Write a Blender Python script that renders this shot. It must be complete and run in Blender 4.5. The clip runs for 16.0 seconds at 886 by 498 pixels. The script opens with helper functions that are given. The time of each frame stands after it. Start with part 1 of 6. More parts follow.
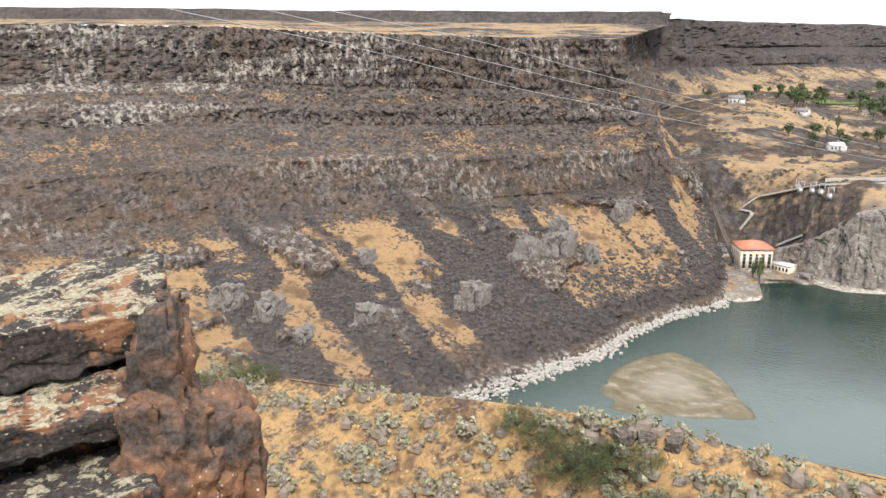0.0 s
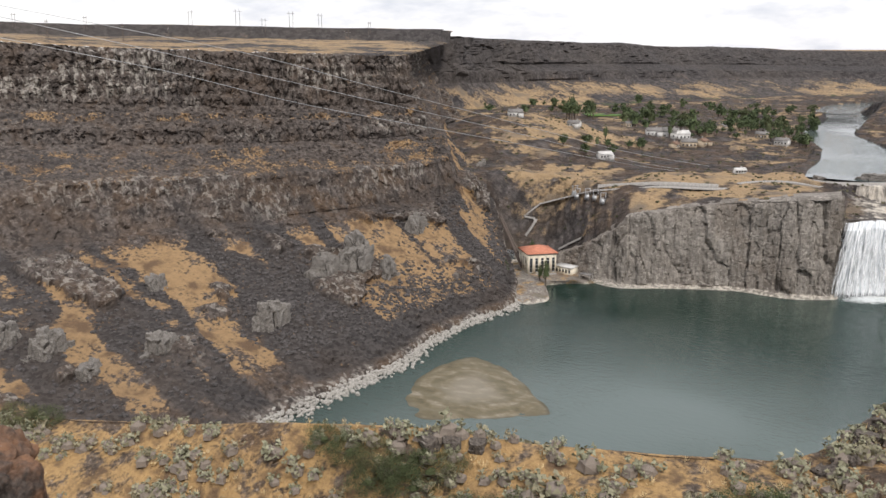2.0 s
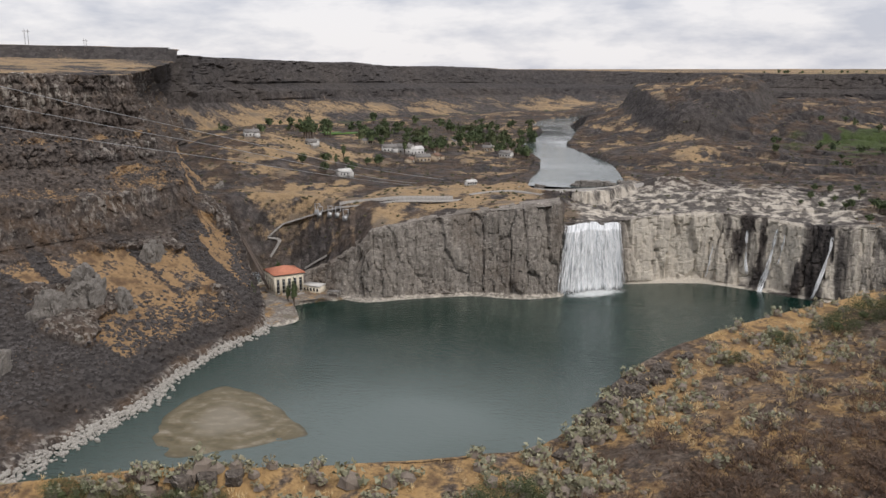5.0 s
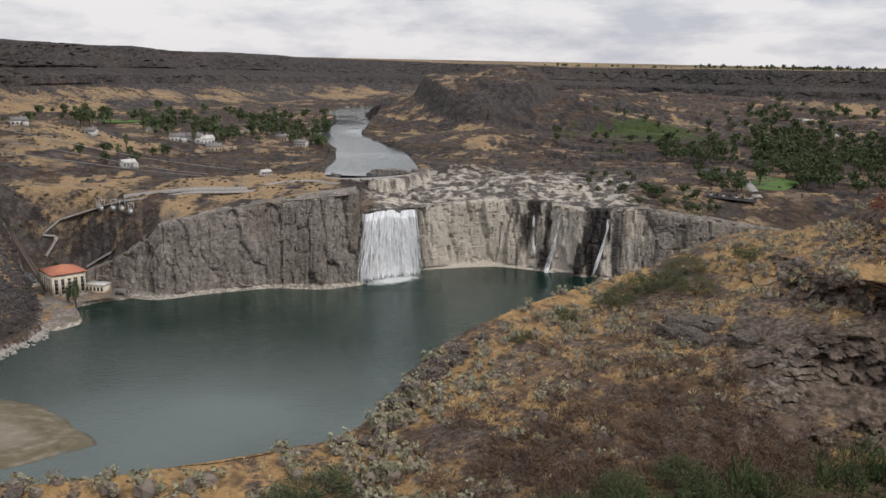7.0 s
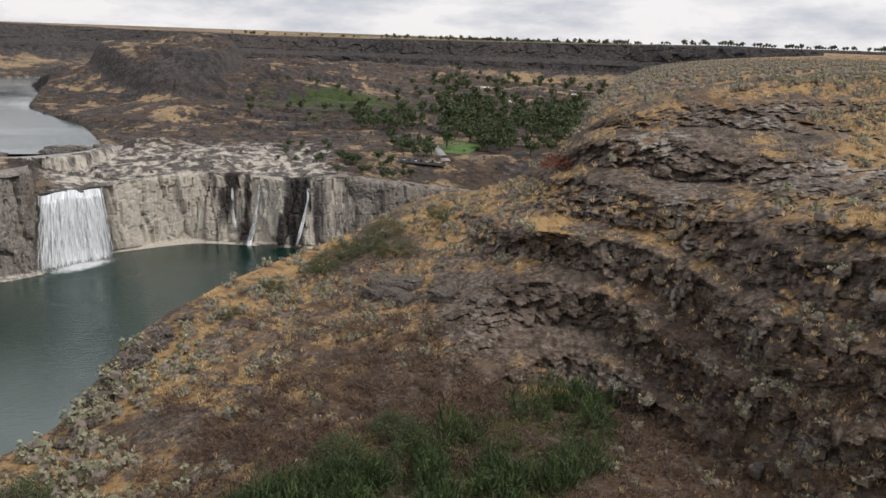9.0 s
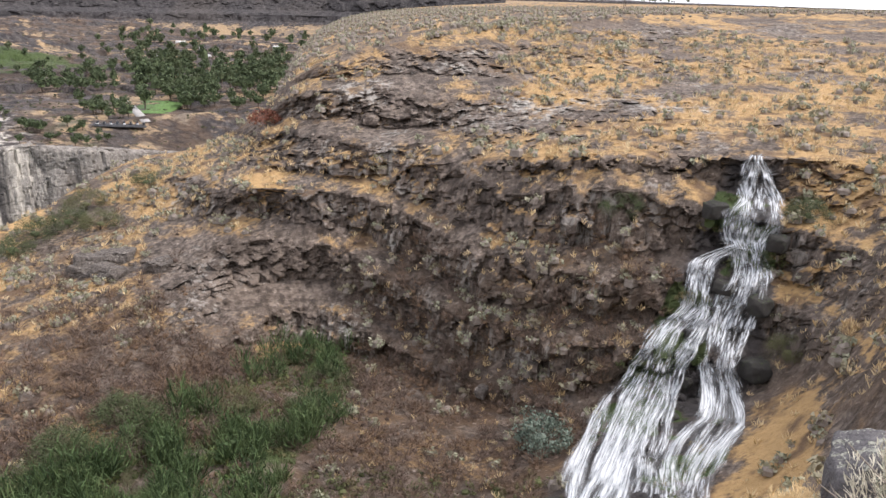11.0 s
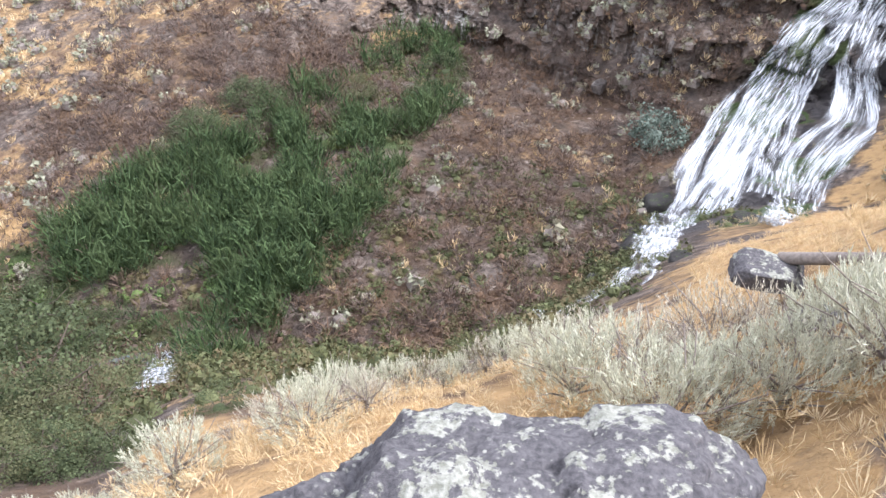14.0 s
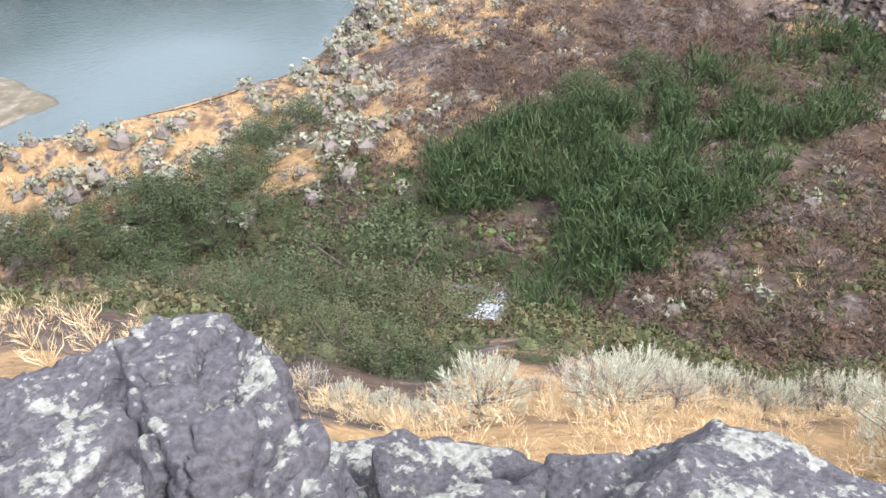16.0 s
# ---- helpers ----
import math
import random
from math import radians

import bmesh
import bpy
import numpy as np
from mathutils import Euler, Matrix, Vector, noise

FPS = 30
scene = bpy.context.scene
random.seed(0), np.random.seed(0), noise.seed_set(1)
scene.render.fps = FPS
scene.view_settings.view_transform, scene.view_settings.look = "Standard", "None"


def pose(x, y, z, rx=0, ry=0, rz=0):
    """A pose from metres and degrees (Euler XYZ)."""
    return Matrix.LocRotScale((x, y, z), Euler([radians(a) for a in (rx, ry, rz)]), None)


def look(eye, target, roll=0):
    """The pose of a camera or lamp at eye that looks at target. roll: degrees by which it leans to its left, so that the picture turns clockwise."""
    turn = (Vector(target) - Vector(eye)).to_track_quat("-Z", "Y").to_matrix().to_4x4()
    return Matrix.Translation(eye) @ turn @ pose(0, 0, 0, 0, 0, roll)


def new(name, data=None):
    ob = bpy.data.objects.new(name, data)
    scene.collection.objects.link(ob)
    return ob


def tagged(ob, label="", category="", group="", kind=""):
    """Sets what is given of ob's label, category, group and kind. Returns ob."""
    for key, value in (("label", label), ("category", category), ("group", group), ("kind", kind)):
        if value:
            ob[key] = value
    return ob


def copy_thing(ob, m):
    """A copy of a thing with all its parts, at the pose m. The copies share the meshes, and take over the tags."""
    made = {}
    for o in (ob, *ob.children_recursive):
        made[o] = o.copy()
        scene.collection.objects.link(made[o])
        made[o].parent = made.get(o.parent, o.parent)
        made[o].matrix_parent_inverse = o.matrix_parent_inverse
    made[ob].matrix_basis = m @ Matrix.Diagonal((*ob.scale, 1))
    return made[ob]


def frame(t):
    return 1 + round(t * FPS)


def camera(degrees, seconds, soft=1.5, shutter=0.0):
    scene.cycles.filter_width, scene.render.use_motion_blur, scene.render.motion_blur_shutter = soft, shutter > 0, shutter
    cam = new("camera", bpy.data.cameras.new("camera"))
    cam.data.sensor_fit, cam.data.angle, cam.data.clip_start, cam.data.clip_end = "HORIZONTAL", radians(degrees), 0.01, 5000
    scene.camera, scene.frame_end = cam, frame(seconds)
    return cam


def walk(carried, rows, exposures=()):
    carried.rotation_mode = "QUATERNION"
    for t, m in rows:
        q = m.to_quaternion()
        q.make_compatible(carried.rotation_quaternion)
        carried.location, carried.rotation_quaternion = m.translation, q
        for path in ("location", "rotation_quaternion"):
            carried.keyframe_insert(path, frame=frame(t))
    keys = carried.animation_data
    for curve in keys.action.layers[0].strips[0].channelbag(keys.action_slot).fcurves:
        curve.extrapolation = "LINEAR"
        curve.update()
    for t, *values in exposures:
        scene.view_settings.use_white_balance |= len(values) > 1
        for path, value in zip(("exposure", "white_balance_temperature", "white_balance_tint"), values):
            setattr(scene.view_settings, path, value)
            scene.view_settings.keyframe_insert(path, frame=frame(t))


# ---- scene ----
# ---- the camera: it turns on its spot at the overlook, 150 m above the pool ----
EYE = Vector((0.0, 0.0, 150.0))
FOV = 55.93
cam = camera(FOV, 16.0)
TURN = [  # seconds, bearing, tilt, lean
    (0.0, -42.40, -14.51, -0.30),
    (0.5, -39.83, -14.55, -0.28),
    (1.0, -35.62, -14.37, -0.05),
    (1.5, -31.52, -13.63, 0.10),
    (2.0, -28.11, -13.48, 0.05),
    (2.5, -24.67, -13.23, -0.05),
    (3.0, -21.99, -12.95, -0.52),
    (3.5, -19.14, -12.81, -0.71),
    (4.0, -15.83, -12.61, -0.13),
    (4.2, -14.60, -12.50, 0.08),
    (6.3, -2.55, -12.33, 0.45),
    (6.5, -0.90, -12.42, 0.85),
    (7.0, 3.75, -12.78, 1.29),
    (7.5, 8.27, -13.53, 1.20),
    (8.0, 12.84, -13.85, 1.22),
    (8.5, 17.87, -13.82, 1.45),
    (9.0, 24.54, -14.23, 2.15),
    (9.5, 30.43, -14.52, 2.86),
    (10.0, 35.43, -14.99, 3.06),
    (10.2, 37.49, -15.18, 2.85),
    (11.2, 46.0, -17.7, 1.2),
    (11.8, 50.2, -21.2, 0.2),
    (12.3, 49.86, -24.24, 0.23),
    (12.5, 49.30, -25.46, 0.16),
    (13.0, 46.85, -28.94, 0.23),
    (13.5, 41.91, -33.25, 0.13),
    (14.0, 35.83, -37.77, -0.61),
    (14.5, 29.35, -40.28, -1.23),
    (15.0, 21.13, -40.91, -2.41),
    (15.5, 13.31, -40.23, -3.54),
    (16.0, 5.81, -38.66, -4.38),
]


def aim(az, el, lean):
    a, e = radians(az), radians(el)
    way = Vector((math.sin(a) * math.cos(e), math.cos(a) * math.cos(e), math.sin(e)))
    return look(EYE, EYE + way * 100, lean)


walk(cam, [(t, aim(a, e, r)) for t, a, e, r in TURN],
     exposures=[(0.0, 0.95, 6350, 12), (1.0, 0.82, 6350, 12), (2.0, 0.22, 6350, 13), (3.0, -0.07, 6350, 14), (4.2, -0.1, 6350, 14), (6.5, -0.27, 6350, 14), (9.0, -0.12, 6350, 13), (10.2, 0.32, 6350, 15), (11.2, 1.0, 6000, 16), (12.3, 1.45, 5700, 17), (13.8, 1.45, 5600, 17), (16.0, 1.4, 5650, 17)])

# ---- world: bright broken overcast, sun veiled behind the overlook ----
SUN_AZ, SUN_EL = 132.0, 50.0
world = bpy.data.worlds.new("overcast_sky")
scene.world = world
world.use_nodes = True
wt = world.node_tree
wt.nodes.clear()
w_out = wt.nodes.new("ShaderNodeOutputWorld")
w_bg = wt.nodes.new("ShaderNodeBackground")
w_sky = wt.nodes.new("ShaderNodeTexSky")
w_sky.sky_type = "NISHITA"
w_sky.sun_disc = False
w_sky.sun_elevation = radians(SUN_EL)
w_sky.sun_rotation = radians(SUN_AZ)
w_co = wt.nodes.new("ShaderNodeTexCoord")
w_map = wt.nodes.new("ShaderNodeMapping")
w_map.inputs["Scale"].default_value = (1.0, 1.0, 3.4)
w_n = wt.nodes.new("ShaderNodeTexNoise")
w_n.inputs["Scale"].default_value = 6.0
w_n.inputs["Detail"].default_value = 7.0
w_n.inputs["Roughness"].default_value = 0.58
w_r = wt.nodes.new("ShaderNodeValToRGB")
w_r.color_ramp.elements[0].position = 0.36
w_r.color_ramp.elements[0].color = (0.64, 0.66, 0.71, 1)
w_r.color_ramp.elements[1].position = 0.56
w_r.color_ramp.elements[1].color = (1.0, 0.98, 0.95, 1)
w_dim = wt.nodes.new("ShaderNodeVectorMath")
w_dim.operation = "SCALE"
w_dim.inputs["Scale"].default_value = 0.09
w_mix = wt.nodes.new("ShaderNodeMix")
w_mix.data_type = "RGBA"
w_mix.inputs["Factor"].default_value = 0.88
wt.links.new(w_co.outputs["Generated"], w_map.inputs["Vector"])
wt.links.new(w_map.outputs["Vector"], w_n.inputs["Vector"])
wt.links.new(w_n.outputs["Fac"], w_r.inputs["Fac"])
wt.links.new(w_sky.outputs["Color"], w_dim.inputs[0])
wt.links.new(w_dim.outputs[0], w_mix.inputs["A"])
wt.links.new(w_r.outputs["Color"], w_mix.inputs["B"])
wt.links.new(w_mix.outputs["Result"], w_bg.inputs["Color"])
w_bg.inputs["Strength"].default_value = 1.06
wt.links.new(w_bg.outputs["Background"], w_out.inputs["Surface"])
sun_data = bpy.data.lights.new("sun", "SUN")
sun_data.energy = 2.2
sun_data.angle = radians(10)
sun_data.color = (1.0, 0.95, 0.86)
sun_ob = new("sun", sun_data)
_a, _e = radians(SUN_AZ), radians(SUN_EL)
sun_ob.matrix_world = look(Vector((math.sin(_a) * math.cos(_e), math.cos(_a) * math.cos(_e), math.sin(_e))) * 400, (0, 0, 0))

# ---- noise on arrays ----


def hash3(i, j, k, seed):
    h = (i.astype(np.int64) * 374761393 + j.astype(np.int64) * 668265263 + k.astype(np.int64) * 2147483647 + seed * 974634121) & 0xFFFFFFFF
    h = ((h ^ (h >> 13)) * 1274126177) & 0xFFFFFFFF
    h = ((h ^ (h >> 16)) * 2246822519) & 0xFFFFFFFF
    return ((h ^ (h >> 15)) & 0xFFFFFF) / float(0xFFFFFF)


def vnoise(p, size, seed=0):
    """Value noise, -1 to 1, of points p (n, 3); size: metres or three sizes."""
    q = p / np.asarray(size, float)
    c = np.floor(q)
    f = q - c
    f = f * f * (3 - 2 * f)
    c = c.astype(np.int64)
    out = 0
    for a in (0, 1):
        for b in (0, 1):
            for d in (0, 1):
                w = (f[:, 0] if a else 1 - f[:, 0]) * (f[:, 1] if b else 1 - f[:, 1]) * (f[:, 2] if d else 1 - f[:, 2])
                out = out + w * hash3(c[:, 0] + a, c[:, 1] + b, c[:, 2] + d, seed)
    return out * 2 - 1


def fbm(p, size, octaves=4, seed=0, gain=0.5):
    size = np.asarray(size, float)
    out, amp, tot = 0, 1.0, 0
    for o in range(octaves):
        out = out + amp * vnoise(p, size / 2 ** o, seed + 17 * o)
        tot += amp
        amp *= gain
    return out / tot


def blocks(p, size, seed=0, cut=0.35):
    """Angular blocks: each cell of a jittered lattice has its own push, 0 to 1, and a groove along its edge."""
    q = p / np.asarray(size, float)
    c = np.floor(q).astype(np.int64)
    best = np.full(len(p), 9.0)
    second = best.copy()
    val = np.zeros(len(p))
    for a in (-1, 0, 1):
        for b in (-1, 0, 1):
            for d in (-1, 0, 1):
                i, j, k = c[:, 0] + a, c[:, 1] + b, c[:, 2] + d
                x = i + 0.15 + 0.7 * hash3(i, j, k, seed + 1) - q[:, 0]
                y = j + 0.15 + 0.7 * hash3(i, j, k, seed + 2) - q[:, 1]
                z = k + 0.15 + 0.7 * hash3(i, j, k, seed + 3) - q[:, 2]
                r = np.sqrt(x * x + y * y + z * z)
                v = hash3(i, j, k, seed + 4)
                near = r < best
                second = np.where(near, best, np.minimum(second, r))
                val = np.where(near, v, val)
                best = np.where(near, r, best)
    groove = np.clip((second - best) / 0.12, 0, 1)
    return val - cut * (1 - groove)


def smooth(x, a, b):
    t = np.clip((x - a) / (b - a), 0, 1)
    return t * t * (3 - 2 * t)


def grid_normals(P):
    du = np.gradient(P, axis=0)
    dv = np.gradient(P, axis=1)
    n = np.cross(du, dv)
    return n / (np.linalg.norm(n, axis=2, keepdims=True) + 1e-9)


def mesh_of(name, verts, faces, mats=(), masks=None, flat=False, mat_index=None):
    """A mesh from arrays; faces (n, 3) or (n, 4)."""
    verts = np.asarray(verts, np.float32)
    faces = np.asarray(faces, np.int32)
    me = bpy.data.meshes.new(name)
    k = faces.shape[1]
    me.vertices.add(len(verts))
    me.vertices.foreach_set("co", verts.ravel())
    me.loops.add(faces.size)
    me.loops.foreach_set("vertex_index", faces.ravel())
    me.polygons.add(len(faces))
    me.polygons.foreach_set("loop_start", np.arange(0, faces.size, k, dtype=np.int32))
    me.polygons.foreach_set("use_smooth", np.full(len(faces), not flat, bool))
    if mat_index is not None:
        me.polygons.foreach_set("material_index", np.asarray(mat_index, np.int32))
    for m in mats:
        me.materials.append(m)
    for key, val in (masks or {}).items():
        at = me.attributes.new(key, "FLOAT", "POINT")
        at.data.foreach_set("value", np.asarray(val, np.float32).ravel())
    me.update(calc_edges=True)
    return me


def grid_faces(n, m, flip=False):
    i = np.arange(n - 1)[:, None] * m + np.arange(m - 1)[None, :]
    f = np.stack([i, i + m, i + m + 1, i + 1], -1).reshape(-1, 4)
    return f[:, ::-1] if flip else f


def sheet(name, P, mat, masks=None, flat=False):
    """A ground or cliff sheet from a grid of points; faces turned up or towards the pool."""
    n, m = P.shape[:2]
    N = grid_normals(P)
    return new(name, mesh_of(name, P.reshape(-1, 3), grid_faces(n, m, N[..., 2].mean() < 0), [mat], masks, flat))


def along(line, s):
    """Points on a plan line (rows of coordinates) at shares s of its row count."""
    line = np.asarray(line, float)
    t = s * (len(line) - 1)
    i = np.clip(t.astype(int), 0, len(line) - 2)
    f = (t - i)[:, None]
    p0, p1 = line[np.maximum(i - 1, 0)], line[i]
    p2, p3 = line[i + 1], line[np.minimum(i + 2, len(line) - 1)]
    m1, m2 = (p2 - p0) * 0.4, (p3 - p1) * 0.4
    f2, f3 = f * f, f ** 3
    return (2 * f3 - 3 * f2 + 1) * p1 + (f3 - 2 * f2 + f) * m1 + (-2 * f3 + 3 * f2) * p2 + (f3 - f2) * m2


# ---- materials ----


class Nodes:
    """A short way to write node trees."""

    def __init__(self, name, rough=0.9, metal=0.0, spec=0.3):
        self.mat = bpy.data.materials.new(name)
        self.mat.use_nodes = True
        self.t = self.mat.node_tree
        self.b = self.t.nodes["Principled BSDF"]
        self.b.inputs["Roughness"].default_value = rough
        self.b.inputs["Metallic"].default_value = metal
        self.b.inputs["Specular IOR Level"].default_value = spec
        self.co = self.t.nodes.new("ShaderNodeTexCoord").outputs["Object"]

    def put(self, sock, v):
        if isinstance(v, bpy.types.NodeSocket):
            self.t.links.new(v, sock)
        elif isinstance(v, (tuple, list)) and len(v) == 3 and sock.type == "RGBA":
            sock.default_value = (*v, 1)
        else:
            sock.default_value = v

    def scaled(self, s):
        n = self.t.nodes.new("ShaderNodeMapping")
        self.put(n.inputs["Vector"], self.co)
        n.inputs["Scale"].default_value = s
        return n.outputs["Vector"]

    def noise(self, size, detail=4, rough=0.55, vec=None, stretch=None):
        n = self.t.nodes.new("ShaderNodeTexNoise")
        self.put(n.inputs["Vector"], self.scaled(stretch) if stretch else (vec or self.co))
        n.inputs["Scale"].default_value = 1.0 / size
        n.inputs["Detail"].default_value = detail
        n.inputs["Roughness"].default_value = rough
        return n.outputs["Fac"]

    def cells(self, size, out="Distance", feature="F1", stretch=None):
        n = self.t.nodes.new("ShaderNodeTexVoronoi")
        n.feature = feature
        self.put(n.inputs["Vector"], self.scaled(stretch) if stretch else self.co)
        n.inputs["Scale"].default_value = 1.0 / size
        return n.outputs[out]

    def ramp(self, fac, stops):
        n = self.t.nodes.new("ShaderNodeValToRGB")
        e = n.color_ramp.elements
        while len(e) < len(stops):
            e.new(0.5)
        for q, (p, c) in zip(e, stops):
            q.position = p
            q.color = (*c, 1) if isinstance(c, tuple) else (c, c, c, 1)
        self.put(n.inputs["Fac"], fac)
        return n.outputs["Color"]

    def mix(self, fac, a, b, how="MIX"):
        n = self.t.nodes.new("ShaderNodeMix")
        n.data_type = "RGBA"
        n.blend_type = how
        for k, v in (("Factor", fac), ("A", a), ("B", b)):
            self.put(n.inputs[k], v)
        return n.outputs["Result"]

    def math(self, how, a, b=0.0):
        n = self.t.nodes.new("ShaderNodeMath")
        n.operation = how
        self.put(n.inputs[0], a)
        self.put(n.inputs[1], b)
        return n.outputs[0]

    def mask(self, key):
        n = self.t.nodes.new("ShaderNodeAttribute")
        n.attribute_name = key
        return n.outputs["Fac"]

    def sharp(self, fac, a, b):
        n = self.t.nodes.new("ShaderNodeMapRange")
        n.interpolation_type = "SMOOTHSTEP"
        self.put(n.inputs["Value"], fac)
        n.inputs["From Min"].default_value = a
        n.inputs["From Max"].default_value = b
        return n.outputs["Result"]

    def island(self):
        return self.t.nodes.new("ShaderNodeNewGeometry").outputs["Random Per Island"]

    def each(self):
        return self.t.nodes.new("ShaderNodeObjectInfo").outputs["Random"]

    def bump(self, height, strength=0.5, dist=0.1):
        n = self.t.nodes.new("ShaderNodeBump")
        n.inputs["Strength"].default_value = strength
        n.inputs["Distance"].default_value = dist
        self.put(n.inputs["Height"], height)
        self.put(self.b.inputs["Normal"], n.outputs["Normal"])

    def done(self, color, rough=None):
        self.put(self.b.inputs["Base Color"], color)
        if rough is not None:
            self.put(self.b.inputs["Roughness"], rough)
        return self.mat


def plain(name, color, rough=0.7, size=0.4, vary=0.25, metal=0.0, spec=0.3):
    """A surface of one paint or stuff with stains at two scales."""
    n = Nodes(name, rough, metal, spec)
    a = n.noise(size, 5)
    b = n.noise(size * 7, 3)
    dark = tuple(c * (1 - vary) for c in color)
    lite = tuple(min(1, c * (1 + vary)) for c in color)
    col = n.mix(n.sharp(a, 0.3, 0.7), dark, lite)
    col = n.mix(n.math("MULTIPLY", n.sharp(b, 0.45, 0.7), 0.35), col, dark)
    n.bump(a, 0.25, size * 0.1)
    return n.done(col)


def rock_ground(name, grain, rock_dark, rock_mid, rock_lite, gold, soil, block=2.0, pits=0.75, streaky=0.8, speckle=0.9, pale_lo=(0.26, 0.24, 0.21), pale_hi=(0.52, 0.49, 0.44)):
    """Cliff and slope: bare rock with columns, scree, straw grass and soil, by the masks of the sheet."""
    n = Nodes(name, 0.92, 0, 0.2)
    g1 = n.noise(grain, 6, 0.62)
    g2 = n.noise(grain * 6, 4)
    g3 = n.noise(grain * 30, 3)
    streak = n.noise(grain * 1.8, 5, 0.65, stretch=(1, 1, 0.14))
    rock = n.ramp(g1, [(0.28, rock_dark), (0.5, rock_mid), (0.75, rock_lite)])
    rock = n.mix(n.math("MULTIPLY", n.sharp(streak, 0.46, 0.62), streaky), rock, tuple(c * 0.6 for c in rock_dark))
    rock = n.mix(n.math("MULTIPLY", n.sharp(g2, 0.52, 0.7), 0.4), rock, rock_lite)
    pale = n.math("SUBTRACT", n.mask("pale"), n.math("MULTIPLY", 0.9, n.sharp(n.noise(grain * 1.7, 5, 0.65, stretch=(1, 1, 0.1)), 0.62, 0.44)))
    rust = n.math("MULTIPLY", n.mask("rust"), n.sharp(g2, 0.36, 0.62))
    rock = n.mix(rust, rock, n.mix(g1, (0.048, 0.031, 0.02), (0.15, 0.097, 0.06)))
    scree = n.mix(n.cells(grain * 0.9, "Color"), (0.024, 0.022, 0.022), (0.085, 0.077, 0.074))
    band = n.noise(grain * 9, 4, 0.6, stretch=(0.35, 0.35, 3.0))
    rock = n.mix(n.math("MULTIPLY", n.sharp(band, 0.5, 0.66), 0.5), rock, rock_dark)
    rock = n.mix(n.math("MULTIPLY", n.sharp(n.cells(block, stretch=(1, 1, 0.45)), 0.45, 0.8), pits), rock, tuple(c * 0.45 for c in rock_dark))
    speck = n.noise(grain * 1.6, 4, 0.7)
    rock = n.mix(n.math("MULTIPLY", n.sharp(speck, 0.58, 0.74), 0.7), rock, tuple(min(1, c * 1.5) for c in rock_lite))
    rock = n.mix(pale, rock, n.mix(g1, pale_lo, pale_hi))
    rock = n.mix(n.mask("scree"), rock, scree)
    grass = n.mix(g1, tuple(c * 0.6 for c in gold), tuple(c * 1.25 for c in gold))
    grass = n.mix(n.sharp(g2, 0.5, 0.68), grass, soil)
    gm = n.math("ADD", n.mask("grass"), n.math("MULTIPLY", n.math("SUBTRACT", g2, 0.5), 1.6))
    gm = n.math("ADD", gm, n.math("MULTIPLY", n.math("SUBTRACT", g1, 0.5), speckle))
    col = n.mix(n.sharp(gm, 0.36, 0.74), rock, grass)
    gr = n.math("ADD", n.mask("green"), n.math("MULTIPLY", n.math("SUBTRACT", g2, 0.5), 0.9))
    col = n.mix(n.sharp(gr, 0.4, 0.65), col, n.mix(g1, (0.025, 0.04, 0.014), (0.085, 0.115, 0.04)))
    col = n.mix(n.math("MULTIPLY", n.sharp(g3, 0.4, 0.7), 0.25), col, n.mix(0.5, col, soil))
    n.bump(n.math("ADD", g1, n.math("MULTIPLY", streak, 0.7)), 0.9, grain * 0.8)
    return n.done(col)


GOLD = (0.43, 0.28, 0.128)
SOIL = (0.135, 0.088, 0.054)
M_NEAR = rock_ground("basalt_hillside", 0.45, (0.058, 0.046, 0.038), (0.16, 0.127, 0.103), (0.29, 0.24, 0.198), GOLD, SOIL, 1.9, 0.35)
# rock tones nudged towards blue: the air's haze is put into the colour
M_WALL = rock_ground("canyon_wall_rock", 2.0, (0.046, 0.04, 0.038), (0.112, 0.095, 0.085), (0.2, 0.174, 0.155), (0.33, 0.218, 0.115), SOIL, 3.2, 0.3, 0.8, 2.2)
M_GREY = rock_ground("grey_cliff_rock", 1.6, (0.15, 0.136, 0.12), (0.28, 0.255, 0.226), (0.41, 0.38, 0.34), GOLD, SOIL, 9.0, 0.3, 0.5, 0.9, (0.42, 0.38, 0.325), (0.7, 0.65, 0.56))
# far tones lifted and cooled, so distance haze is painted into them
M_FAR = rock_ground("far_canyon_ground", 5.0, (0.034, 0.032, 0.034), (0.083, 0.075, 0.074), (0.148, 0.133, 0.124), (0.37, 0.262, 0.15), (0.18, 0.143, 0.107), 9.0, 0.5, 0.8, 1.2, (0.4, 0.36, 0.31), (0.7, 0.65, 0.56))

# ---- the pool and the upper river ----


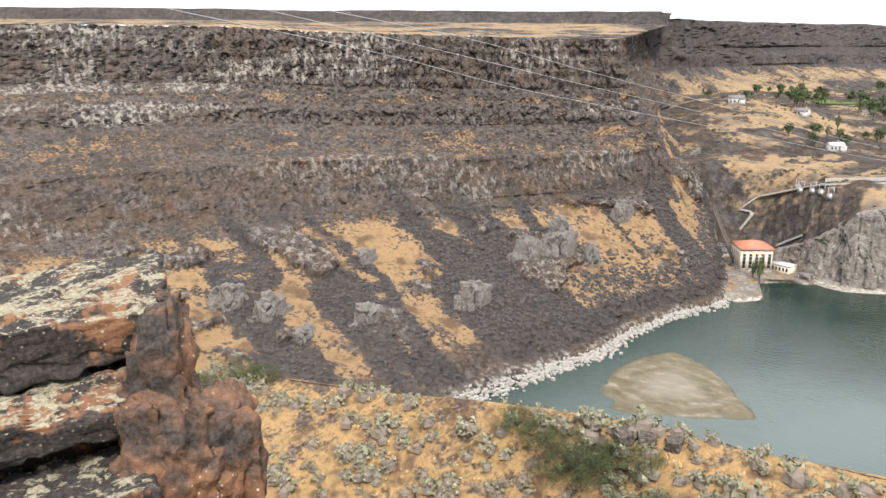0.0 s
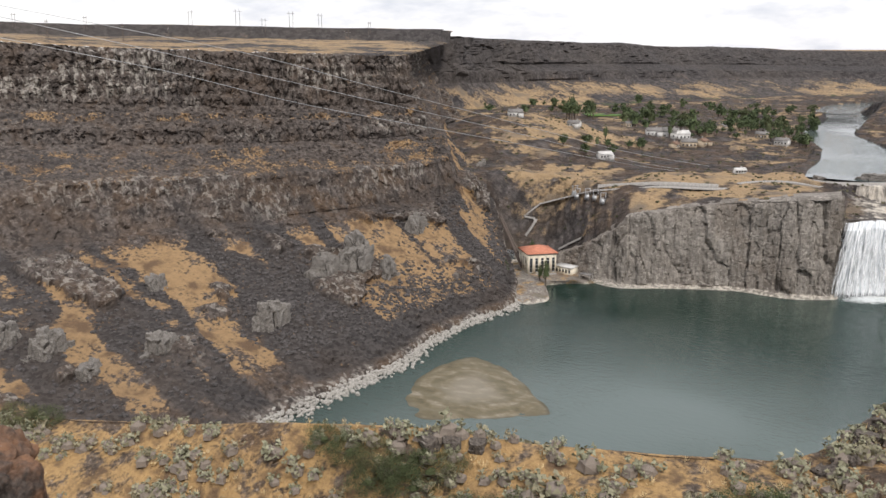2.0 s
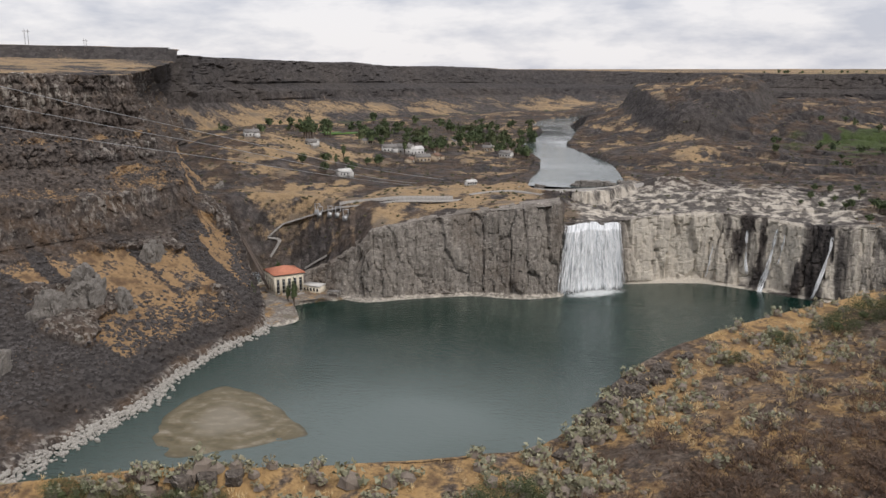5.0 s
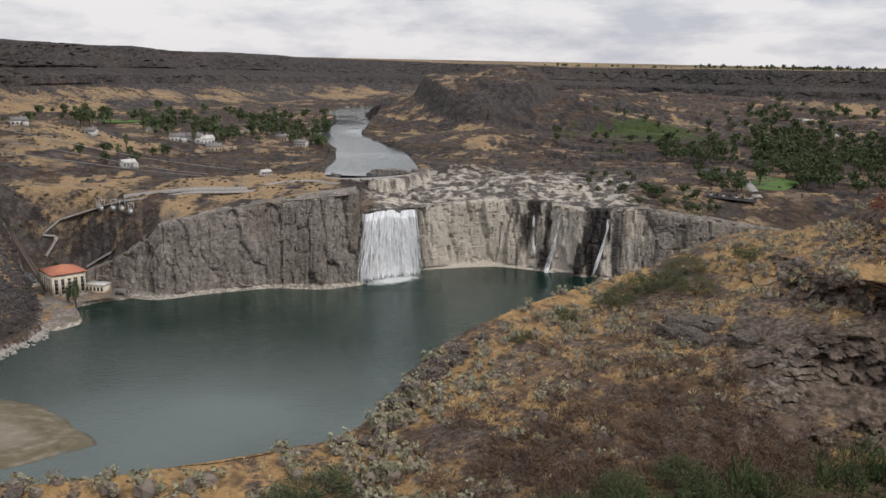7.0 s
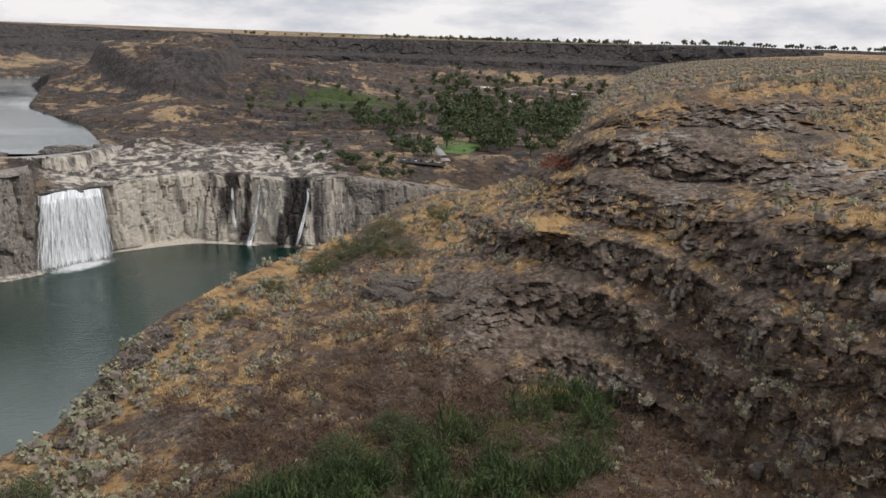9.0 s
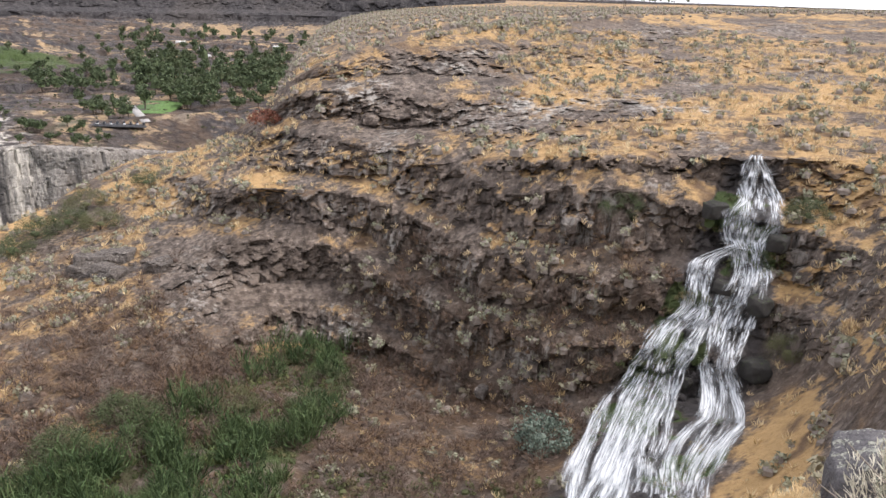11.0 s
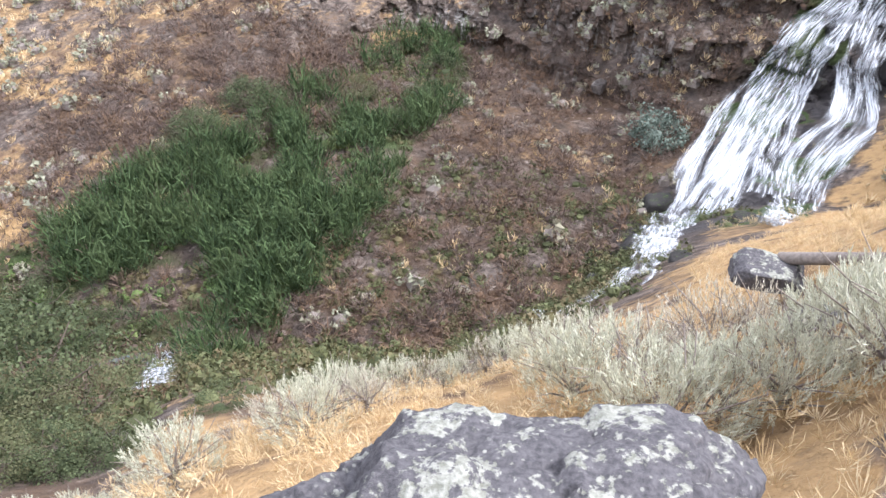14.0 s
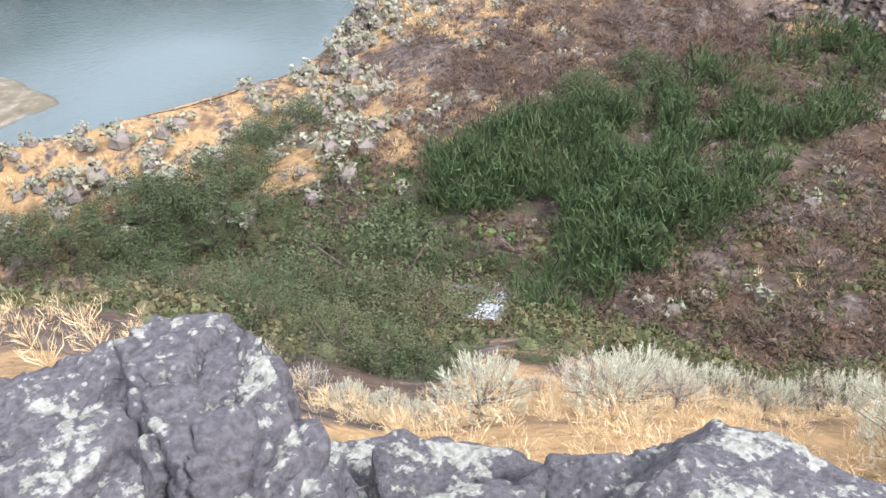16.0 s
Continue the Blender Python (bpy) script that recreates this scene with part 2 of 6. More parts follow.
def water_material(name, color, wave, silt=None, strong=0.9):
    n = Nodes(name, 0.07, 0, 0.5)
    n.b.inputs["IOR"].default_value = 1.33
    n.b.inputs["Roughness"].default_value = 0.06
    w1 = n.noise(wave, 4, 0.6, stretch=(0.9, 2.4, 1.0))
    w2 = n.noise(wave * 14, 3)
    patch = n.noise(wave * 60, 3)
    n.bump(n.math("ADD", n.math("MULTIPLY", w1, n.sharp(patch, 0.35, 0.62)), n.math("MULTIPLY", w2, 0.4)), strong, wave * 0.3)
    col = n.mix(n.sharp(patch, 0.3, 0.7), color, tuple(c * 1.5 for c in color))
    # silty shallows round the sandbar, paled further to stand for the sky's sheen
    if silt:
        g = n.t.nodes.new("ShaderNodeVectorMath")
        g.operation = "DISTANCE"
        n.put(g.inputs[0], n.co)
        g.inputs[1].default_value = (-70, 265, 0)
        sh = n.math("ADD", n.math("DIVIDE", g.outputs["Value"], 230.0), n.math("MULTIPLY", n.math("SUBTRACT", patch, 0.5), 0.9))
        col = n.mix(n.sharp(sh, 0.85, 0.25), col, silt)
    return n.done(col)


M_POOL = water_material("pool_water", (0.006, 0.022, 0.017), 5.0, (0.10, 0.13, 0.124))
M_RIVER = water_material("river_water", (0.07, 0.09, 0.09), 2.5, None, 0.2)


pool = new("pool", mesh_of("pool", [(-420, -300, 0), (500, -300, 0), (500, 720, 0), (-420, 720, 0)], [(0, 1, 2, 3)], [M_POOL]))
tagged(pool, "dark green rippled pool of the river below the falls", "water", kind="structure")

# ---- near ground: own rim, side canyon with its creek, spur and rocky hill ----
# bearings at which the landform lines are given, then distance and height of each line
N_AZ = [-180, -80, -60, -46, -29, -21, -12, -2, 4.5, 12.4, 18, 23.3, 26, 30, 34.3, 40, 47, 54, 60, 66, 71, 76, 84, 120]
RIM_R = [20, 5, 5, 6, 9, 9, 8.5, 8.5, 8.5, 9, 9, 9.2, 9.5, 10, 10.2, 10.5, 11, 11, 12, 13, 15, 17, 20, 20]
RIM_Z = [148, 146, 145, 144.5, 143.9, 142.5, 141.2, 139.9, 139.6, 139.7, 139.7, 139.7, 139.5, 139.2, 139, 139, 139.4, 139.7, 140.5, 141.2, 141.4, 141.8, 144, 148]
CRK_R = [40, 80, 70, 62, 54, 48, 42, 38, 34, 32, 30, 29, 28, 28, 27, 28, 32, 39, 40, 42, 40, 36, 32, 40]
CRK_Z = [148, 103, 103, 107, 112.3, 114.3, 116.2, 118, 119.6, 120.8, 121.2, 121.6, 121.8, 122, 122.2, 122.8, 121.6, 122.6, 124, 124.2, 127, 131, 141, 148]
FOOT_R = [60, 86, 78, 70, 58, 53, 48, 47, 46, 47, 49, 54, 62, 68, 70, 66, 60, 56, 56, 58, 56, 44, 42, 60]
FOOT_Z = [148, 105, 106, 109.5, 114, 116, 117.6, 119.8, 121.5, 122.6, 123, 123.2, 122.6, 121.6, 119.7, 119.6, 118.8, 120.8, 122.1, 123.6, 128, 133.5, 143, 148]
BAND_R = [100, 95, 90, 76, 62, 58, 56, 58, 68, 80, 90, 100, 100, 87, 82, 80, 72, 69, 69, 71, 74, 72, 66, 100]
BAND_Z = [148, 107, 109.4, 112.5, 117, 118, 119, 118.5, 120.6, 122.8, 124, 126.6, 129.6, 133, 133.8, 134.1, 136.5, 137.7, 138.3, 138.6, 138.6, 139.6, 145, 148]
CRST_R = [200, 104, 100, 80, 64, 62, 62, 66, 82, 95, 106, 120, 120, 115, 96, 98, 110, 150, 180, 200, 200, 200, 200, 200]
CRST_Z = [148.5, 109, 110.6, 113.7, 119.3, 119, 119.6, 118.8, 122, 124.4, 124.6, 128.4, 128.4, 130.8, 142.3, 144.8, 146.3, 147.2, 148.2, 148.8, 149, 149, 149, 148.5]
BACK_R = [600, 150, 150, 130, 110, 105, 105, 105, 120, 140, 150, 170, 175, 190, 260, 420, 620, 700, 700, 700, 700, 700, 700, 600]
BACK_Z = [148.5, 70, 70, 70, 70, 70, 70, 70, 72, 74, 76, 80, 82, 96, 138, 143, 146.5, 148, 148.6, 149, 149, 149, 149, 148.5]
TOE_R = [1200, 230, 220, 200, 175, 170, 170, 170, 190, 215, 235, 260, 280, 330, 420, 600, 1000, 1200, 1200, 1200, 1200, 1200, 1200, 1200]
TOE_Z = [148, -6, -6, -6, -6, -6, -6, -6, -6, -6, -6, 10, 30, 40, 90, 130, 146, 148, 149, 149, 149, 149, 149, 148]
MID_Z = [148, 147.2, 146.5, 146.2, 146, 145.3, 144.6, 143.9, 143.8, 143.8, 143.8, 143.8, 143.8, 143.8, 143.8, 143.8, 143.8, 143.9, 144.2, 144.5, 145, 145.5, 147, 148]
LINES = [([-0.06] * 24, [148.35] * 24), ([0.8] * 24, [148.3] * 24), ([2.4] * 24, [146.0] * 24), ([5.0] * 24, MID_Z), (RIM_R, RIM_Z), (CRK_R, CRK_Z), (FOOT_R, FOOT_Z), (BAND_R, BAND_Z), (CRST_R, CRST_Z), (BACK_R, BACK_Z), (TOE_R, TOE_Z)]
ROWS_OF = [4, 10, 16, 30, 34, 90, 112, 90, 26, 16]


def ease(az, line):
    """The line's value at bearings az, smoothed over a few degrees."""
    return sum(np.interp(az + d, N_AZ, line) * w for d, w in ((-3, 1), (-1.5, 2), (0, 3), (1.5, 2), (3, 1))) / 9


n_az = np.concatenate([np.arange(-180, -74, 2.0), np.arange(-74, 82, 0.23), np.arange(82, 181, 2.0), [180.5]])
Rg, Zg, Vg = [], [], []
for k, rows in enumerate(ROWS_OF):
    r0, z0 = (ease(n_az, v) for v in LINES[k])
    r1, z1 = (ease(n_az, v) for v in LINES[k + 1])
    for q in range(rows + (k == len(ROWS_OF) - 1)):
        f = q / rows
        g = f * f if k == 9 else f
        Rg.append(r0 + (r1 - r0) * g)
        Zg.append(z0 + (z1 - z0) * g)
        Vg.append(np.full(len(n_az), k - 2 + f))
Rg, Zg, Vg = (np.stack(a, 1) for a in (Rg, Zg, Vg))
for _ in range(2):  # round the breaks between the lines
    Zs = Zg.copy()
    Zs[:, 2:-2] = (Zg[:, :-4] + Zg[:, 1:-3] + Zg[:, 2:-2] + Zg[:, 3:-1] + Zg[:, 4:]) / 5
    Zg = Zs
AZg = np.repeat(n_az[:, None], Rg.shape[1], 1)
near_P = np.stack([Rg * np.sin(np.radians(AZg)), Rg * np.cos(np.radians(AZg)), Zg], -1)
nq = near_P.reshape(-1, 3)
vv, aa, rr = Vg.ravel(), AZg.ravel(), Rg.ravel()
# how rocky: the hill's cliff bands right of the spur, ledges on the spur's side
hill = smooth(aa, 18, 27)
cliffy = hill * smooth(vv, 3.9, 4.15) * (1 - smooth(vv, 5.75, 6.0)) * (1 - 0.45 * smooth(aa, 66, 72))
ledge = (1 - hill) * smooth(vv, 4.25, 4.6) * (1 - smooth(vv, 5.2, 5.8)) * smooth(aa, -4, 6) * 0.8
rocky = np.clip(cliffy + ledge * smooth(fbm(nq, 14, 3, 5), -0.1, 0.25), 0, 1)
amp = np.clip(rr / 60, 0.05, 1)
Ng = grid_normals(near_P).reshape(-1, 3)
Ng *= np.where(Ng[:, 2:] < 0, -1, 1)
flatn = Ng * np.array([1, 1, 0.35])
bl = blocks(nq + 0.6 * np.stack([vnoise(nq, 2.5, 3), vnoise(nq, 2.5, 4), vnoise(nq, 2.5, 6)], 1), (1.3, 1.3, 4.6), 11)
bl2 = blocks(nq, (0.8, 0.8, 1.1), 31)
big = fbm(nq, (9, 9, 6), 4, 8)
TERR_H = 4.4
terr = (nq[:, 2] + 2.0 * vnoise(nq, 22, 41) + .55 * vnoise(nq, 5, 42)) / TERR_H
stepv = (terr - np.floor(terr))
step = stepv - smooth(stepv, 0.72, 1.0) - .3
back_off = np.clip(np.gradient(Rg, axis=1) / np.maximum(np.gradient(Zg, axis=1), .01), 0.2, 1.6).ravel()
toward = np.stack([-np.sin(np.radians(aa)), -np.cos(np.radians(aa)), 0 * aa], 1)
face = rocky * (1 - smooth(stepv, .6, .75))
push = rocky * (0.35 * bl2 + 1.5 * big) + (1 - rocky) * amp * (1.1 * fbm(nq, 11, 4, 21) + 0.22 * fbm(nq, 1.6, 3, 22))
push *= smooth(rr, 2, 12)
push *= 1 - 0.7 * smooth(vv, 2.6, 2.9) * (1 - smooth(vv, 3.2, 3.8)) * smooth(rr, 20, 24)
near_Q = (nq + flatn * push[:, None] + toward * (rocky * TERR_H * .66 * back_off * step * (1 + .75 * vnoise(nq, 9, 44)) + face * 1.7 * (bl - .5))[:, None]).reshape(near_P.shape)
near_N = grid_normals(near_Q)
near_N *= np.where(near_N[..., 2:] < 0, -1, 1)
nz = near_N[..., 2].ravel()
q2 = near_Q.reshape(-1, 3)
patchy = fbm(q2, 7, 4, 51)
fine_p = fbm(q2, 2.2, 3, 53)
grass = (1 - hill) * smooth(nz, 0.4, 0.75) * (0.54 + 0.22 * (1 - smooth(aa, -4, 4)) + 0.75 * patchy + 0.35 * fine_p) + hill * smooth(nz, 0.5, 0.85) * (0.5 + 0.8 * patchy + 0.3 * fine_p)
grass += (0.35 + 0.3 * patchy) * (1 - smooth(vv, 2.0, 2.2)) * smooth(aa, -6, 3) + 0.12 * smooth(vv, 6.0, 6.2) * hill
ee = np.degrees(np.arctan2(q2[:, 2] - EYE.z, np.hypot(q2[:, 0], q2[:, 1])))
wet_edge = np.interp(ee, [-45, -37, -27, -23], [17, 29, 37, 39]) + 3 * patchy
marsh = smooth(vv, 2.7, 3.0) * (1 - smooth(vv, 3.85 + 0.3 * patchy, 4.25 + 0.3 * patchy)) * (1 - smooth(aa - wet_edge, -1.5, 1.5)) * smooth(aa, -40, -25)
reed_top = np.interp(aa, [-40, -6, 4, 12, 20, 29, 38], [-31, -31, -33.2, -31.3, -29.2, -25.4, -23.4]) + 1.2 * patchy
marsh = marsh * (1 - smooth(ee - reed_top, -.4, .9))
above = smooth(ee - reed_top, -.3, .6) * (1 - smooth(ee - reed_top, 2.5, 5.0)) * smooth(aa, -6, 2) * (1 - smooth(aa, 26, 30)) * (vv > 2.8)
brush = smooth(vv, 2.9, 3.1) * (1 - smooth(vv, 4.3, 4.8)) * smooth(aa - wet_edge, -2, 2) * (1 - smooth(aa, 58, 64))
slope_in = smooth(vv, 1.95, 2.1) * (1 - smooth(vv, 2.8, 3.0))
scrub = smooth(vv, 1.1, 1.4) * (1 - smooth(vv, 2.6, 2.9)) * smooth(aa, -36, -28) * (1 - smooth(aa, 0, 7))
grass *= 1 - .8 * scrub
bench = smooth(aa, 65.5, 68) * smooth(vv, 2.0, 2.2) * (1 - smooth(vv, 5.0, 5.6))
grass += .45 * bench * (.6 + patchy)
grass += 0.5 * slope_in * smooth(aa, 52, 60)
green = 0.3 * slope_in * (1 - smooth(aa, 14, 24)) * smooth(patchy, -.3, .2) + marsh * np.clip(0.55 + 0.5 * patchy, 0, 1)
grass = np.where(brush > 0.3, grass * 0.5, grass)
grass *= 1 - 0.8 * green
rust_n = 0.95 * (1 - hill) * (1 - rocky) + 0.6 * hill * (1 - rocky) + 0.45 * rocky * smooth(fbm(q2, 9, 3, 61), 0.0, 0.5) + 0.6 * brush * (1 - marsh)
# wet rock and moss beside the creek's fall
F_EL = [-41, -34.5, -29, -24, -20, -16, -9]
F_AZ = [51, 58, 60.5, 62.3, 63.3, 64.2, 64.9]
F_HW = [4.5, 6.0, 5.2, 4.4, 3.6, 3.0, 1.4]
wet_n = (1 - smooth(np.abs(aa - np.interp(ee, F_EL, F_AZ)) / np.interp(ee, F_EL, F_HW), 0.75, 1.15)) * smooth(vv, 2.5, 2.8) * (1 - smooth(vv, 5.2, 5.4)) * (1 - smooth(ee, -10.2, -9.0))
moss_n = wet_n * smooth(fbm(q2, 3.0, 3, 66), 0.0, 0.25)
green = np.clip(green + moss_n, 0, 1)
grass = grass * (1 - wet_n)
pale_n = .5 * face * hill * smooth(vnoise(nq, 6, 45), -.3, .3) * (1 - wet_n) + (1 - wet_n) * (.25 + .75 * hill) * rocky * smooth(fbm(q2, (7, 7, 4), 3, 62), 0.1, 0.5) * 0.75
scree_n = wet_n * (1 - moss_n) + 0.25 * rocky * smooth(fbm(q2, 6, 3, 63), 0.05, 0.4)
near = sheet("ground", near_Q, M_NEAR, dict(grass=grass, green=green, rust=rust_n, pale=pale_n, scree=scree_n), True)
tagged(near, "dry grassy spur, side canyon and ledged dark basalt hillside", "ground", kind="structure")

# ---- the high canyon wall across the pool ----
SHORE = [(-225, -160, 0), (-214, 60, 0), (-211, 180, 0), (-208, 245, 0), (-203, 290, 0), (-196, 325, 0), (-200, 365, 0), (-195, 405, 0), (-187, 440, 0), (-200, 478, 3), (-222, 512, 12), (-262, 575, 36), (-330, 680, 52), (-430, 850, 58), (-560, 1080, 62)]
RIM = [(-760, 0, 158), (-640, 160, 157), (-585, 262, 156.4), (-540, 335, 155), (-500, 378, 152.5), (-455, 415, 150.2), (-425, 442, 149), (-395, 474, 147.5), (-368, 505, 146), (-342, 540, 145), (-334, 558, 145), (-372, 612, 146), (-425, 720, 150), (-520, 900, 156), (-640, 1130, 166)]
W_H = np.array([0, .02, .30, .50, .565, .62, .79, .815, .93, .985, 1.0])
W_Z = np.array([-.03, .02, .19, .345, .50, .515, .60, .66, .755, .97, 1.0])
ws = np.linspace(0, 1, 660)
# even spacing along the profile
fine = np.linspace(0, 1, 800)
prof = np.stack([np.interp(fine, W_H, W_H) * 1.35, np.interp(fine, W_H, W_Z)], 1)
arc = np.concatenate([[0], np.cumsum(np.linalg.norm(np.diff(prof, axis=0), axis=1))])
hv = np.interp(np.linspace(0, arc[-1], 310), arc, fine)
base, rim = along(SHORE, ws), along(RIM, ws)
zf = np.interp(hv, W_H, W_Z)
wP = base[:, None, :] + (rim - base)[:, None, :] * hv[None, :, None]
wP[..., 2] = base[:, 2:3] + (rim[:, 2:3] - base[:, 2:3]) * zf[None, :]
Hh = np.repeat(hv[None], len(ws), 0).ravel()
wq = wP.reshape(-1, 3)
wN = grid_normals(wP).reshape(-1, 3)
wN *= np.where(wN[:, :1] < 0, -1, 1)
slope = 1 - np.abs(wN[:, 2])
steep = smooth(np.interp(hv, (W_H[1:] + W_H[:-1]) / 2, np.diff(W_Z) / np.diff(W_H)), 1.0, 1.8)
steep = np.repeat(steep[None], len(ws), 0).ravel()
flatw = wN * np.array([1, 1, 0.3])
gully = fbm(wq, (60, 60, 200), 3, 71)
cols = blocks(wq + 1.2 * np.stack([vnoise(wq, 8, 73), vnoise(wq, 8, 74), 0 * ws.repeat(len(hv))], 1), (5.0, 5.0, 14.0), 75)
cols2 = blocks(wq, (2.4, 2.4, 5.0), 79)
crag = smooth(fbm(wq, (26, 26, 22), 3, 81), 0.16, 0.3) * smooth(Hh, 0.1, 0.2) * (1 - smooth(Hh, .42, .5))
ter = (wq[:, 2] + 3 * vnoise(wq, 40, 83)) / 7.5
ter = ter - np.floor(ter)
ledges = ter - smooth(ter, 0.3, 0.95)
third = smooth(Hh, .47, .5) * (1 - smooth(Hh, .58, .62))
push = steep * (1 - .55 * third) * (4.5 * cols + 2.2 * cols2 + 2.5 * fbm(wq, 20, 3, 85) + 3.5 * ledges - 2.0) + (1 - steep) * (1.2 * fbm(wq, 14, 4, 87) + 0.9 * cols2 + (9.5 * ledges + 3.0 * cols2) * smooth(Hh, .5, .6))
push += 9 * gully * smooth(Hh, .02, .25) * (1 - 0.6 * smooth(Hh, .7, .95)) + crag * (7 + 4 * cols + 2 * cols2)
push *= smooth(Hh, 0, .05)
wQ = (wq + flatw * push[:, None]).reshape(wP.shape)
q2 = wQ.reshape(-1, 3)
gn = fbm(q2, (34, 34, 60), 4, 91)
low = 1 - smooth(Hh, .46, .56)
run_w = np.concatenate([[0], np.cumsum(np.linalg.norm(np.diff(base[:, :2], axis=0), axis=1))])
run_w = np.repeat(run_w[:, None], len(hv), 1).ravel()
chute = smooth(fbm(np.stack([run_w + 8 * vnoise(q2, 30, 94), 130 * Hh, 0 * Hh], 1), (27, 120, 9), 3, 93) + .06 * vnoise(q2, 6, 96), 0.06, 0.18)
scree_w = np.clip(low * chute + 0.5 * (1 - low) * (1 - steep) * smooth(gn, -.1, .25), 0, 1)
scree_w = np.maximum(scree_w, low * smooth(q2[:, 1], 300, 350) * (1 - smooth(Hh, .14, .26)))
scree_w *= 1 - crag
fine_w = fbm(q2, 7, 3, 92)
grass_w = (1 - steep) * (1 - crag) * (low * (0.78 + .4 * gn + .6 * fine_w) * (1 - 0.9 * chute) + (1 - low) * (0.24 + .5 * gn + .5 * fine_w))
pale_w = steep * smooth(Hh, .78, .8) * smooth(fbm(q2, (50, 50, 16), 3, 95), -.2, .3) * .8 + crag * .55 + .5 * third * smooth(fbm(q2, (60, 60, 40), 2, 98), -.3, .2)
tan_w = .3 * third + 0.75 * low * smooth(gn, -.4, .2) + .4 * (1 - low) * smooth(fine_w, -.1, .3)
shore_b = 1 - smooth(Hh, .02, .045)
wall = sheet("canyon_wall", wQ, M_WALL, dict(grass=grass_w * (1 - shore_b), green=0 * Hh, rust=tan_w, pale=np.maximum(pale_w, .7 * shore_b), scree=scree_w * (1 - shore_b)), True)
tagged(wall, "high layered dark basalt canyon wall with scree and straw grass", "cliff", kind="structure")
# ground on top of the wall, up to a low dark mesa
MESA = [(-1500, -160, 188), (-1350, 160, 186), (-1200, 420, 186), (-1050, 640, 184), (-960, 790, 183), (-860, 900, 182), (-760, 980, 180), (-700, 1040, 180), (-640, 1080, 179), (-585, 1105, 178.6), (-590, 1130, 178), (-640, 1200, 176), (-700, 1300, 172), (-800, 1400, 170), (-900, 1500, 168)]
k = np.linspace(0, 1, 60)
r2, m2 = wQ[::3, -1].copy(), along(MESA, ws[::3])
m2[:, :2] += 14 * np.stack([vnoise(m2, 45, 401), vnoise(m2, 45, 402)], 1)
m2[:, 2] += 2.0 * fbm(m2, 120, 3, 403)
tP = r2[:, None, :] * (1 - k[None, :, None]) + m2[:, None, :] * k[None, :, None]
prof_z = np.interp(k, [0, .05, .3, .6, .9, .93, 1], [0, .02, .12, .3, .45, .95, 1])
tP[..., 2] = r2[:, 2:3] + (m2[:, 2:3] - r2[:, 2:3]) * prof_z[None]
tq = tP.reshape(-1, 3)
tP[..., 2] += (1.2 * fbm(tq, 40, 3, 97)).reshape(tP.shape[:2]) * smooth(k, 0, .1)
kk = np.repeat(k[None], len(r2), 0).ravel()
edge = smooth(kk, .88, .91) * (1 - smooth(kk, .97, .99))
plateau = sheet("plateau_ground", tP, M_FAR, dict(grass=(1 - edge) * (.62 + .95 * fbm(tq, (45, 45, 20), 4, 99)), green=0 * kk, rust=0 * kk, pale=0 * kk, scree=edge * .7))
tagged(plateau, "straw-coloured grass plateau with a low dark mesa edge", "ground", kind="structure")

# ---- beyond the pool: terrace with village, falls wall, upper canyon ----
# plan line of the cliffs that close the pool: foot and top
F_FOOT = [(-236, 548), (-205, 545), (-168, 522), (-145, 514), (-117, 527), (-78, 541), (-45, 539), (-20, 551), (-19, 566), (0, 577), (24, 592), (77, 605), (110, 592), (142, 574), (180, 560), (230, 552), (290, 540), (340, 520)]
F_TOPZ = [5, 6, 26, 45, 50, 56, 60, 62, 45.5, 45.5, 45.5, 50, 50, 48, 51, 44, 36, 32]
F_BACK = [6, 8, 12, 14, 12, 10, 10, 10, 8, 6, 6, 10, 10, 10, 12, 14, 20, 30]
fs = np.linspace(0, 1, 540)
foot = along(F_FOOT, fs)
topz = np.interp(fs, np.linspace(0, 1, 18), F_TOPZ)
backd = np.interp(fs, np.linspace(0, 1, 18), F_BACK)
tang = np.gradient(foot, axis=0)
outw = np.stack([-tang[:, 1], tang[:, 0]], 1)
outw /= np.linalg.norm(outw, axis=1, keepdims=True)
outw = outw * 0.4 + np.array([0, 1]) * 0.6
fv = np.linspace(0, 1, 110)
cP = np.zeros((len(fs), len(fv), 3))
hprof = np.interp(fv, [0, .04, .06, .82, .93, 1], [-.6, 0, .12, .75, 1.0, 1.0])
zprof = np.interp(fv, [0, .04, .06, .85, .93, 1], [-.02, .02, .03, .97, 1.0, 1.0])
back_to = foot / np.linalg.norm(foot, axis=1, keepdims=True)
cP[..., :2] = foot[:, None] + outw[:, None] * (backd[:, None] * hprof[None])[..., None]
cP[..., :2] += back_to[:, None] * (34 * np.clip((fv - .93) / .07, 0, 1))[None, :, None]
cP[..., 2] = topz[:, None] * zprof[None] - 1.2 * np.clip((fv - .93) / .07, 0, 1)[None] ** 2
cq = cP.reshape(-1, 3)
fk = np.repeat(fs[:, None], len(fv), 1).ravel()
vk = np.repeat(fv[None], len(fs), 0).ravel()
cN = grid_normals(cP).reshape(-1, 3)
cN *= np.where(cN[:, 1:2] > 0, -1, 1)
colm = blocks(cq + 1.5 * np.stack([vnoise(cq, 9, 101), vnoise(cq, 9, 102), 0 * fk], 1), (9, 9, 60), 103)
colm2 = blocks(cq, (3, 3, 8), 107)
push = 4.2 * colm + 1.3 * colm2 + 6.5 * fbm(cq, (30, 30, 70), 3, 109) - 2.5
push *= smooth(vk, 0.03, 0.08) * (1 - smooth(vk, .93, .97))
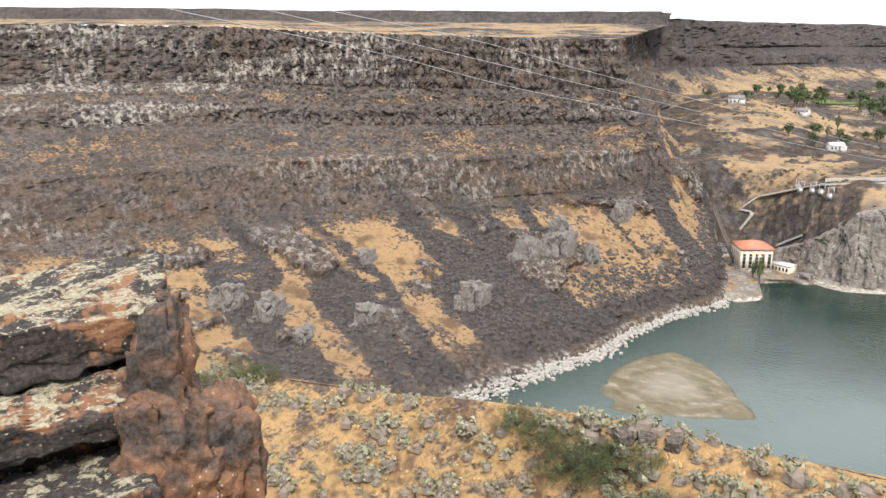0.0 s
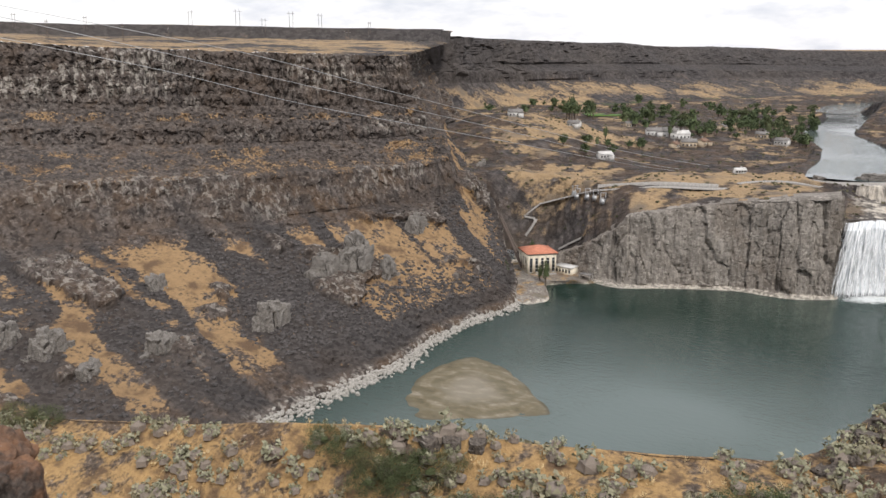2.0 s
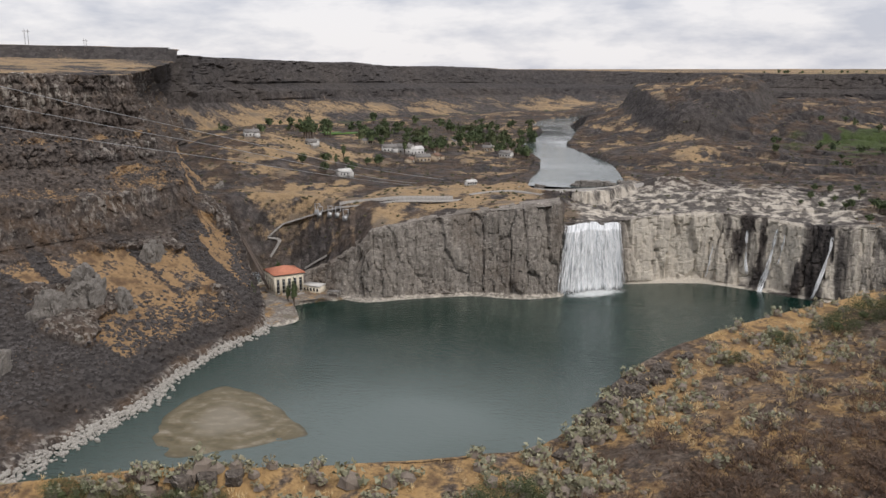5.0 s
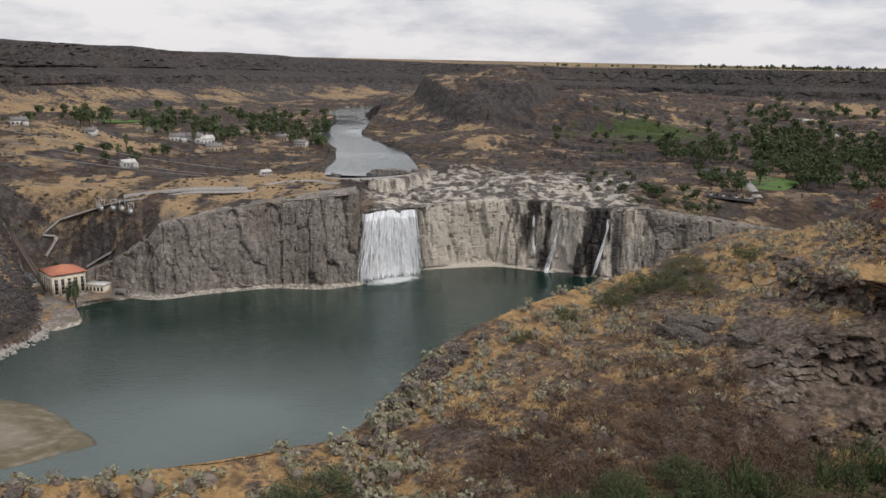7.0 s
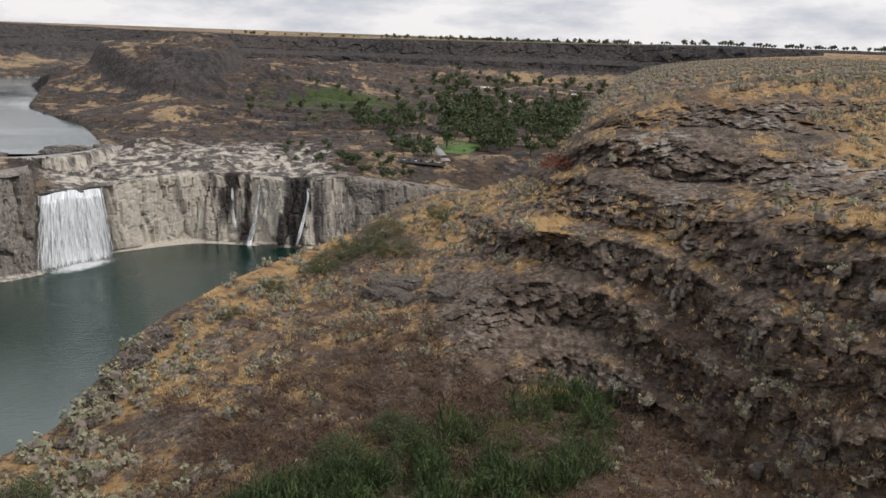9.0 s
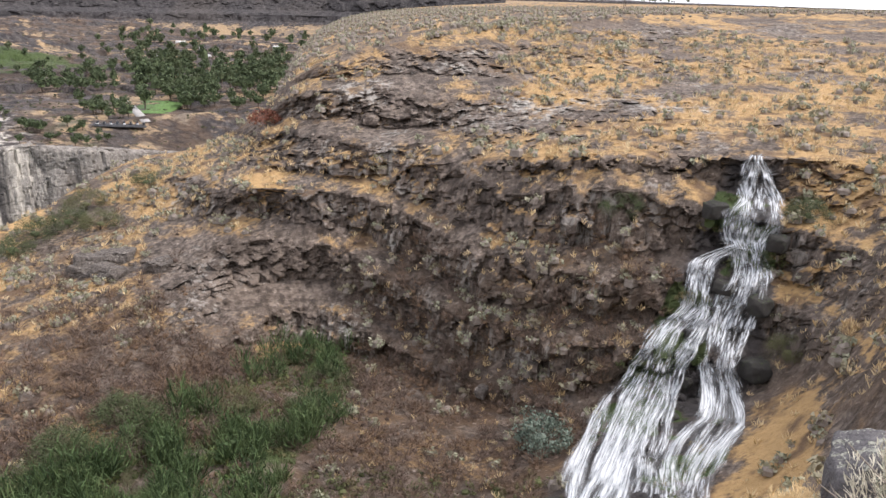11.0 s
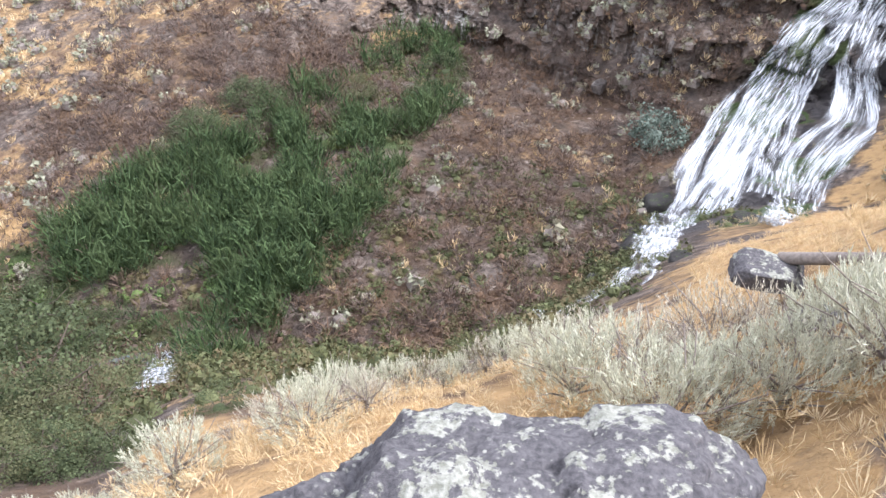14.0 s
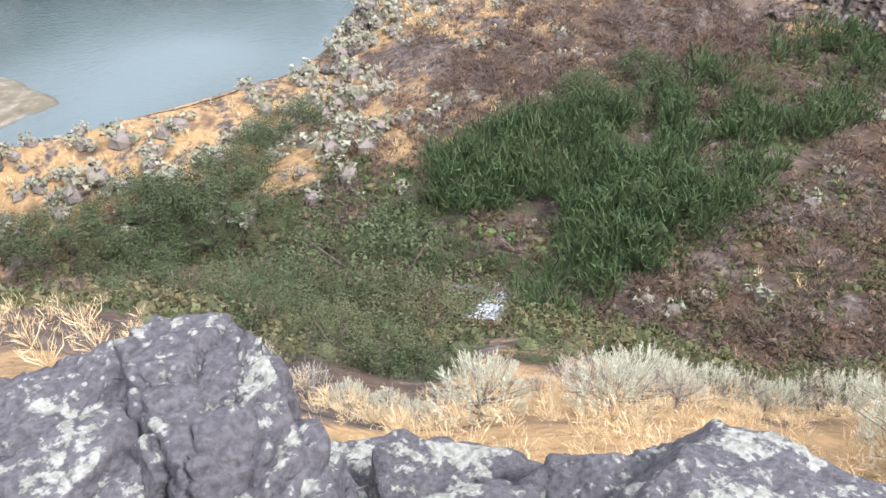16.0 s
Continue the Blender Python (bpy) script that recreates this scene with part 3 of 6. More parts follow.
cQ = (cq + cN * np.array([1, 1, .2]) * push[:, None]).reshape(cP.shape)
gapf = smooth(fk, 7.2 / 17, 7.8 / 17) * (1 - smooth(fk, 9.8 / 17, 10.2 / 17))
wet = smooth(fk, 11.2 / 17, 11.6 / 17) * (1 - smooth(fk, 13.4 / 17, 13.8 / 17))
bright = smooth(fk, 9.6 / 17, 10.2 / 17) * (1 - smooth(fk, 13.4 / 17, 14.5 / 17))
q2 = cQ.reshape(-1, 3)
stain = wet * smooth(fbm(q2, (9, 9, 90), 3, 111), -.1, .15)
cl = sheet("falls_cliff", cQ, M_GREY, dict(grass=0 * fk, green=0 * fk, rust=.35 * smooth(fbm(q2, (22, 22, 60), 2, 113), .1, .4) + .5 * wet * smooth(fbm(q2, (12, 12, 80), 2, 114), .1, .3), pale=np.clip((1 - smooth(vk, .055, .075)) + bright * (1 - stain) * 1.7 * (1 - .8 * smooth(vk, .9, .95)), 0, 1.7), scree=np.clip(stain + gapf * .6, 0, 1)), True)
tagged(cl, "grey weathered cliff round the pool with dark wet streaks", "cliff", kind="structure")

# terrace behind the cliffs: rows from the cliff's top edge back to the foot of the far wall
T_AZ = [-34, -27, -22.5, -20, -17, -13, -9, -5, -2, 2, 6, 10, 14, 18, 23, 28, 36, 44]
FARF_D = [1250, 1330, 1440, 1500, 1520, 1600, 1700, 1900, 1950, 2000, 2000, 2000, 2000, 2000, 2000, 2000, 2000, 2000]
n_t = 450
taz = np.linspace(-34, 44, n_t)
ftop = cQ[:, int(.93 * len(fv))]
faz = np.degrees(np.arctan2(ftop[:, 0], ftop[:, 1]))
order = np.argsort(faz)
d0 = np.interp(taz, faz[order], np.hypot(ftop[:, 0], ftop[:, 1])[order])
z0 = np.interp(taz, faz[order], ftop[:, 2][order])
d1 = np.interp(taz, T_AZ, FARF_D)
tk = np.linspace(0, 1, 240) ** 1.75
dd = d0[:, None] * (1 - tk[None]) + d1[:, None] * tk[None]
A = np.repeat(taz[:, None], len(tk), 1)
X, Y = dd * np.sin(np.radians(A)), dd * np.cos(np.radians(A))


def lump(x, y, cx, cy, rx, ry, h, turn=0.0, flat=0.0):
    """A mound; flat: the share of its radius that is a level top."""
    c, s = math.cos(radians(turn)), math.sin(radians(turn))
    u, v = ((x - cx) * c + (y - cy) * s) / rx, (-(x - cx) * s + (y - cy) * c) / ry
    r = np.sqrt(u * u + v * v)
    return h * (1 - smooth(r, flat, 1.0))


def terrace(x, y):
    p = np.stack([x.ravel(), y.ravel(), 0 * x.ravel()], 1)
    z = 58 + (5 * fbm(p, 160, 4, 121) + 3.4 * fbm(p, 34, 5, 123)).reshape(x.shape)
    z = z + lump(x, y, -330, 760, 150, 170, 34) + lump(x, y, -250, 900, 190, 130, 10)
    z = z + lump(x, y, 95, 930, 150, 120, 14) + lump(x, y, 60, 715, 38, 22, 9) + lump(x, y, 190, 1300, 330, 260, 22, flat=.4)
    z = z + lump(x, y, 135, 1360, 200, 330, 22, -8, .2) + lump(x, y, 155, 1380, 118, 290, 26, -8, .8) + lump(x, y, 330, 1330, 210, 130, 12, 0, .8) + lump(x, y, 300, 1180, 200, 70, 6, 0, .8)
    z = z + lump(x, y, 500, 1800, 700, 260, 30, flat=.3)
    z = z + (blocks(p, (46, 30, 60), 129, .2) - .45).reshape(x.shape) * (2.5 + 5.5 * smooth(x, 60, 160)) * smooth(y, 700, 800)
    z = z + lump(x, y, -230, 640, 120, 110, 1) * (5 * fbm(p, 26, 4, 127)).reshape(x.shape)
    return z


RIV = [(-22, 672), (-16, 715), (-15, 780), (-22, 870), (-45, 960), (-62, 1050), (-60, 1160), (-50, 1280), (-75, 1420), (-60, 1600), (40, 1800)]
RIV_W = [26, 36, 32, 30, 26, 24, 26, 30, 30, 28, 26]
rv = along(RIV, np.linspace(0, 1, 80))
rw = np.interp(np.linspace(0, 1, 80), np.linspace(0, 1, 11), RIV_W)


def river_depth(x, y):
    """1 in the river, 0 on its banks."""
    best = np.full(x.shape, 9.0)
    for (px, py), w in zip(rv, rw):
        best = np.minimum(best, np.hypot(x - px, y - py) / w)
    return 1 - smooth(best, 0.95, 1.15), smooth(best, 1.0, 1.15) * (1 - smooth(best, 1.4, 1.8))


Zt = terrace(X, Y)
in_riv, bank = river_depth(X, Y)
join = smooth(np.repeat(tk[None], n_t, 0), 0.0, 0.05)
Zt = z0[:, None] * (1 - join) + Zt * join
shelf_m = smooth(A, -2.5, 0) * (1 - smooth(A, 14, 19)) * (1 - smooth(dd, 650, 760))
Zt = Zt * (1 - shelf_m) + shelf_m * (z0[:, None] + (dd - d0[:, None]) * 0.055 + 3.5 * smooth(dd - d0[:, None], 3, 26) * blocks(np.stack([X.ravel(), Y.ravel(), 0 * X.ravel()], 1), (16, 9, 20), 131).reshape(X.shape))
Zt = np.where(dd > 640, np.maximum(Zt, 58.3 * bank), Zt)
Zt = Zt * (1 - in_riv) + np.minimum(Zt, 54) * in_riv
tT = np.stack([X, Y, Zt], -1)
tN = np.abs(grid_normals(tT)[..., 2])
tq = tT.reshape(-1, 3)
gn = fbm(tq, 55, 4, 141).reshape(X.shape)
park = smooth(lump(X, Y, 330, 1010, 240, 190, 1), .05, .35)
vill = smooth(lump(X, Y, -270, 1240, 170, 170, 1), .05, .4) + 0.5 * smooth(lump(X, Y, -60, 1080, 60, 60, 1), .1, .3)
rockt = np.clip(shelf_m * 1.2 + (1 - smooth(tN, .72, .9)) * (.5 + .5 * smooth(dd, 700, 900)), 0, 1)
fine_t = fbm(tq, 14, 3, 143).reshape(X.shape)
gmask = (1 - rockt) * (.22 + .8 * gn + .9 * fine_t) * (1 - .6 * park) * (1 - .4 * vill)
gmask = gmask + .5 * lump(X, Y, -270, 740, 120, 210, 1) + .5 * lump(X, Y, -215, 620, 100, 90, 1) + .55 * smooth(A, -16, -13) * (1 - smooth(A, -4.5, -3)) * (1 - smooth(dd, 640, 700)) + .45 * lump(X, Y, 100, 930, 140, 100, 1)
ter_ob = sheet("terrace_ground", tT, M_FAR, dict(grass=gmask, green=np.clip((park * .5 + vill * .45) * smooth(fine_t + gn, -.4, .3) + .35 * smooth(A, 12, 20) * smooth(gn, -.1, .3), 0, 1), rust=.8 * (1 - rockt), pale=np.clip(shelf_m * 1.5 * smooth(dd - d0[:, None], -1, 4), 0, 1), scree=rockt * (1 - shelf_m) * .5 * smooth(dd, 700, 900)), True)
tagged(ter_ob, "dry brown terrace with rock shelves above the falls", "ground", kind="structure")
riv = np.zeros((80, 7, 3))
rt = np.gradient(rv, axis=0)
rt /= np.linalg.norm(rt, axis=1, keepdims=True)
riv[..., :2] = rv[:, None] + np.stack([-rt[:, 1], rt[:, 0]], 1)[:, None] * (rw[:, None] * np.linspace(-1.25, 1.25, 7)[None])[..., None]
riv[..., 2] = 57.0
tagged(sheet("river", riv, M_RIVER), "pale reflecting river above the falls", "water", kind="structure")

# the far canyon wall and the plain behind it
FW_F = [(taz[0], 1180), (-27, 1290), (-22.5, 1400), (-18, 1450), (-11, 1650), (-5, 1850), (0, 1950), (4, 1950), (8, 1900), (14, 1900), (20, 1850), (30, 1800), (44, 1750), (60, 1700), (85, 1700)]
FW_R = [(taz[0], 1300), (-27, 1400), (-22.5, 1640), (-18, 1800), (-11, 2050), (-5, 2250), (0, 2320), (4, 2300), (8, 2150), (14, 2100), (20, 2050), (30, 1980), (44, 1900), (60, 1850), (85, 1850)]
FW_Z = [175, 170.5, 164, 161.5, 154, 147, 144, 142, 140, 139, 141, 146, 153, 152, 150]
ga = np.linspace(-34, 85, 700)
fd = np.interp(ga, *zip(*FW_F))
rd_ = np.interp(ga, *zip(*FW_R))
rz = np.interp(ga, [a for a, _ in FW_R], FW_Z)
gv = np.linspace(0, 1, 90)
gh = np.interp(gv, [0, .5, .6, .75, .82, .95, 1], [0, .55, .62, .8, .86, .97, 1])
gz = np.interp(gv, [0, .5, .6, .75, .82, .95, 1], [0, .36, .52, .62, .74, .98, 1])
gd = fd[:, None] + (rd_ - fd)[:, None] * gh[None]
GA = np.repeat(ga[:, None], len(gv), 1)
gP = np.stack([gd * np.sin(np.radians(GA)), gd * np.cos(np.radians(GA)), 56 + (rz[:, None] - 56) * gz[None]], -1)
gq = gP.reshape(-1, 3)
gN = grid_normals(gP).reshape(-1, 3)
gN *= np.where(gN[:, 1:2] > 0, -1, 1)
gvk = np.repeat(gv[None], len(ga), 0).ravel()
push = 40 * fbm(gq, (160, 160, 300), 3, 151) + 10 * blocks(gq, (22, 22, 30), 153) * smooth(gvk, .45, .6)
gQ = (gq + gN * np.array([1, 1, .1]) * (push * smooth(gvk, 0, .2))[:, None]).reshape(gP.shape)
gn = fbm(gq, (70, 70, 60), 4, 155)
fwall = sheet("far_canyon_wall", gQ, M_FAR, dict(grass=(1 - smooth(gvk, .35, .6)) * (.42 + .9 * gn), green=.5 * (1 - smooth(gvk, .02, .15)), rust=.5 * (1 - smooth(gvk, .4, .6)) * smooth(gn, -.2, .3), pale=0 * gvk, scree=.55 * smooth(gvk, .45, .6)), True)
tagged(fwall, "distant dark basalt canyon wall with talus", "cliff", kind="structure")
pk = np.linspace(0, 1, 40) ** 1.6
pd = gQ[:, -1]
pdist = np.hypot(pd[:, 0], pd[:, 1])
pl = pdist[:, None] + (4900 - pdist)[:, None] * pk[None]
pa = np.arctan2(pd[:, 0], pd[:, 1])[:, None] + 0 * pl
pz = pd[:, 2:3] * (1 - pk[None]) + (148 + 4 * np.sin(pa * 3)) * pk[None]
plainP = np.stack([pl * np.sin(pa), pl * np.cos(pa), pz + 1.5 * fbm(np.stack([pl.ravel() * np.sin(pa.ravel()), pl.ravel() * np.cos(pa.ravel()), 0 * pl.ravel()], 1), 200, 3, 161).reshape(pl.shape) * smooth(pk, 0, .1)[None]], -1)
pn = fbm(plainP.reshape(-1, 3), (300, 300, 50), 4, 163)
z_ = 0 * pn
tagged(sheet("plain", plainP, M_FAR, dict(grass=.75 + .6 * pn, green=.45 * smooth(np.degrees(pa).ravel(), 5, 15), rust=z_, pale=z_, scree=z_)), "flat straw-coloured farm plain reaching the horizon", "ground", kind="structure")
# plain closing the place behind the camera and to the west
ca = np.radians(np.linspace(48, 238, 160))
cd = np.array([180, 400, 900, 2000, 4900.0])
cz = np.array([138, 142, 145, 147.5, 149.0])
bP = np.stack([cd[None] * np.sin(ca)[:, None], cd[None] * np.cos(ca)[:, None], np.repeat(cz[None], 160, 0)], -1)
pn = fbm(bP.reshape(-1, 3), 120, 3, 165)
z_ = 0 * pn
tagged(sheet("plain_behind", bP, M_FAR, dict(grass=.8 + .6 * pn, green=z_, rust=z_, pale=z_, scree=z_)), "dry sagebrush plain behind the overlook", "ground", kind="structure")

# ---- finding places on the ground ----


def bearings(P):
    q = P.reshape(-1, 3) - np.array(EYE)
    return np.degrees(np.arctan2(q[:, 0], q[:, 1])), np.degrees(np.arctan2(q[:, 2], np.hypot(q[:, 0], q[:, 1]))), q


def finder(P, keep=None):
    """A function that gives the place on a ground sheet at a bearing and tilt from the overlook."""
    a, e, q = bearings(P)
    pts = P.reshape(-1, 3)
    far = np.hypot(q[:, 0], q[:, 1])

    def find(az, el):
        cost = ((a - az) / 0.5) ** 2 + ((e - el) / 0.35) ** 2 + far * 2e-4
        if keep is not None:
            cost = np.where(keep, cost, 1e9)
        return pts[np.argmin(cost)].copy()
    return find


far_side = finder(near_Q, vv > 2.35)
own_side = finder(near_Q, (vv > 0.0) & (vv < 2.05))
on_terrace = finder(tT)
on_cliff = finder(cQ)


def away(az, el, r):
    """The point at a bearing and tilt, r metres off on the level."""
    return np.array((r * math.sin(radians(az)), r * math.cos(radians(az)), EYE.z + r * math.tan(radians(el))))


# ---- leaf shapes on arrays ----


def sprigs(rng, n, height, spread, leaf, wide, lift=0.5, start=0.15, bend=0.25):
    """n narrow bent leaves that rise from a common foot and lean outward: vertices and triangles."""
    ang = rng.uniform(0, 2 * np.pi, n)
    rad = np.sqrt(rng.uniform(0, 1, n))
    top = np.stack([np.cos(ang) * rad * spread, np.sin(ang) * rad * spread, height * (lift + (1 - lift) * (1 - rad ** 2) ** .5) * rng.uniform(.7, 1.1, n)], 1)
    foot = top * np.stack([np.full(n, start)] * 2 + [np.full(n, start)], 1)
    way = top - foot
    ln = np.linalg.norm(way, axis=1, keepdims=True)
    way = way / ln
    a = top - way * np.minimum(leaf * rng.uniform(.6, 1.3, (n, 1)), ln)
    side = np.cross(way, rng.normal(size=(n, 3)))
    side /= np.linalg.norm(side, axis=1, keepdims=True)
    mid = (a + top) / 2 + rng.normal(size=(n, 3)) * leaf * bend * .4
    w = wide * rng.uniform(.6, 1.4, (n, 1))
    V = np.stack([a, mid - side * w, mid + side * w, top], 1).reshape(-1, 3)
    i = np.arange(n)[:, None] * 4
    F = np.concatenate([i + np.array([[0, 1, 2]]), i + np.array([[1, 3, 2]])])
    return V, F


def clumps(rng, n_clump, n_leaf, size, leaf, squash=0.75, fill=0.55):
    """A crown: leaf clumps set over an uneven body, with gaps between."""
    V, F = [], []
    for c in range(n_clump):
        d = rng.normal(size=3)
        d[2] = abs(d[2]) * .9 - .15
        d /= np.linalg.norm(d)
        at = d * size * rng.uniform(fill, 1.0) * np.array([1, 1, squash])
        rad = size * rng.uniform(.22, .42)
        p = rng.normal(size=(n_leaf, 3))
        p /= np.linalg.norm(p, axis=1, keepdims=True)
        cen = at + p * rad * rng.uniform(.55, 1.0, (n_leaf, 1))
        t1 = np.cross(p, rng.normal(size=(n_leaf, 3)))
        t1 /= np.linalg.norm(t1, axis=1, keepdims=True)
        t2 = np.cross(p, t1) + p * rng.uniform(-.5, .5, (n_leaf, 1))
        s = leaf * rng.uniform(.6, 1.4, (n_leaf, 1))
        v = np.stack([cen - t1 * s, cen + t1 * s * .9 - t2 * s * .5, cen + t2 * s * 1.2], 1).reshape(-1, 3)
        F.append(np.arange(len(v)).reshape(-1, 3) + sum(len(x) for x in V))
        V.append(v)
    V = np.concatenate(V)
    return V, np.concatenate(F)


def core(rng, size, squash, n=7):
    """A dim twiggy body inside a bush, so that it isn't see-through."""
    th = np.linspace(0, 2 * np.pi, n, endpoint=False)
    V = [(0, 0, size * squash)]
    for zf, rf in ((.6, .75), (0.0, .9)):
        for t in th:
            r = size * rf * rng.uniform(.7, 1.1)
            V.append((r * math.cos(t), r * math.sin(t), size * squash * zf))
    F = [(0, 1 + i, 1 + (i + 1) % n) for i in range(n)]
    for i in range(n):
        a, b = 1 + i, 1 + (i + 1) % n
        F += [(a, a + n, b + n), (a, b + n, b)]
    return np.array(V), np.array(F)


def fuse(*parts):
    V, F, k = [], [], 0
    for v, f in parts:
        V.append(v)
        F.append(f + k)
        k += len(v)
    return np.concatenate(V), np.concatenate(F)


def scatter(name, templates, places, scale, rng, mats, label, category, lean=None, slot=None):
    """Many plants of a kind, too many to count, as one mesh; tone: a shade of its own for each plant."""
    V, F, T, S = [], [], [], []
    k = 0
    pick = rng.integers(0, len(templates), len(places))
    turn = rng.uniform(0, 2 * np.pi, len(places))
    for t, tpl in enumerate(templates):
        v, f = tpl[:2]
        idx = np.where(pick == t)[0]
        if not len(idx):
            continue
        c, s = np.cos(turn[idx])[:, None], np.sin(turn[idx])[:, None]
        sc = scale[idx][:, None]
        x = (v[None, :, 0] * c - v[None, :, 1] * s) * sc
        y = (v[None, :, 0] * s + v[None, :, 1] * c) * sc
        z = v[None, :, 2] * sc * rng.uniform(.8, 1.15, (len(idx), 1))
        P = np.stack([x, y, z], -1) + places[idx][:, None]
        V.append(P.reshape(-1, 3))
        F.append((f[None] + (np.arange(len(idx)) * len(v))[:, None, None] + k).reshape(-1, 3))
        T.append(np.repeat(rng.uniform(0, 1, len(idx)), len(v)))
        if len(tpl) > 2:
            S.append(np.tile(tpl[2], len(idx)))
        k += len(idx) * len(v)
    ob = new(name, mesh_of(name, np.concatenate(V), np.concatenate(F), mats, dict(tone=np.concatenate(T)), True, np.concatenate(S) if S else None))
    return tagged(ob, label, category, kind="stuff")


def leaf_material(name, dark, lite, alt, rough=0.75):
    n = Nodes(name, rough, 0, 0.2)
    col = n.mix(n.island(), dark, lite)
    col = n.mix(n.math("MULTIPLY", n.sharp(n.mask("tone"), 0.45, 1.0), 0.7), col, alt)
    n.b.inputs["Subsurface Weight"].default_value = 0.0
    return n.done(col)


M_SAGE = leaf_material("sagebrush_leaves", (0.185, 0.185, 0.12), (0.35, 0.345, 0.24), (0.28, 0.235, 0.155))
M_SAGE_N = leaf_material("pale_sagebrush_leaves", (0.42, 0.42, 0.31), (0.7, 0.69, 0.54), (0.56, 0.5, 0.4))
M_TWIG = plain("grey_twigs", (0.22, 0.185, 0.155), 0.9, 0.05)
M_STRAW = leaf_material("straw_grass", (0.45, 0.32, 0.16), (0.72, 0.56, 0.32), (0.60, 0.49, 0.31))
M_REED = leaf_material("green_reeds", (0.014, 0.027, 0.01), (0.105, 0.155, 0.06), (0.085, 0.11, 0.042))
M_SHRUB = leaf_material("green_shrub_leaves", (0.036, 0.047, 0.02), (0.105, 0.125, 0.056), (0.165, 0.14, 0.07))
M_BROWN = leaf_material("dry_brush", (0.058, 0.04, 0.031), (0.185, 0.134, 0.104), (0.19, 0.118, 0.066))
M_TREE = leaf_material("tree_leaves", (0.034, 0.048, 0.024), (0.105, 0.135, 0.062), (0.09, 0.1, 0.05))
M_RED = leaf_material("reddish_shrub_leaves", (0.10, 0.035, 0.022), (0.26, 0.10, 0.06), (0.2, 0.08, 0.05))
M_SILVER = leaf_material("silver_green_leaves", (0.06, 0.08, 0.06), (0.2, 0.24, 0.19), (0.12, 0.15, 0.12))
M_BARK = plain("bark", (0.11, 0.085, 0.065), 0.95, 0.15)

rng = np.random.default_rng(7)
d_u = np.linalg.norm(np.gradient(near_Q, axis=0), axis=2)
d_v = np.linalg.norm(np.gradient(near_Q, axis=1), axis=2)
cell = (d_u * d_v).ravel()
pts = near_Q.reshape(-1, 3)


def sow(density, top=9000):
    """Places drawn over the near ground with so many plants per square metre."""
    w = cell * np.clip(density, 0, None)
    n = int(min(w.sum(), top))
    idx = rng.choice(len(w), n, p=w / w.sum())
    jit = rng.normal(size=(n, 3)) * np.array([.15, .15, 0])
    return pts[idx] + jit, idx


def sage_tpl(n, core_size=.42):
    v, f = clumps(rng, n, 7, .52, .095, .8)
    v = v + np.array([0, 0, .18])
    cv, cf = core(rng, core_size, .95, 5)
    V, F = fuse((v, f), (cv, cf))
    return V, F, np.concatenate([np.zeros(len(f), int), np.ones(len(cf), int)])


spur_m = (1 - hill) * smooth(vv, 3.55, 3.9) * (1 - smooth(vv, 6.05, 6.15)) * smooth(nz, .45, .7)
spur_m *= np.where(aa < -2, smooth(vv, 3.3, 3.7), 1)
hill_m = hill * smooth(vv, 4.0, 4.2) * (1 - smooth(vv, 6.0, 6.1)) * smooth(nz, .55, .8)
plat_m = hill * smooth(vv, 5.85, 6.05) * (1 - smooth(rr, 300, 480)) * smooth(aa, 32, 35)
field = smooth(patchy + .5 * fine_p, -.3, .25)
dens = (spur_m * (2.4 - 1.5 * smooth(aa, -4, 6)) * field + hill_m * .5 * field + .3 * brush + .4 * bench * field + .12 * smooth(vv, 1.3, 1.9) * (1 - smooth(vv, 2.0, 2.1)) * smooth(aa, 62, 70)) * (rr < 150) * (1 - wet_n) * (1 - green)
where, idx = sow(dens, 9000)
scatter("sagebrush", [sage_tpl(7) for _ in range(5)], where, rng.uniform(.7, 1.9, len(where)) * rng.uniform(.75, 1.15, len(where)) * (1.4 - .5 * smooth(aa[idx], 0, 8)), rng, [M_SAGE, M_TWIG], "grey-green sagebrush growing over the dry slopes", "sagebrush")
where, idx = sow(plat_m * .5 * (rr > 80) * smooth(patchy, -.5, .0), 9000)
scatter("plateau_sagebrush", [sage_tpl(4, .5) for _ in range(4)], where, rng.uniform(.7, 1.7, len(where)), rng, [M_SAGE, M_TWIG], "grey sagebrush covering the flat plateau", "sagebrush")
# dry grass: tufts on ledges and slopes
tuft = [sprigs(rng, 11, .5, .3, .5, .024, .5, .1) for _ in range(4)]
ggrass = (spur_m * 1.3 * smooth(patchy, -.3, .2) + brush * .8 + bench * 1.2 + (hill_m + .6 * rocky * smooth(nz, .35, .6)) * 1.3 * smooth(patchy, -.25, .3)) * (rr < 140) * (1 - wet_n) * (1 - green)
where, idx = sow(ggrass, 16000)
scatter("dry_grass_tufts", tuft, where, rng.uniform(.7, 1.7, len(where)), rng, [M_STRAW], "straw-coloured dry grass tufts on ledges", "grass")
own = (vv > .1) * (1 - smooth(vv, 2.0, 2.1) * (1 - smooth(aa, 56, 60))) * (1 - smooth(vv, 2.6, 2.9)) * smooth(aa, -44, -32)
blade = [sprigs(rng, 24, .22, .16, .26, .0032, .5, .05) for _ in range(4)]
where, idx = sow(own * smooth(rr, 2.2, 3.5) * (12.0 - 5 * (1 - smooth(aa, -12, -4))) / np.clip(rr / 9, 1, 3) * smooth(patchy + .4 * fine_p, -.5, -.1), 8500)
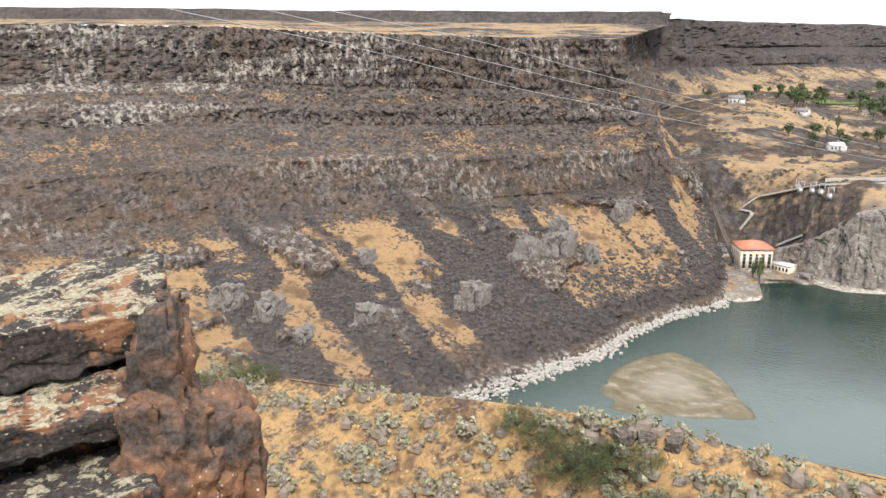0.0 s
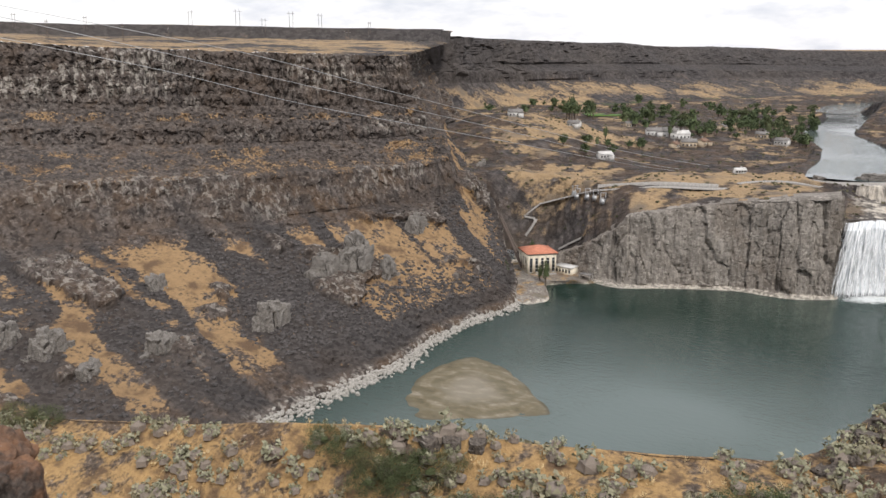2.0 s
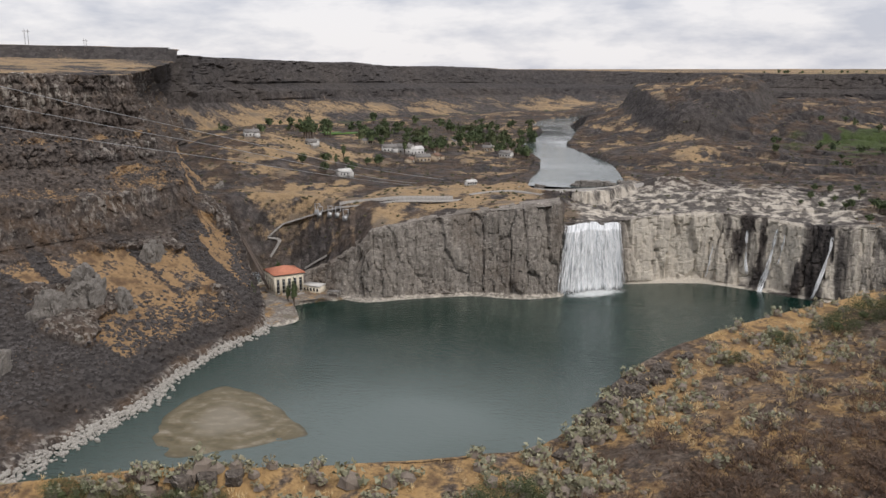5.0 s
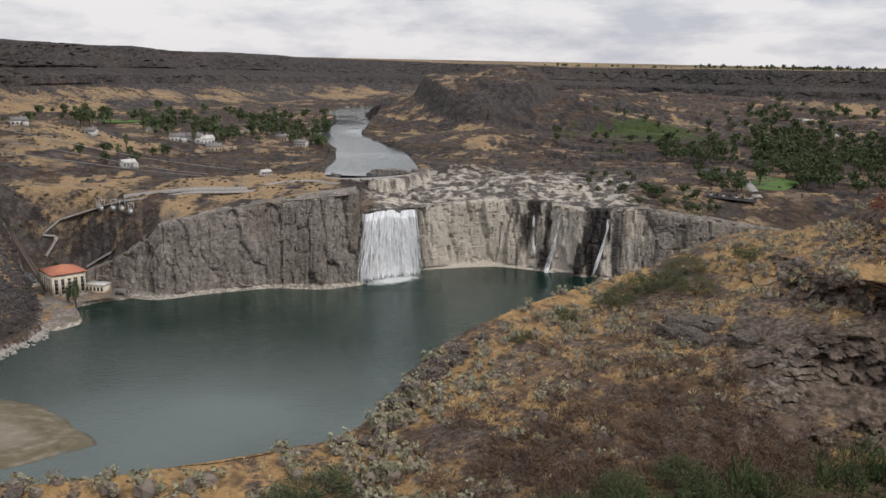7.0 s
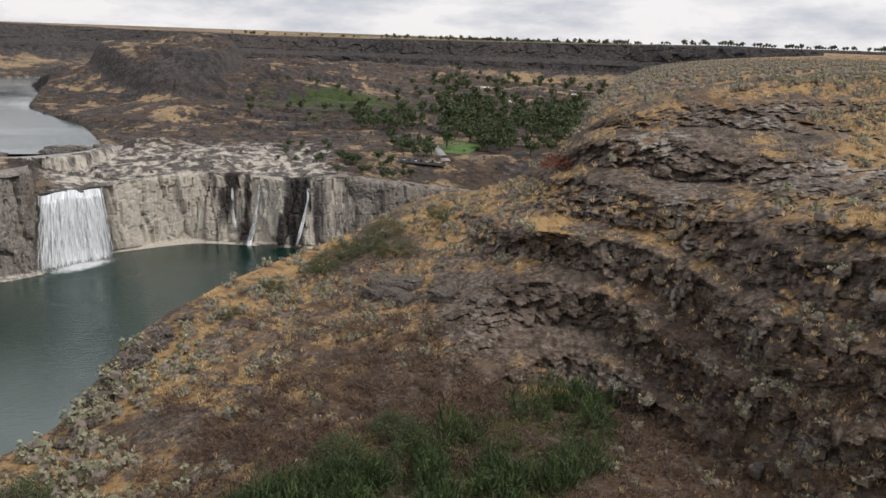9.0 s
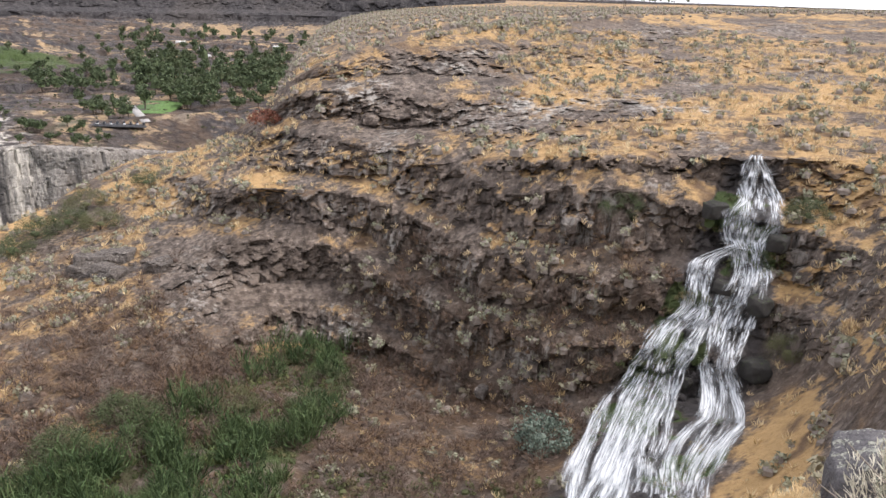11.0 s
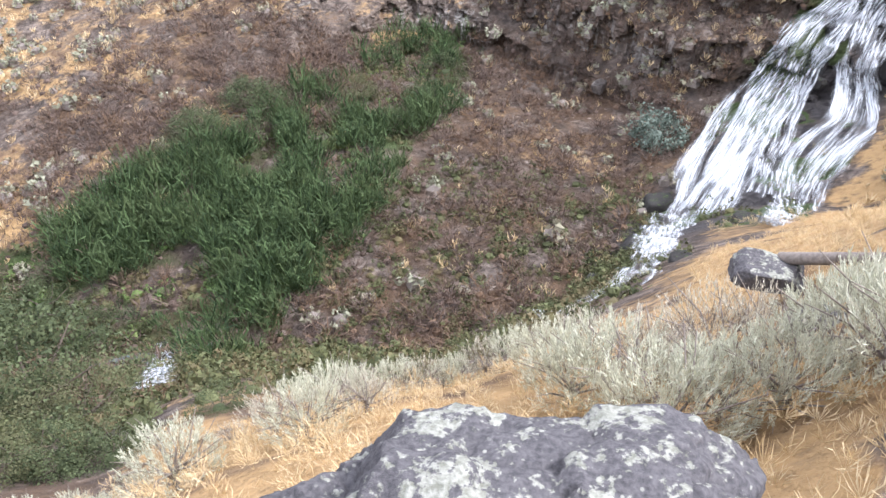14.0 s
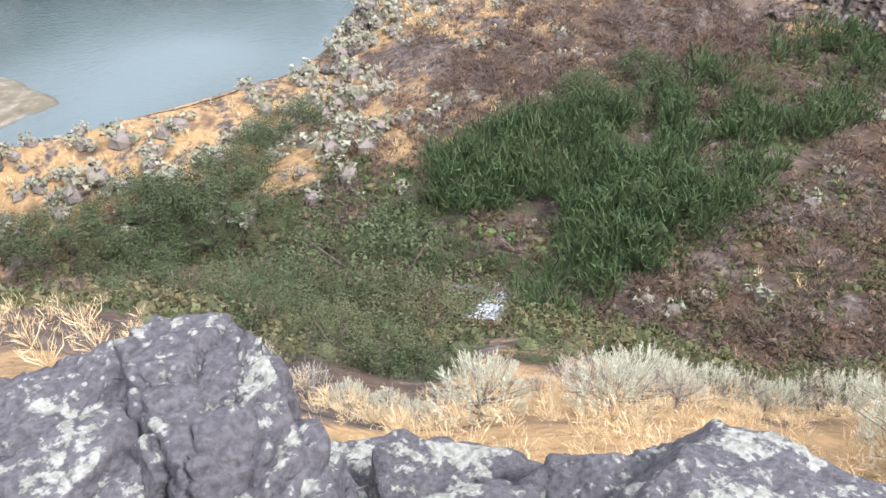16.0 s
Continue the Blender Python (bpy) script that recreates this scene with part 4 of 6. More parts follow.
scatter("golden_grass", blade, where, rng.uniform(.7, 1.4, len(where)), rng, [M_STRAW], "golden dry grass on the overlook's slope", "grass")
# green reeds and brush along the creek
reed = [sprigs(rng, 34, 1.5, .75, 1.0, .021, .5, .1, .5) for _ in range(5)]
reed_m = marsh * smooth(aa - np.interp(ee, [-44, -41, -35, -31], [14, 11, 5, 7]), -1.5, 1.5) * (1 - .7 * smooth(ee, -30.5, -27)) * (1 - wet_n)
where, idx = sow(reed_m * 7.0 * smooth(fine_p + patchy, -.4, .25), 5200)
scatter("reeds", reed, where, rng.uniform(.4, 1.75, len(where)), rng, [M_REED], "dense green reeds and cattails in the wet hollow", "reeds")
bright = [fuse(clumps(rng, 6, 15, .55, .06), core(rng, .3, .7, 5)) for _ in range(3)]
where, idx = sow(marsh * .45 * smooth(fine_p - patchy, -.1, .25), 1600)
scatter("green_herbs", bright, where, rng.uniform(.7, 1.5, len(where)), rng, [leaf_material("bright_herb_leaves", (0.05, 0.09, 0.02), (0.16, 0.22, 0.07), (0.17, 0.16, 0.06))], "bright green leafy herbs among the reeds", "herbs")
weed = [fuse(clumps(rng, 7, 20, .6, .048), core(rng, .26, .7, 5)) for _ in range(4)]
hollow = marsh * (1 - np.clip(reed_m, 0, 1)) * smooth(aa, -34, -26)
where, idx = sow((1.3 * hollow + marsh * .15 + moss_n * .25 + 1.1 * smooth(vv, 2.05, 2.3) * (1 - smooth(vv, 3.3, 3.6)) * smooth(aa, -62, -50) * (1 - smooth(aa, 50, 56))) * smooth(rr, 11, 15), 4600)
scatter("creek_weeds", weed, where, rng.uniform(.6, 1.5, len(where)), rng, [leaf_material("weed_leaves", (0.036, 0.042, 0.016), (0.135, 0.145, 0.062), (0.17, 0.125, 0.065))], "low green weeds and bushes beside the creek", "shrubs")
brushy = [fuse(sprigs(rng, 34, .85, .8, .55, .019, .3, .1, .5), core(rng, .22, .9, 5)) for _ in range(5)]
brush_m = .6 * hollow * smooth(fine_p, -.2, .2) + .75 * above + .1 * marsh + .45 * marsh * (1 - smooth(fine_p + patchy, -.45, -.05)) + .12 * smooth(vv, 2.05, 2.3) * (1 - smooth(vv, 3.0, 3.4)) * smooth(aa, -30, -22) * (1 - smooth(aa, 8, 14)) * smooth(rr, 13, 17) + brush * (1 - marsh) * 1.25 * smooth(fine_p, -.5, .1) + 1.5 * (1 - rocky) * smooth(vv, 3.4, 3.7) * (1 - smooth(vv, 4.6, 5.1)) * smooth(aa, 0, 10) * (1 - smooth(aa, 30, 36)) * (1 - reed_m)
where, idx = sow(brush_m * (1 - wet_n), 7500)
scatter("dry_brush", brushy, where, rng.uniform(.6, 1.6, len(where)), rng, [M_BROWN], "brown leafless dry brush on the canyon slope", "brush")


def part(name, data, parent, label=""):
    ob = new(name, data)
    ob.parent = parent
    return tagged(ob, label)


def arm_of(p0, p1, r0, r1, k=5):
    """A tapered stick between two points."""
    p0, p1 = np.asarray(p0, float), np.asarray(p1, float)
    w = (p1 - p0) / (np.linalg.norm(p1 - p0) + 1e-9)
    s = np.cross(w, (0.3, 0.9, 0.2))
    s /= np.linalg.norm(s)
    u = np.cross(w, s)
    t = np.linspace(0, 2 * np.pi, k, endpoint=False)[:, None]
    ring = np.cos(t) * s + np.sin(t) * u
    V = np.concatenate([p0 + ring * r0, p1 + ring * r1])
    F = []
    for i in range(k):
        j = (i + 1) % k
        F += [(i, j, k + j), (i, k + j, k + i)]
    return V, np.array(F)


def limbs(rng, h, r, n, spread, up=.55):
    """A trunk that forks into n bent limbs."""
    parts = [arm_of((0, 0, -.15 * h), (0, 0, h * .4), r, r * .75, 7)]
    for i in range(n):
        a = i * 2.4 + rng.uniform(-.4, .4)
        z = h * rng.uniform(.12, .45)
        k1 = np.array((math.cos(a) * spread * .45, math.sin(a) * spread * .45, z + h * up * .4))
        k2 = np.array((math.cos(a + .3) * spread, math.sin(a + .3) * spread, z + h * up * rng.uniform(.7, 1.0)))
        parts += [arm_of((0, 0, z), k1, r * .5, r * .32), arm_of(k1, k2, r * .32, r * .1)]
    return fuse(*parts)


def tone_of(data, v=0.3):
    at = data.attributes.new("tone", "FLOAT", "POINT")
    at.data.foreach_set("value", np.full(len(data.vertices), v, np.float32))
    return data


def shrub(name, size, mat, label, seed, n_clump=26, n_leaf=26, leaf=.1, squash=.7):
    g = np.random.default_rng(seed)
    ob = tagged(new(name), label, "shrub")
    part("branchwork", mesh_of("branchwork", *limbs(g, size * .9, size * .05, 7, size * .75), [M_BARK]), ob)
    V, F = fuse(clumps(g, n_clump, n_leaf, size, leaf, squash), core(g, size * .26, .7, 7))
    V = V + np.array([0, 0, size * .35])
    part("foliage", tone_of(mesh_of("foliage", V, F, [mat], None, True), (seed * .37) % 1.0), ob)
    return ob


def placed(ob, p, s=1.0, turn=0.0):
    ob.matrix_basis = Matrix.Translation(Vector(p)) @ Matrix.Rotation(turn, 4, "Z") @ Matrix.Scale(s, 4)
    return ob


shrub_kinds = [shrub("green_shrub", 1.6, M_SHRUB, "rounded dark green shrub in the creek hollow", 300 + i, 38, 170, .028, .78) for i in range(4)]
spots_of = [(-7.4, -30.5, 1.5), (-5.4, -29.6, 1.2), (-9.5, -31.8, 1.4), (-11.5, -32.8, 1.5), (-14.5, -33.0, 1.3), (-18, -33.2, 1.5), (-20.8, -33.6, 1.4), (-23.5, -32.6, 1.4), (-26, -32.0, 1.5), (-2.6, -44.6, 1.4), (-5.2, -43.2, 1.3), (-8.8, -42.0, 1.2), (.6, -46.0, 1.2), (-11.2, -40.0, 1.2), (-3.2, -41.5, 1.0),
            (19.7, -27.7, 1.5), (17.6, -28.6, 1.3), (22.2, -27.2, 1.4), (-33, -28.0, 1.5), (-31, -28.6, 1.5), (-35, -27.4, 1.4), (-29, -28.8, 1.4), (-27.6, -28.4, 1.1), (-36.8, -26.4, 1.2), (-33.6, -29.4, 1.4), (-30.4, -29.8, 1.4),
            (-57, -22.6, 1.6), (-55.4, -22.8, 1.3), (-59.3, -23.2, 1.5), (-61, -23.4, 1.3), (21.2, -14.9, 1.5), (19.4, -14.6, 1.6), (17.4, -15.2, 1.6), (16, -16, 1.5), (20.4, -13.6, 1.6), (22, -13.6, 1.4), (14.2, -16.4, 1.2), (12.5, -17.2, 1.0), (9.8, -18.8, .8), (24.3, -12.3, 1.3),
            (68.6, -13.0, 1.2), (56.6, -13.4, 1.1), (68.6, -21.6, 1.0), (-17, -35.5, 1.2), (-22, -35.6, 1.3), (-13.6, -35.8, 1.1), (-8.2, -36.4, 1.0), (-10.7, -34.4, 1.4), (-15.5, -33.9, 1.5), (-18.6, -32.6, 1.4), (-20.4, -35.2, 1.4), (-18.1, -36.4, 1.3), (17.8, -29.4, 1.5), (21.6, -28.2, 1.6), (14.6, -30.2, 1.1), (34.4, -27.9, 1.2), (31.9, -29.4, 1.0), (36.2, -26.2, 1.3), (29.5, -27.4, 1.1), (-3.8, -37.9, 1.0), (6.6, -39.5, 1.0), (3.2, -37.2, .9)]
for i, (a, e, s) in enumerate(spots_of):
    src = shrub_kinds[i % 4]
    s *= 1.05 if abs(a + 32) < 5.5 else (1.5 if i % 2 else 1.05) if -27 < a < 7 and e < -29 else 1
    m = Matrix.Translation(Vector(far_side(a, e) - np.array([0, 0, .25]))) @ Matrix.Rotation(i * 1.7, 4, "Z") @ Matrix.Scale(s * (1.15 if abs(a + 33) < 5 else 1), 4)
    (placed(src, m.translation, s, i * 1.7) if i < 4 else copy_thing(src, m)).scale = (s, s, s * .9)
inner_side = finder(near_Q, (vv > 1.95) & (vv < 3.2))
for i, (a, e, s) in enumerate([(-12, -41.4, .9), (-9, -43, .9), (-6, -44.6, .8), (-3, -45.8, .8), (.5, -46.8, .7), (4, -47.0, .6), (-14.5, -39.6, 1.0), (-17.5, -38.6, 1.0), (-4.5, -43.0, .9), (-10.5, -39.8, 1.0), (-.5, -44.2, .8), (-21, -37.5, 1.0), (14, -46.6, .5), (-7.5, -41.0, 1.0), (-4.2, -41.0, .8), (-12.6, -38.4, 1.1), (-6.4, -39.4, .9), (-10.4, -41.4, 1.4), (1.8, -44.4, 1.2)]):
    copy_thing(shrub_kinds[(i * 3) % 4], Matrix.Translation(Vector(inner_side(a, e) - np.array([0, 0, .25]))) @ Matrix.Rotation(i * 2.3, 4, "Z")).scale = (s, s, s * .85)
placed(shrub("silver_shrub", 2.2, M_SILVER, "silvery green shrub beside the creek fall", 331, 40, 46, .1), far_side(52.3, -29.8))
placed(shrub("red_shrub", 1.9, M_RED, "reddish brown shrub on the hill's shoulder", 332, 34, 34, .09, .6), far_side(32.2, -8.6))


def plumes(g, n_tip, n_leaf, h):
    """Small leaves crowded round the ends of many upright twigs."""
    ang, rad = g.uniform(0, 6.283, n_tip), np.sqrt(g.uniform(0, 1, n_tip))
    tip = np.stack([np.cos(ang) * rad * h * .72, np.sin(ang) * rad * h * .72, h * (.45 + .55 * np.sqrt(1 - rad ** 2)) * g.uniform(.8, 1.12, n_tip)], 1)
    way = tip / np.linalg.norm(tip, axis=1, keepdims=True) + np.array([0, 0, .7])
    way /= np.linalg.norm(way, axis=1, keepdims=True)
    k = g.uniform(0, 1, (n_tip, n_leaf, 1))
    at = tip[:, None] - way[:, None] * k * h * .3 + g.normal(size=(n_tip, n_leaf, 3)) * h * .018 * (.4 + k)
    d = way[:, None] * 1.2 + g.normal(size=at.shape) * .38
    d /= np.linalg.norm(d, axis=2, keepdims=True)
    sd = np.cross(d, g.normal(size=at.shape))
    sd /= np.linalg.norm(sd, axis=2, keepdims=True)
    ln, wd = h * .07 * g.uniform(.6, 1.3, k.shape), h * .0062
    V = np.stack([at - sd * wd * .5, at + sd * wd * .5, at + d * ln * .7 + sd * wd, at + d * ln], 2).reshape(-1, 3)
    i = np.arange(n_tip * n_leaf)[:, None] * 4
    return V, np.concatenate([i + np.array([[0, 1, 2]]), i + np.array([[0, 2, 3]])])


def sagebrush_plant(seed, h, dry):
    """A sagebrush close by: grey forked stems with many pale sprigs."""
    g = np.random.default_rng(seed)
    label = "sparse dry sagebrush with bare grey branches" if dry else "pale silvery sagebrush with forked grey stems"
    ob = tagged(new("sagebrush_plant"), label, "sagebrush", "sagebrush by the overlook")
    part("branchwork", mesh_of("branchwork", *limbs(g, h * .95, h * .035, 13, h * .72, .65), [M_TWIG]), ob)
    twigs = sprigs(g, 170 if dry else 90, h * .98, h * .74, h * .5, h * .004, .45, .2, .3)
    part("twig_mass", mesh_of("twig_mass", *twigs, [M_TWIG], None, True), ob)
    leaves = plumes(g, 80 if dry else 130, 18 if dry else 38, h)
    part("foliage", tone_of(mesh_of("foliage", *leaves, [M_SAGE_N], None, True), .95 if dry else g.uniform(.1, .5)), ob)
    return ob


near_sage = [(8.3, -50.4, .95, 0), (-1.2, -49.8, .6, 0), (19.0, -49.2, 1.0, 1), (24.6, -48.6, .95, 0), (31, -47.0, .8, 0), (39.7, -46.0, .9, 1), (46, -46, 1.0, 0), (52.5, -47.2, 1.25, 0), (57.7, -49.0, 1.4, 0), (60.2, -43.5, 1.5, 1), (56, -44.6, 1.1, 1), (66.5, -44.4, 1.2, 0), (72.6, -40.6, 1.5, 0), (77, -40.0, 1.5, 0), (79.6, -34.0, 1.6, 1), (75.4, -35.4, 1.3, 0), (80.2, -28.5, 1.4, 0), (14.5, -48.0, .5, 1), (35.5, -46.4, .6, 0), (-8, -46.6, .7, 1), (-12.5, -44.8, .8, 1), (-4.5, -48.0, .6, 0), (-16, -43.0, .7, 1), (28, -48.6, .7, 1), (49, -45.0, 1.0, 1), (63.5, -42.0, 1.2, 1), (70, -36.5, .8, 0), (74, -31.6, .9, 0), (78, -29.5, 1.0, 0), (21.6, -49.6, .9, 0), (27, -47.4, .8, 0), (33.4, -45.6, .8, 1), (37.4, -46.8, .7, 0), (42.6, -45.4, .9, 0), (48.4, -47.8, 1.0, 0), (54.4, -45.6, 1.1, 1), (62, -46.5, 1.2, 0), (69.4, -41.4, 1.3, 0), (1.5, -50.4, .5, 0), (5.0, -50.8, .6, 1)]
for i, (a, e, h, dry) in enumerate(near_sage):
    p = own_side(a, e)
    h *= .72 if a > 55 else .9
    ob = placed(sagebrush_plant(400 + i, h, dry), p, 1.0, i * 2.1)

# ---- rocks close by ----


def rock_body(size, seed, n=20, square=4.0, rough=.12, block=.16, cell_s=.45, tall=1.0, tilt=0.0):
    """A boulder: a rounded block, broken into faces and pitted."""
    u = np.linspace(-1, 1, n)
    A, B = np.meshgrid(u, u, indexing="ij")
    o = np.ones_like(A)
    V, F = [], []
    for ax, sg in ((0, 1), (0, -1), (1, 1), (1, -1), (2, 1), (2, -1)):
        c = [A, B]
        c.insert(ax, o * sg)
        if sg > 0 and ax != 1 or sg < 0 and ax == 1:
            F.append(grid_faces(n, n) + len(V) * n * n)
        else:
            F.append(grid_faces(n, n, True) + len(V) * n * n)
        V.append(np.stack(c, -1).reshape(-1, 3))
    V = np.concatenate(V)
    F = np.concatenate(F)
    V, same = np.unique(np.round(V, 6), axis=0, return_inverse=True)
    F = same.ravel()[F]
    d = V / np.linalg.norm(V, axis=1, keepdims=True)
    r = (np.abs(d) ** square).sum(1) ** (-1 / square)
    P = d * r[:, None] * np.asarray(size) / 2
    s = float(np.mean(size))
    q = P + seed * 13.7
    push = block * (blocks(q / np.array([1, 1, tall]), s * cell_s, seed) - .5) + rough * fbm(q, s * .5, 5, seed + 5) + .3 * rough * fbm(q, s * .08, 3, seed + 9)
    P = P + d * (push * s)[:, None]
    if tilt:
        P[:, 2] += P[:, 0] * math.tan(tilt)
    return P, F


def hewn_body(size, seed, n=24, planes=14, rough=.03, chip=.05, cell_s=.3, tall=1.0):
    """A broken stone: a block cut by flat fracture planes, with chipped and pitted faces."""
    P0, F = rock_body((2, 2, 2), seed, n, 2.0, 0, 0)
    d = P0 / np.linalg.norm(P0, axis=1, keepdims=True)
    g = np.random.default_rng(seed)
    N = g.normal(size=(planes, 3))
    N = np.concatenate([N, np.eye(3) + g.normal(size=(3, 3)) * .05, -np.eye(3) + g.normal(size=(3, 3)) * .05])
    N /= np.linalg.norm(N, axis=1, keepdims=True)
    h = np.abs(N).sum(1) * np.concatenate([g.uniform(.68, .86, planes), np.full(6, .97)])
    r = np.min(h[None] / np.clip(d @ N.T, .02, None), axis=1)
    P = d * r[:, None] * np.asarray(size) / 2
    s = float(np.mean(size))
    q = P + seed * 7.3
    push = chip * (blocks(q / np.array([1, 1, tall]), s * cell_s, seed) - .5) + rough * fbm(q, s * .4, 5, seed + 5) + .35 * rough * fbm(q, s * .06, 3, seed + 9)
    return P + d * (push * s)[:, None], F


def lichen_rock(name, base_d, base_l, lich, lich2, amount, orange=0.0, scale=1.0, top=.45):
    n = Nodes(name, 0.88, 0, 0.3)
    g1 = n.noise(.035 * scale, 6, .6)
    g2 = n.noise(.25 * scale, 5, .6)
    g3 = n.noise(.8 * scale, 3)
    col = n.mix(n.sharp(g1, .3, .7), base_d, base_l)
    up = n.t.nodes.new("ShaderNodeSeparateXYZ")
    n.put(up.inputs[0], n.t.nodes.new("ShaderNodeNewGeometry").outputs["Normal"])
    if orange:
        om = n.math("ADD", n.math("MULTIPLY", n.math("SUBTRACT", g2, .5), 2.2), n.math("MULTIPLY", n.math("SUBTRACT", g3, .5), 2.6))
        col = n.mix(n.math("MULTIPLY", n.sharp(om, -.02 - orange * .3, .42), .85), col, n.mix(g1, (.13, .06, .032), (.36, .19, .1)))
    lm = n.math("ADD", n.math("MULTIPLY", up.outputs["Z"], top), n.math("ADD", n.math("MULTIPLY", n.mix(.5, g2, n.noise(.11 * scale, 5, .65)), 1.5), n.math("MULTIPLY", n.noise(.05 * scale, 5, .65), 1.0)))
    lm = n.math("ADD", lm, n.math("MULTIPLY", n.math("SUBTRACT", n.noise(.45 * scale, 3, .6), .45), .9))
    col = n.mix(n.sharp(lm, 1.82 - amount, 1.94 - amount), col, n.mix(n.sharp(g1, .35, .65), lich, lich2))
    sp = n.cells(.06 * scale)
    col = n.mix(n.math("MULTIPLY", n.sharp(sp, .22, .12), n.sharp(g3, .45, .6)), col, lich2)
    n.bump(n.math("ADD", g1, n.math("MULTIPLY", g2, .8)), .7, .03 * scale)
    return n.done(col)


M_BOULDER = lichen_rock("lichened_basalt", (.06, .056, .058), (.125, .116, .116), (.18, .18, .14), (.33, .325, .275), .1)
M_LEDGE = lichen_rock("orange_lichened_basalt", (.022, .02, .019), (.07, .06, .054), (.22, .19, .125), (.38, .35, .255), -.85, -.8, 1.0, 1.4)
M_LEDGE_O = lichen_rock("orange_lichen_rock", (.03, .026, .024), (.09, .075, .066), (.34, .3, .2), (.5, .45, .35), -.3, 1.5)
M_CRAG = lichen_rock("grey_crag_rock", (.10, .092, .084), (.25, .232, .21), (.3, .28, .25), (.38, .35, .32), -.1, 0, 14.0)


M_CRAG_D = lichen_rock("dark_crag_rock", (.05, .042, .036), (.155, .132, .113), (.2, .178, .152), (.26, .235, .2), -.1, 0, 6.0)


def rock_thing(name, pieces, mat, label, category="rock", n=22, part_name="block", flat=False, hewn=True, **shape):
    """A rock of several broken blocks: centre, size, turn, seed."""
    ob = tagged(new(name), label, category)
    c0 = np.mean([p[0] for p in pieces], 0)
    ob.matrix_basis = Matrix.Translation(Vector(c0))
    for cen, size, turn, seed in pieces:
        V, F = (hewn_body if hewn else rock_body)(size, seed, n, **shape)
        me = mesh_of(part_name, V, F, [mat], None, flat)
        b = part(part_name, me, ob)
        b.matrix_basis = Matrix.Translation(Vector(np.asarray(cen) - c0)) @ Matrix.Rotation(turn, 4, "Z")
    return ob


def turned(az):
    return -radians(az)


rock_thing("boulder", [(away(45, -59.6, 2.15), (2.1, 1.2, 1.5), turned(46), 3), (away(27, -60.6, 2.15), (1.1, .9, 1.3), turned(24), 4), (away(60, -61.0, 2.1), (1.2, 1.0, 1.2), turned(58), 9), (away(17, -61.5, 2.05), (.8, .8, .9), turned(14), 14)],
           M_BOULDER, "dark basalt boulder crusted with pale lichen", n=60, planes=14, rough=.055, chip=.05, cell_s=.3)
rock_thing("boulder", [(away(-34, -50.4, 2.55), (1.6, 1.2, 1.5), turned(-32), 21), (away(-17.5, -51.4, 2.3), (.6, .8, 1.15), turned(-14), 24), (away(-25, -57, 1.9), (1.2, .8, 1.0), turned(-20), 27), (away(-12.5, -57.4, 2.1), (.55, .7, .8), turned(-8), 28)],
           M_BOULDER, "cracked basalt boulder with grey and white lichen", n=50, planes=14, rough=.07, chip=.1, cell_s=.27)
rock_thing("rock_slab", [(away(2, -60, 2.0), (1.0, .6, .5), turned(0), 33), (away(-1, -56.5, 2.9), (1.3, .8, .5), turned(4), 35), (away(-7, -56, 3.0), (1.3, .9, .6), turned(-10), 36), (away(7, -57, 2.5), (.9, .7, .4), turned(0), 37)], M_BOULDER, "low lichen-covered rock slab between the boulders", n=30, chip=.08)
rock_thing("boulder", [(away(76.5, -27.8, 10.5), (1.6, 1.3, 1.0), turned(60), 41)], M_BOULDER, "lichened boulder on the grassy slope", n=26)
rock_thing("boulder", [(away(80.5, -33.5, 8.0), (1.3, 1.2, .9), turned(70), 43)], M_BOULDER, "pale lichened boulder among sagebrush", n=26)
rock_thing("boulder", [(away(62.6, -36.6, 9.6), (.9, .6, .34), turned(50), 45), (away(68.0, -39.0, 8.2), (.8, .6, .45), turned(70), 46)], M_BOULDER, "small dark boulders at the log", n=22)
# the outcrop beside the overlook: a top slab, a lichened shelf over a hollow, orange columns at its end
rock_thing("rock_outcrop", [
    (away(-74, -17.4, 7.4), (2.9, 1.7, .46), turned(-70), 51),
    (away(-76, -22.6, 6.5), (2.7, .9, .28), turned(-72), 53),
    (away(-73.5, -27.5, 7.2), (2.8, .8, 2.4), turned(-70), 52),
    (away(-69.4, -30.5, 5.9), (1.0, .8, .8), turned(-66), 58),
    (away(-75.4, -33.5, 5.7), (1.1, .8, .8), turned(-69), 59),
    (away(-67.6, -40, 5.5), (3.0, 1.6, 1.5), turned(-66), 61)], M_LEDGE, "dark basalt outcrop with overhanging pale-crusted slabs", n=46, planes=7, rough=.08, chip=.06, cell_s=.28)
rock_thing("rock_column", [
    (away(-62.8, -26.4, 6.45), (.5, .7, 2.3), turned(-60), 54),
    (away(-61.2, -29.6, 6.05), (.62, .6, 1.5), turned(-64), 55),
    (away(-58.2, -30.0, 6.2), (.5, .7, 1.7), turned(-54), 56),
    (away(-64.2, -29.0, 6.05), (.32, .5, 1.5), turned(-64), 57),
    (away(-61.2, -18.9, 7.0), (.18, .3, .62), turned(-58), 62),
    (away(-59.4, -36.5, 5.9), (1.1, 1.0, 1.3), turned(-57), 60)], M_LEDGE_O, "broken basalt columns covered in orange lichen", n=46, planes=12, rough=.13, chip=.13, cell_s=.3)
log = new("log", mesh_of("log", *fuse(arm_of(away(63.2, -35.4, 9.9), away(67.2, -34.4, 9.6), .09, .085, 9), arm_of(away(67.2, -34.4, 9.6), away(70.8, -33.2, 9.5), .085, .05, 9)), [M_TWIG]))
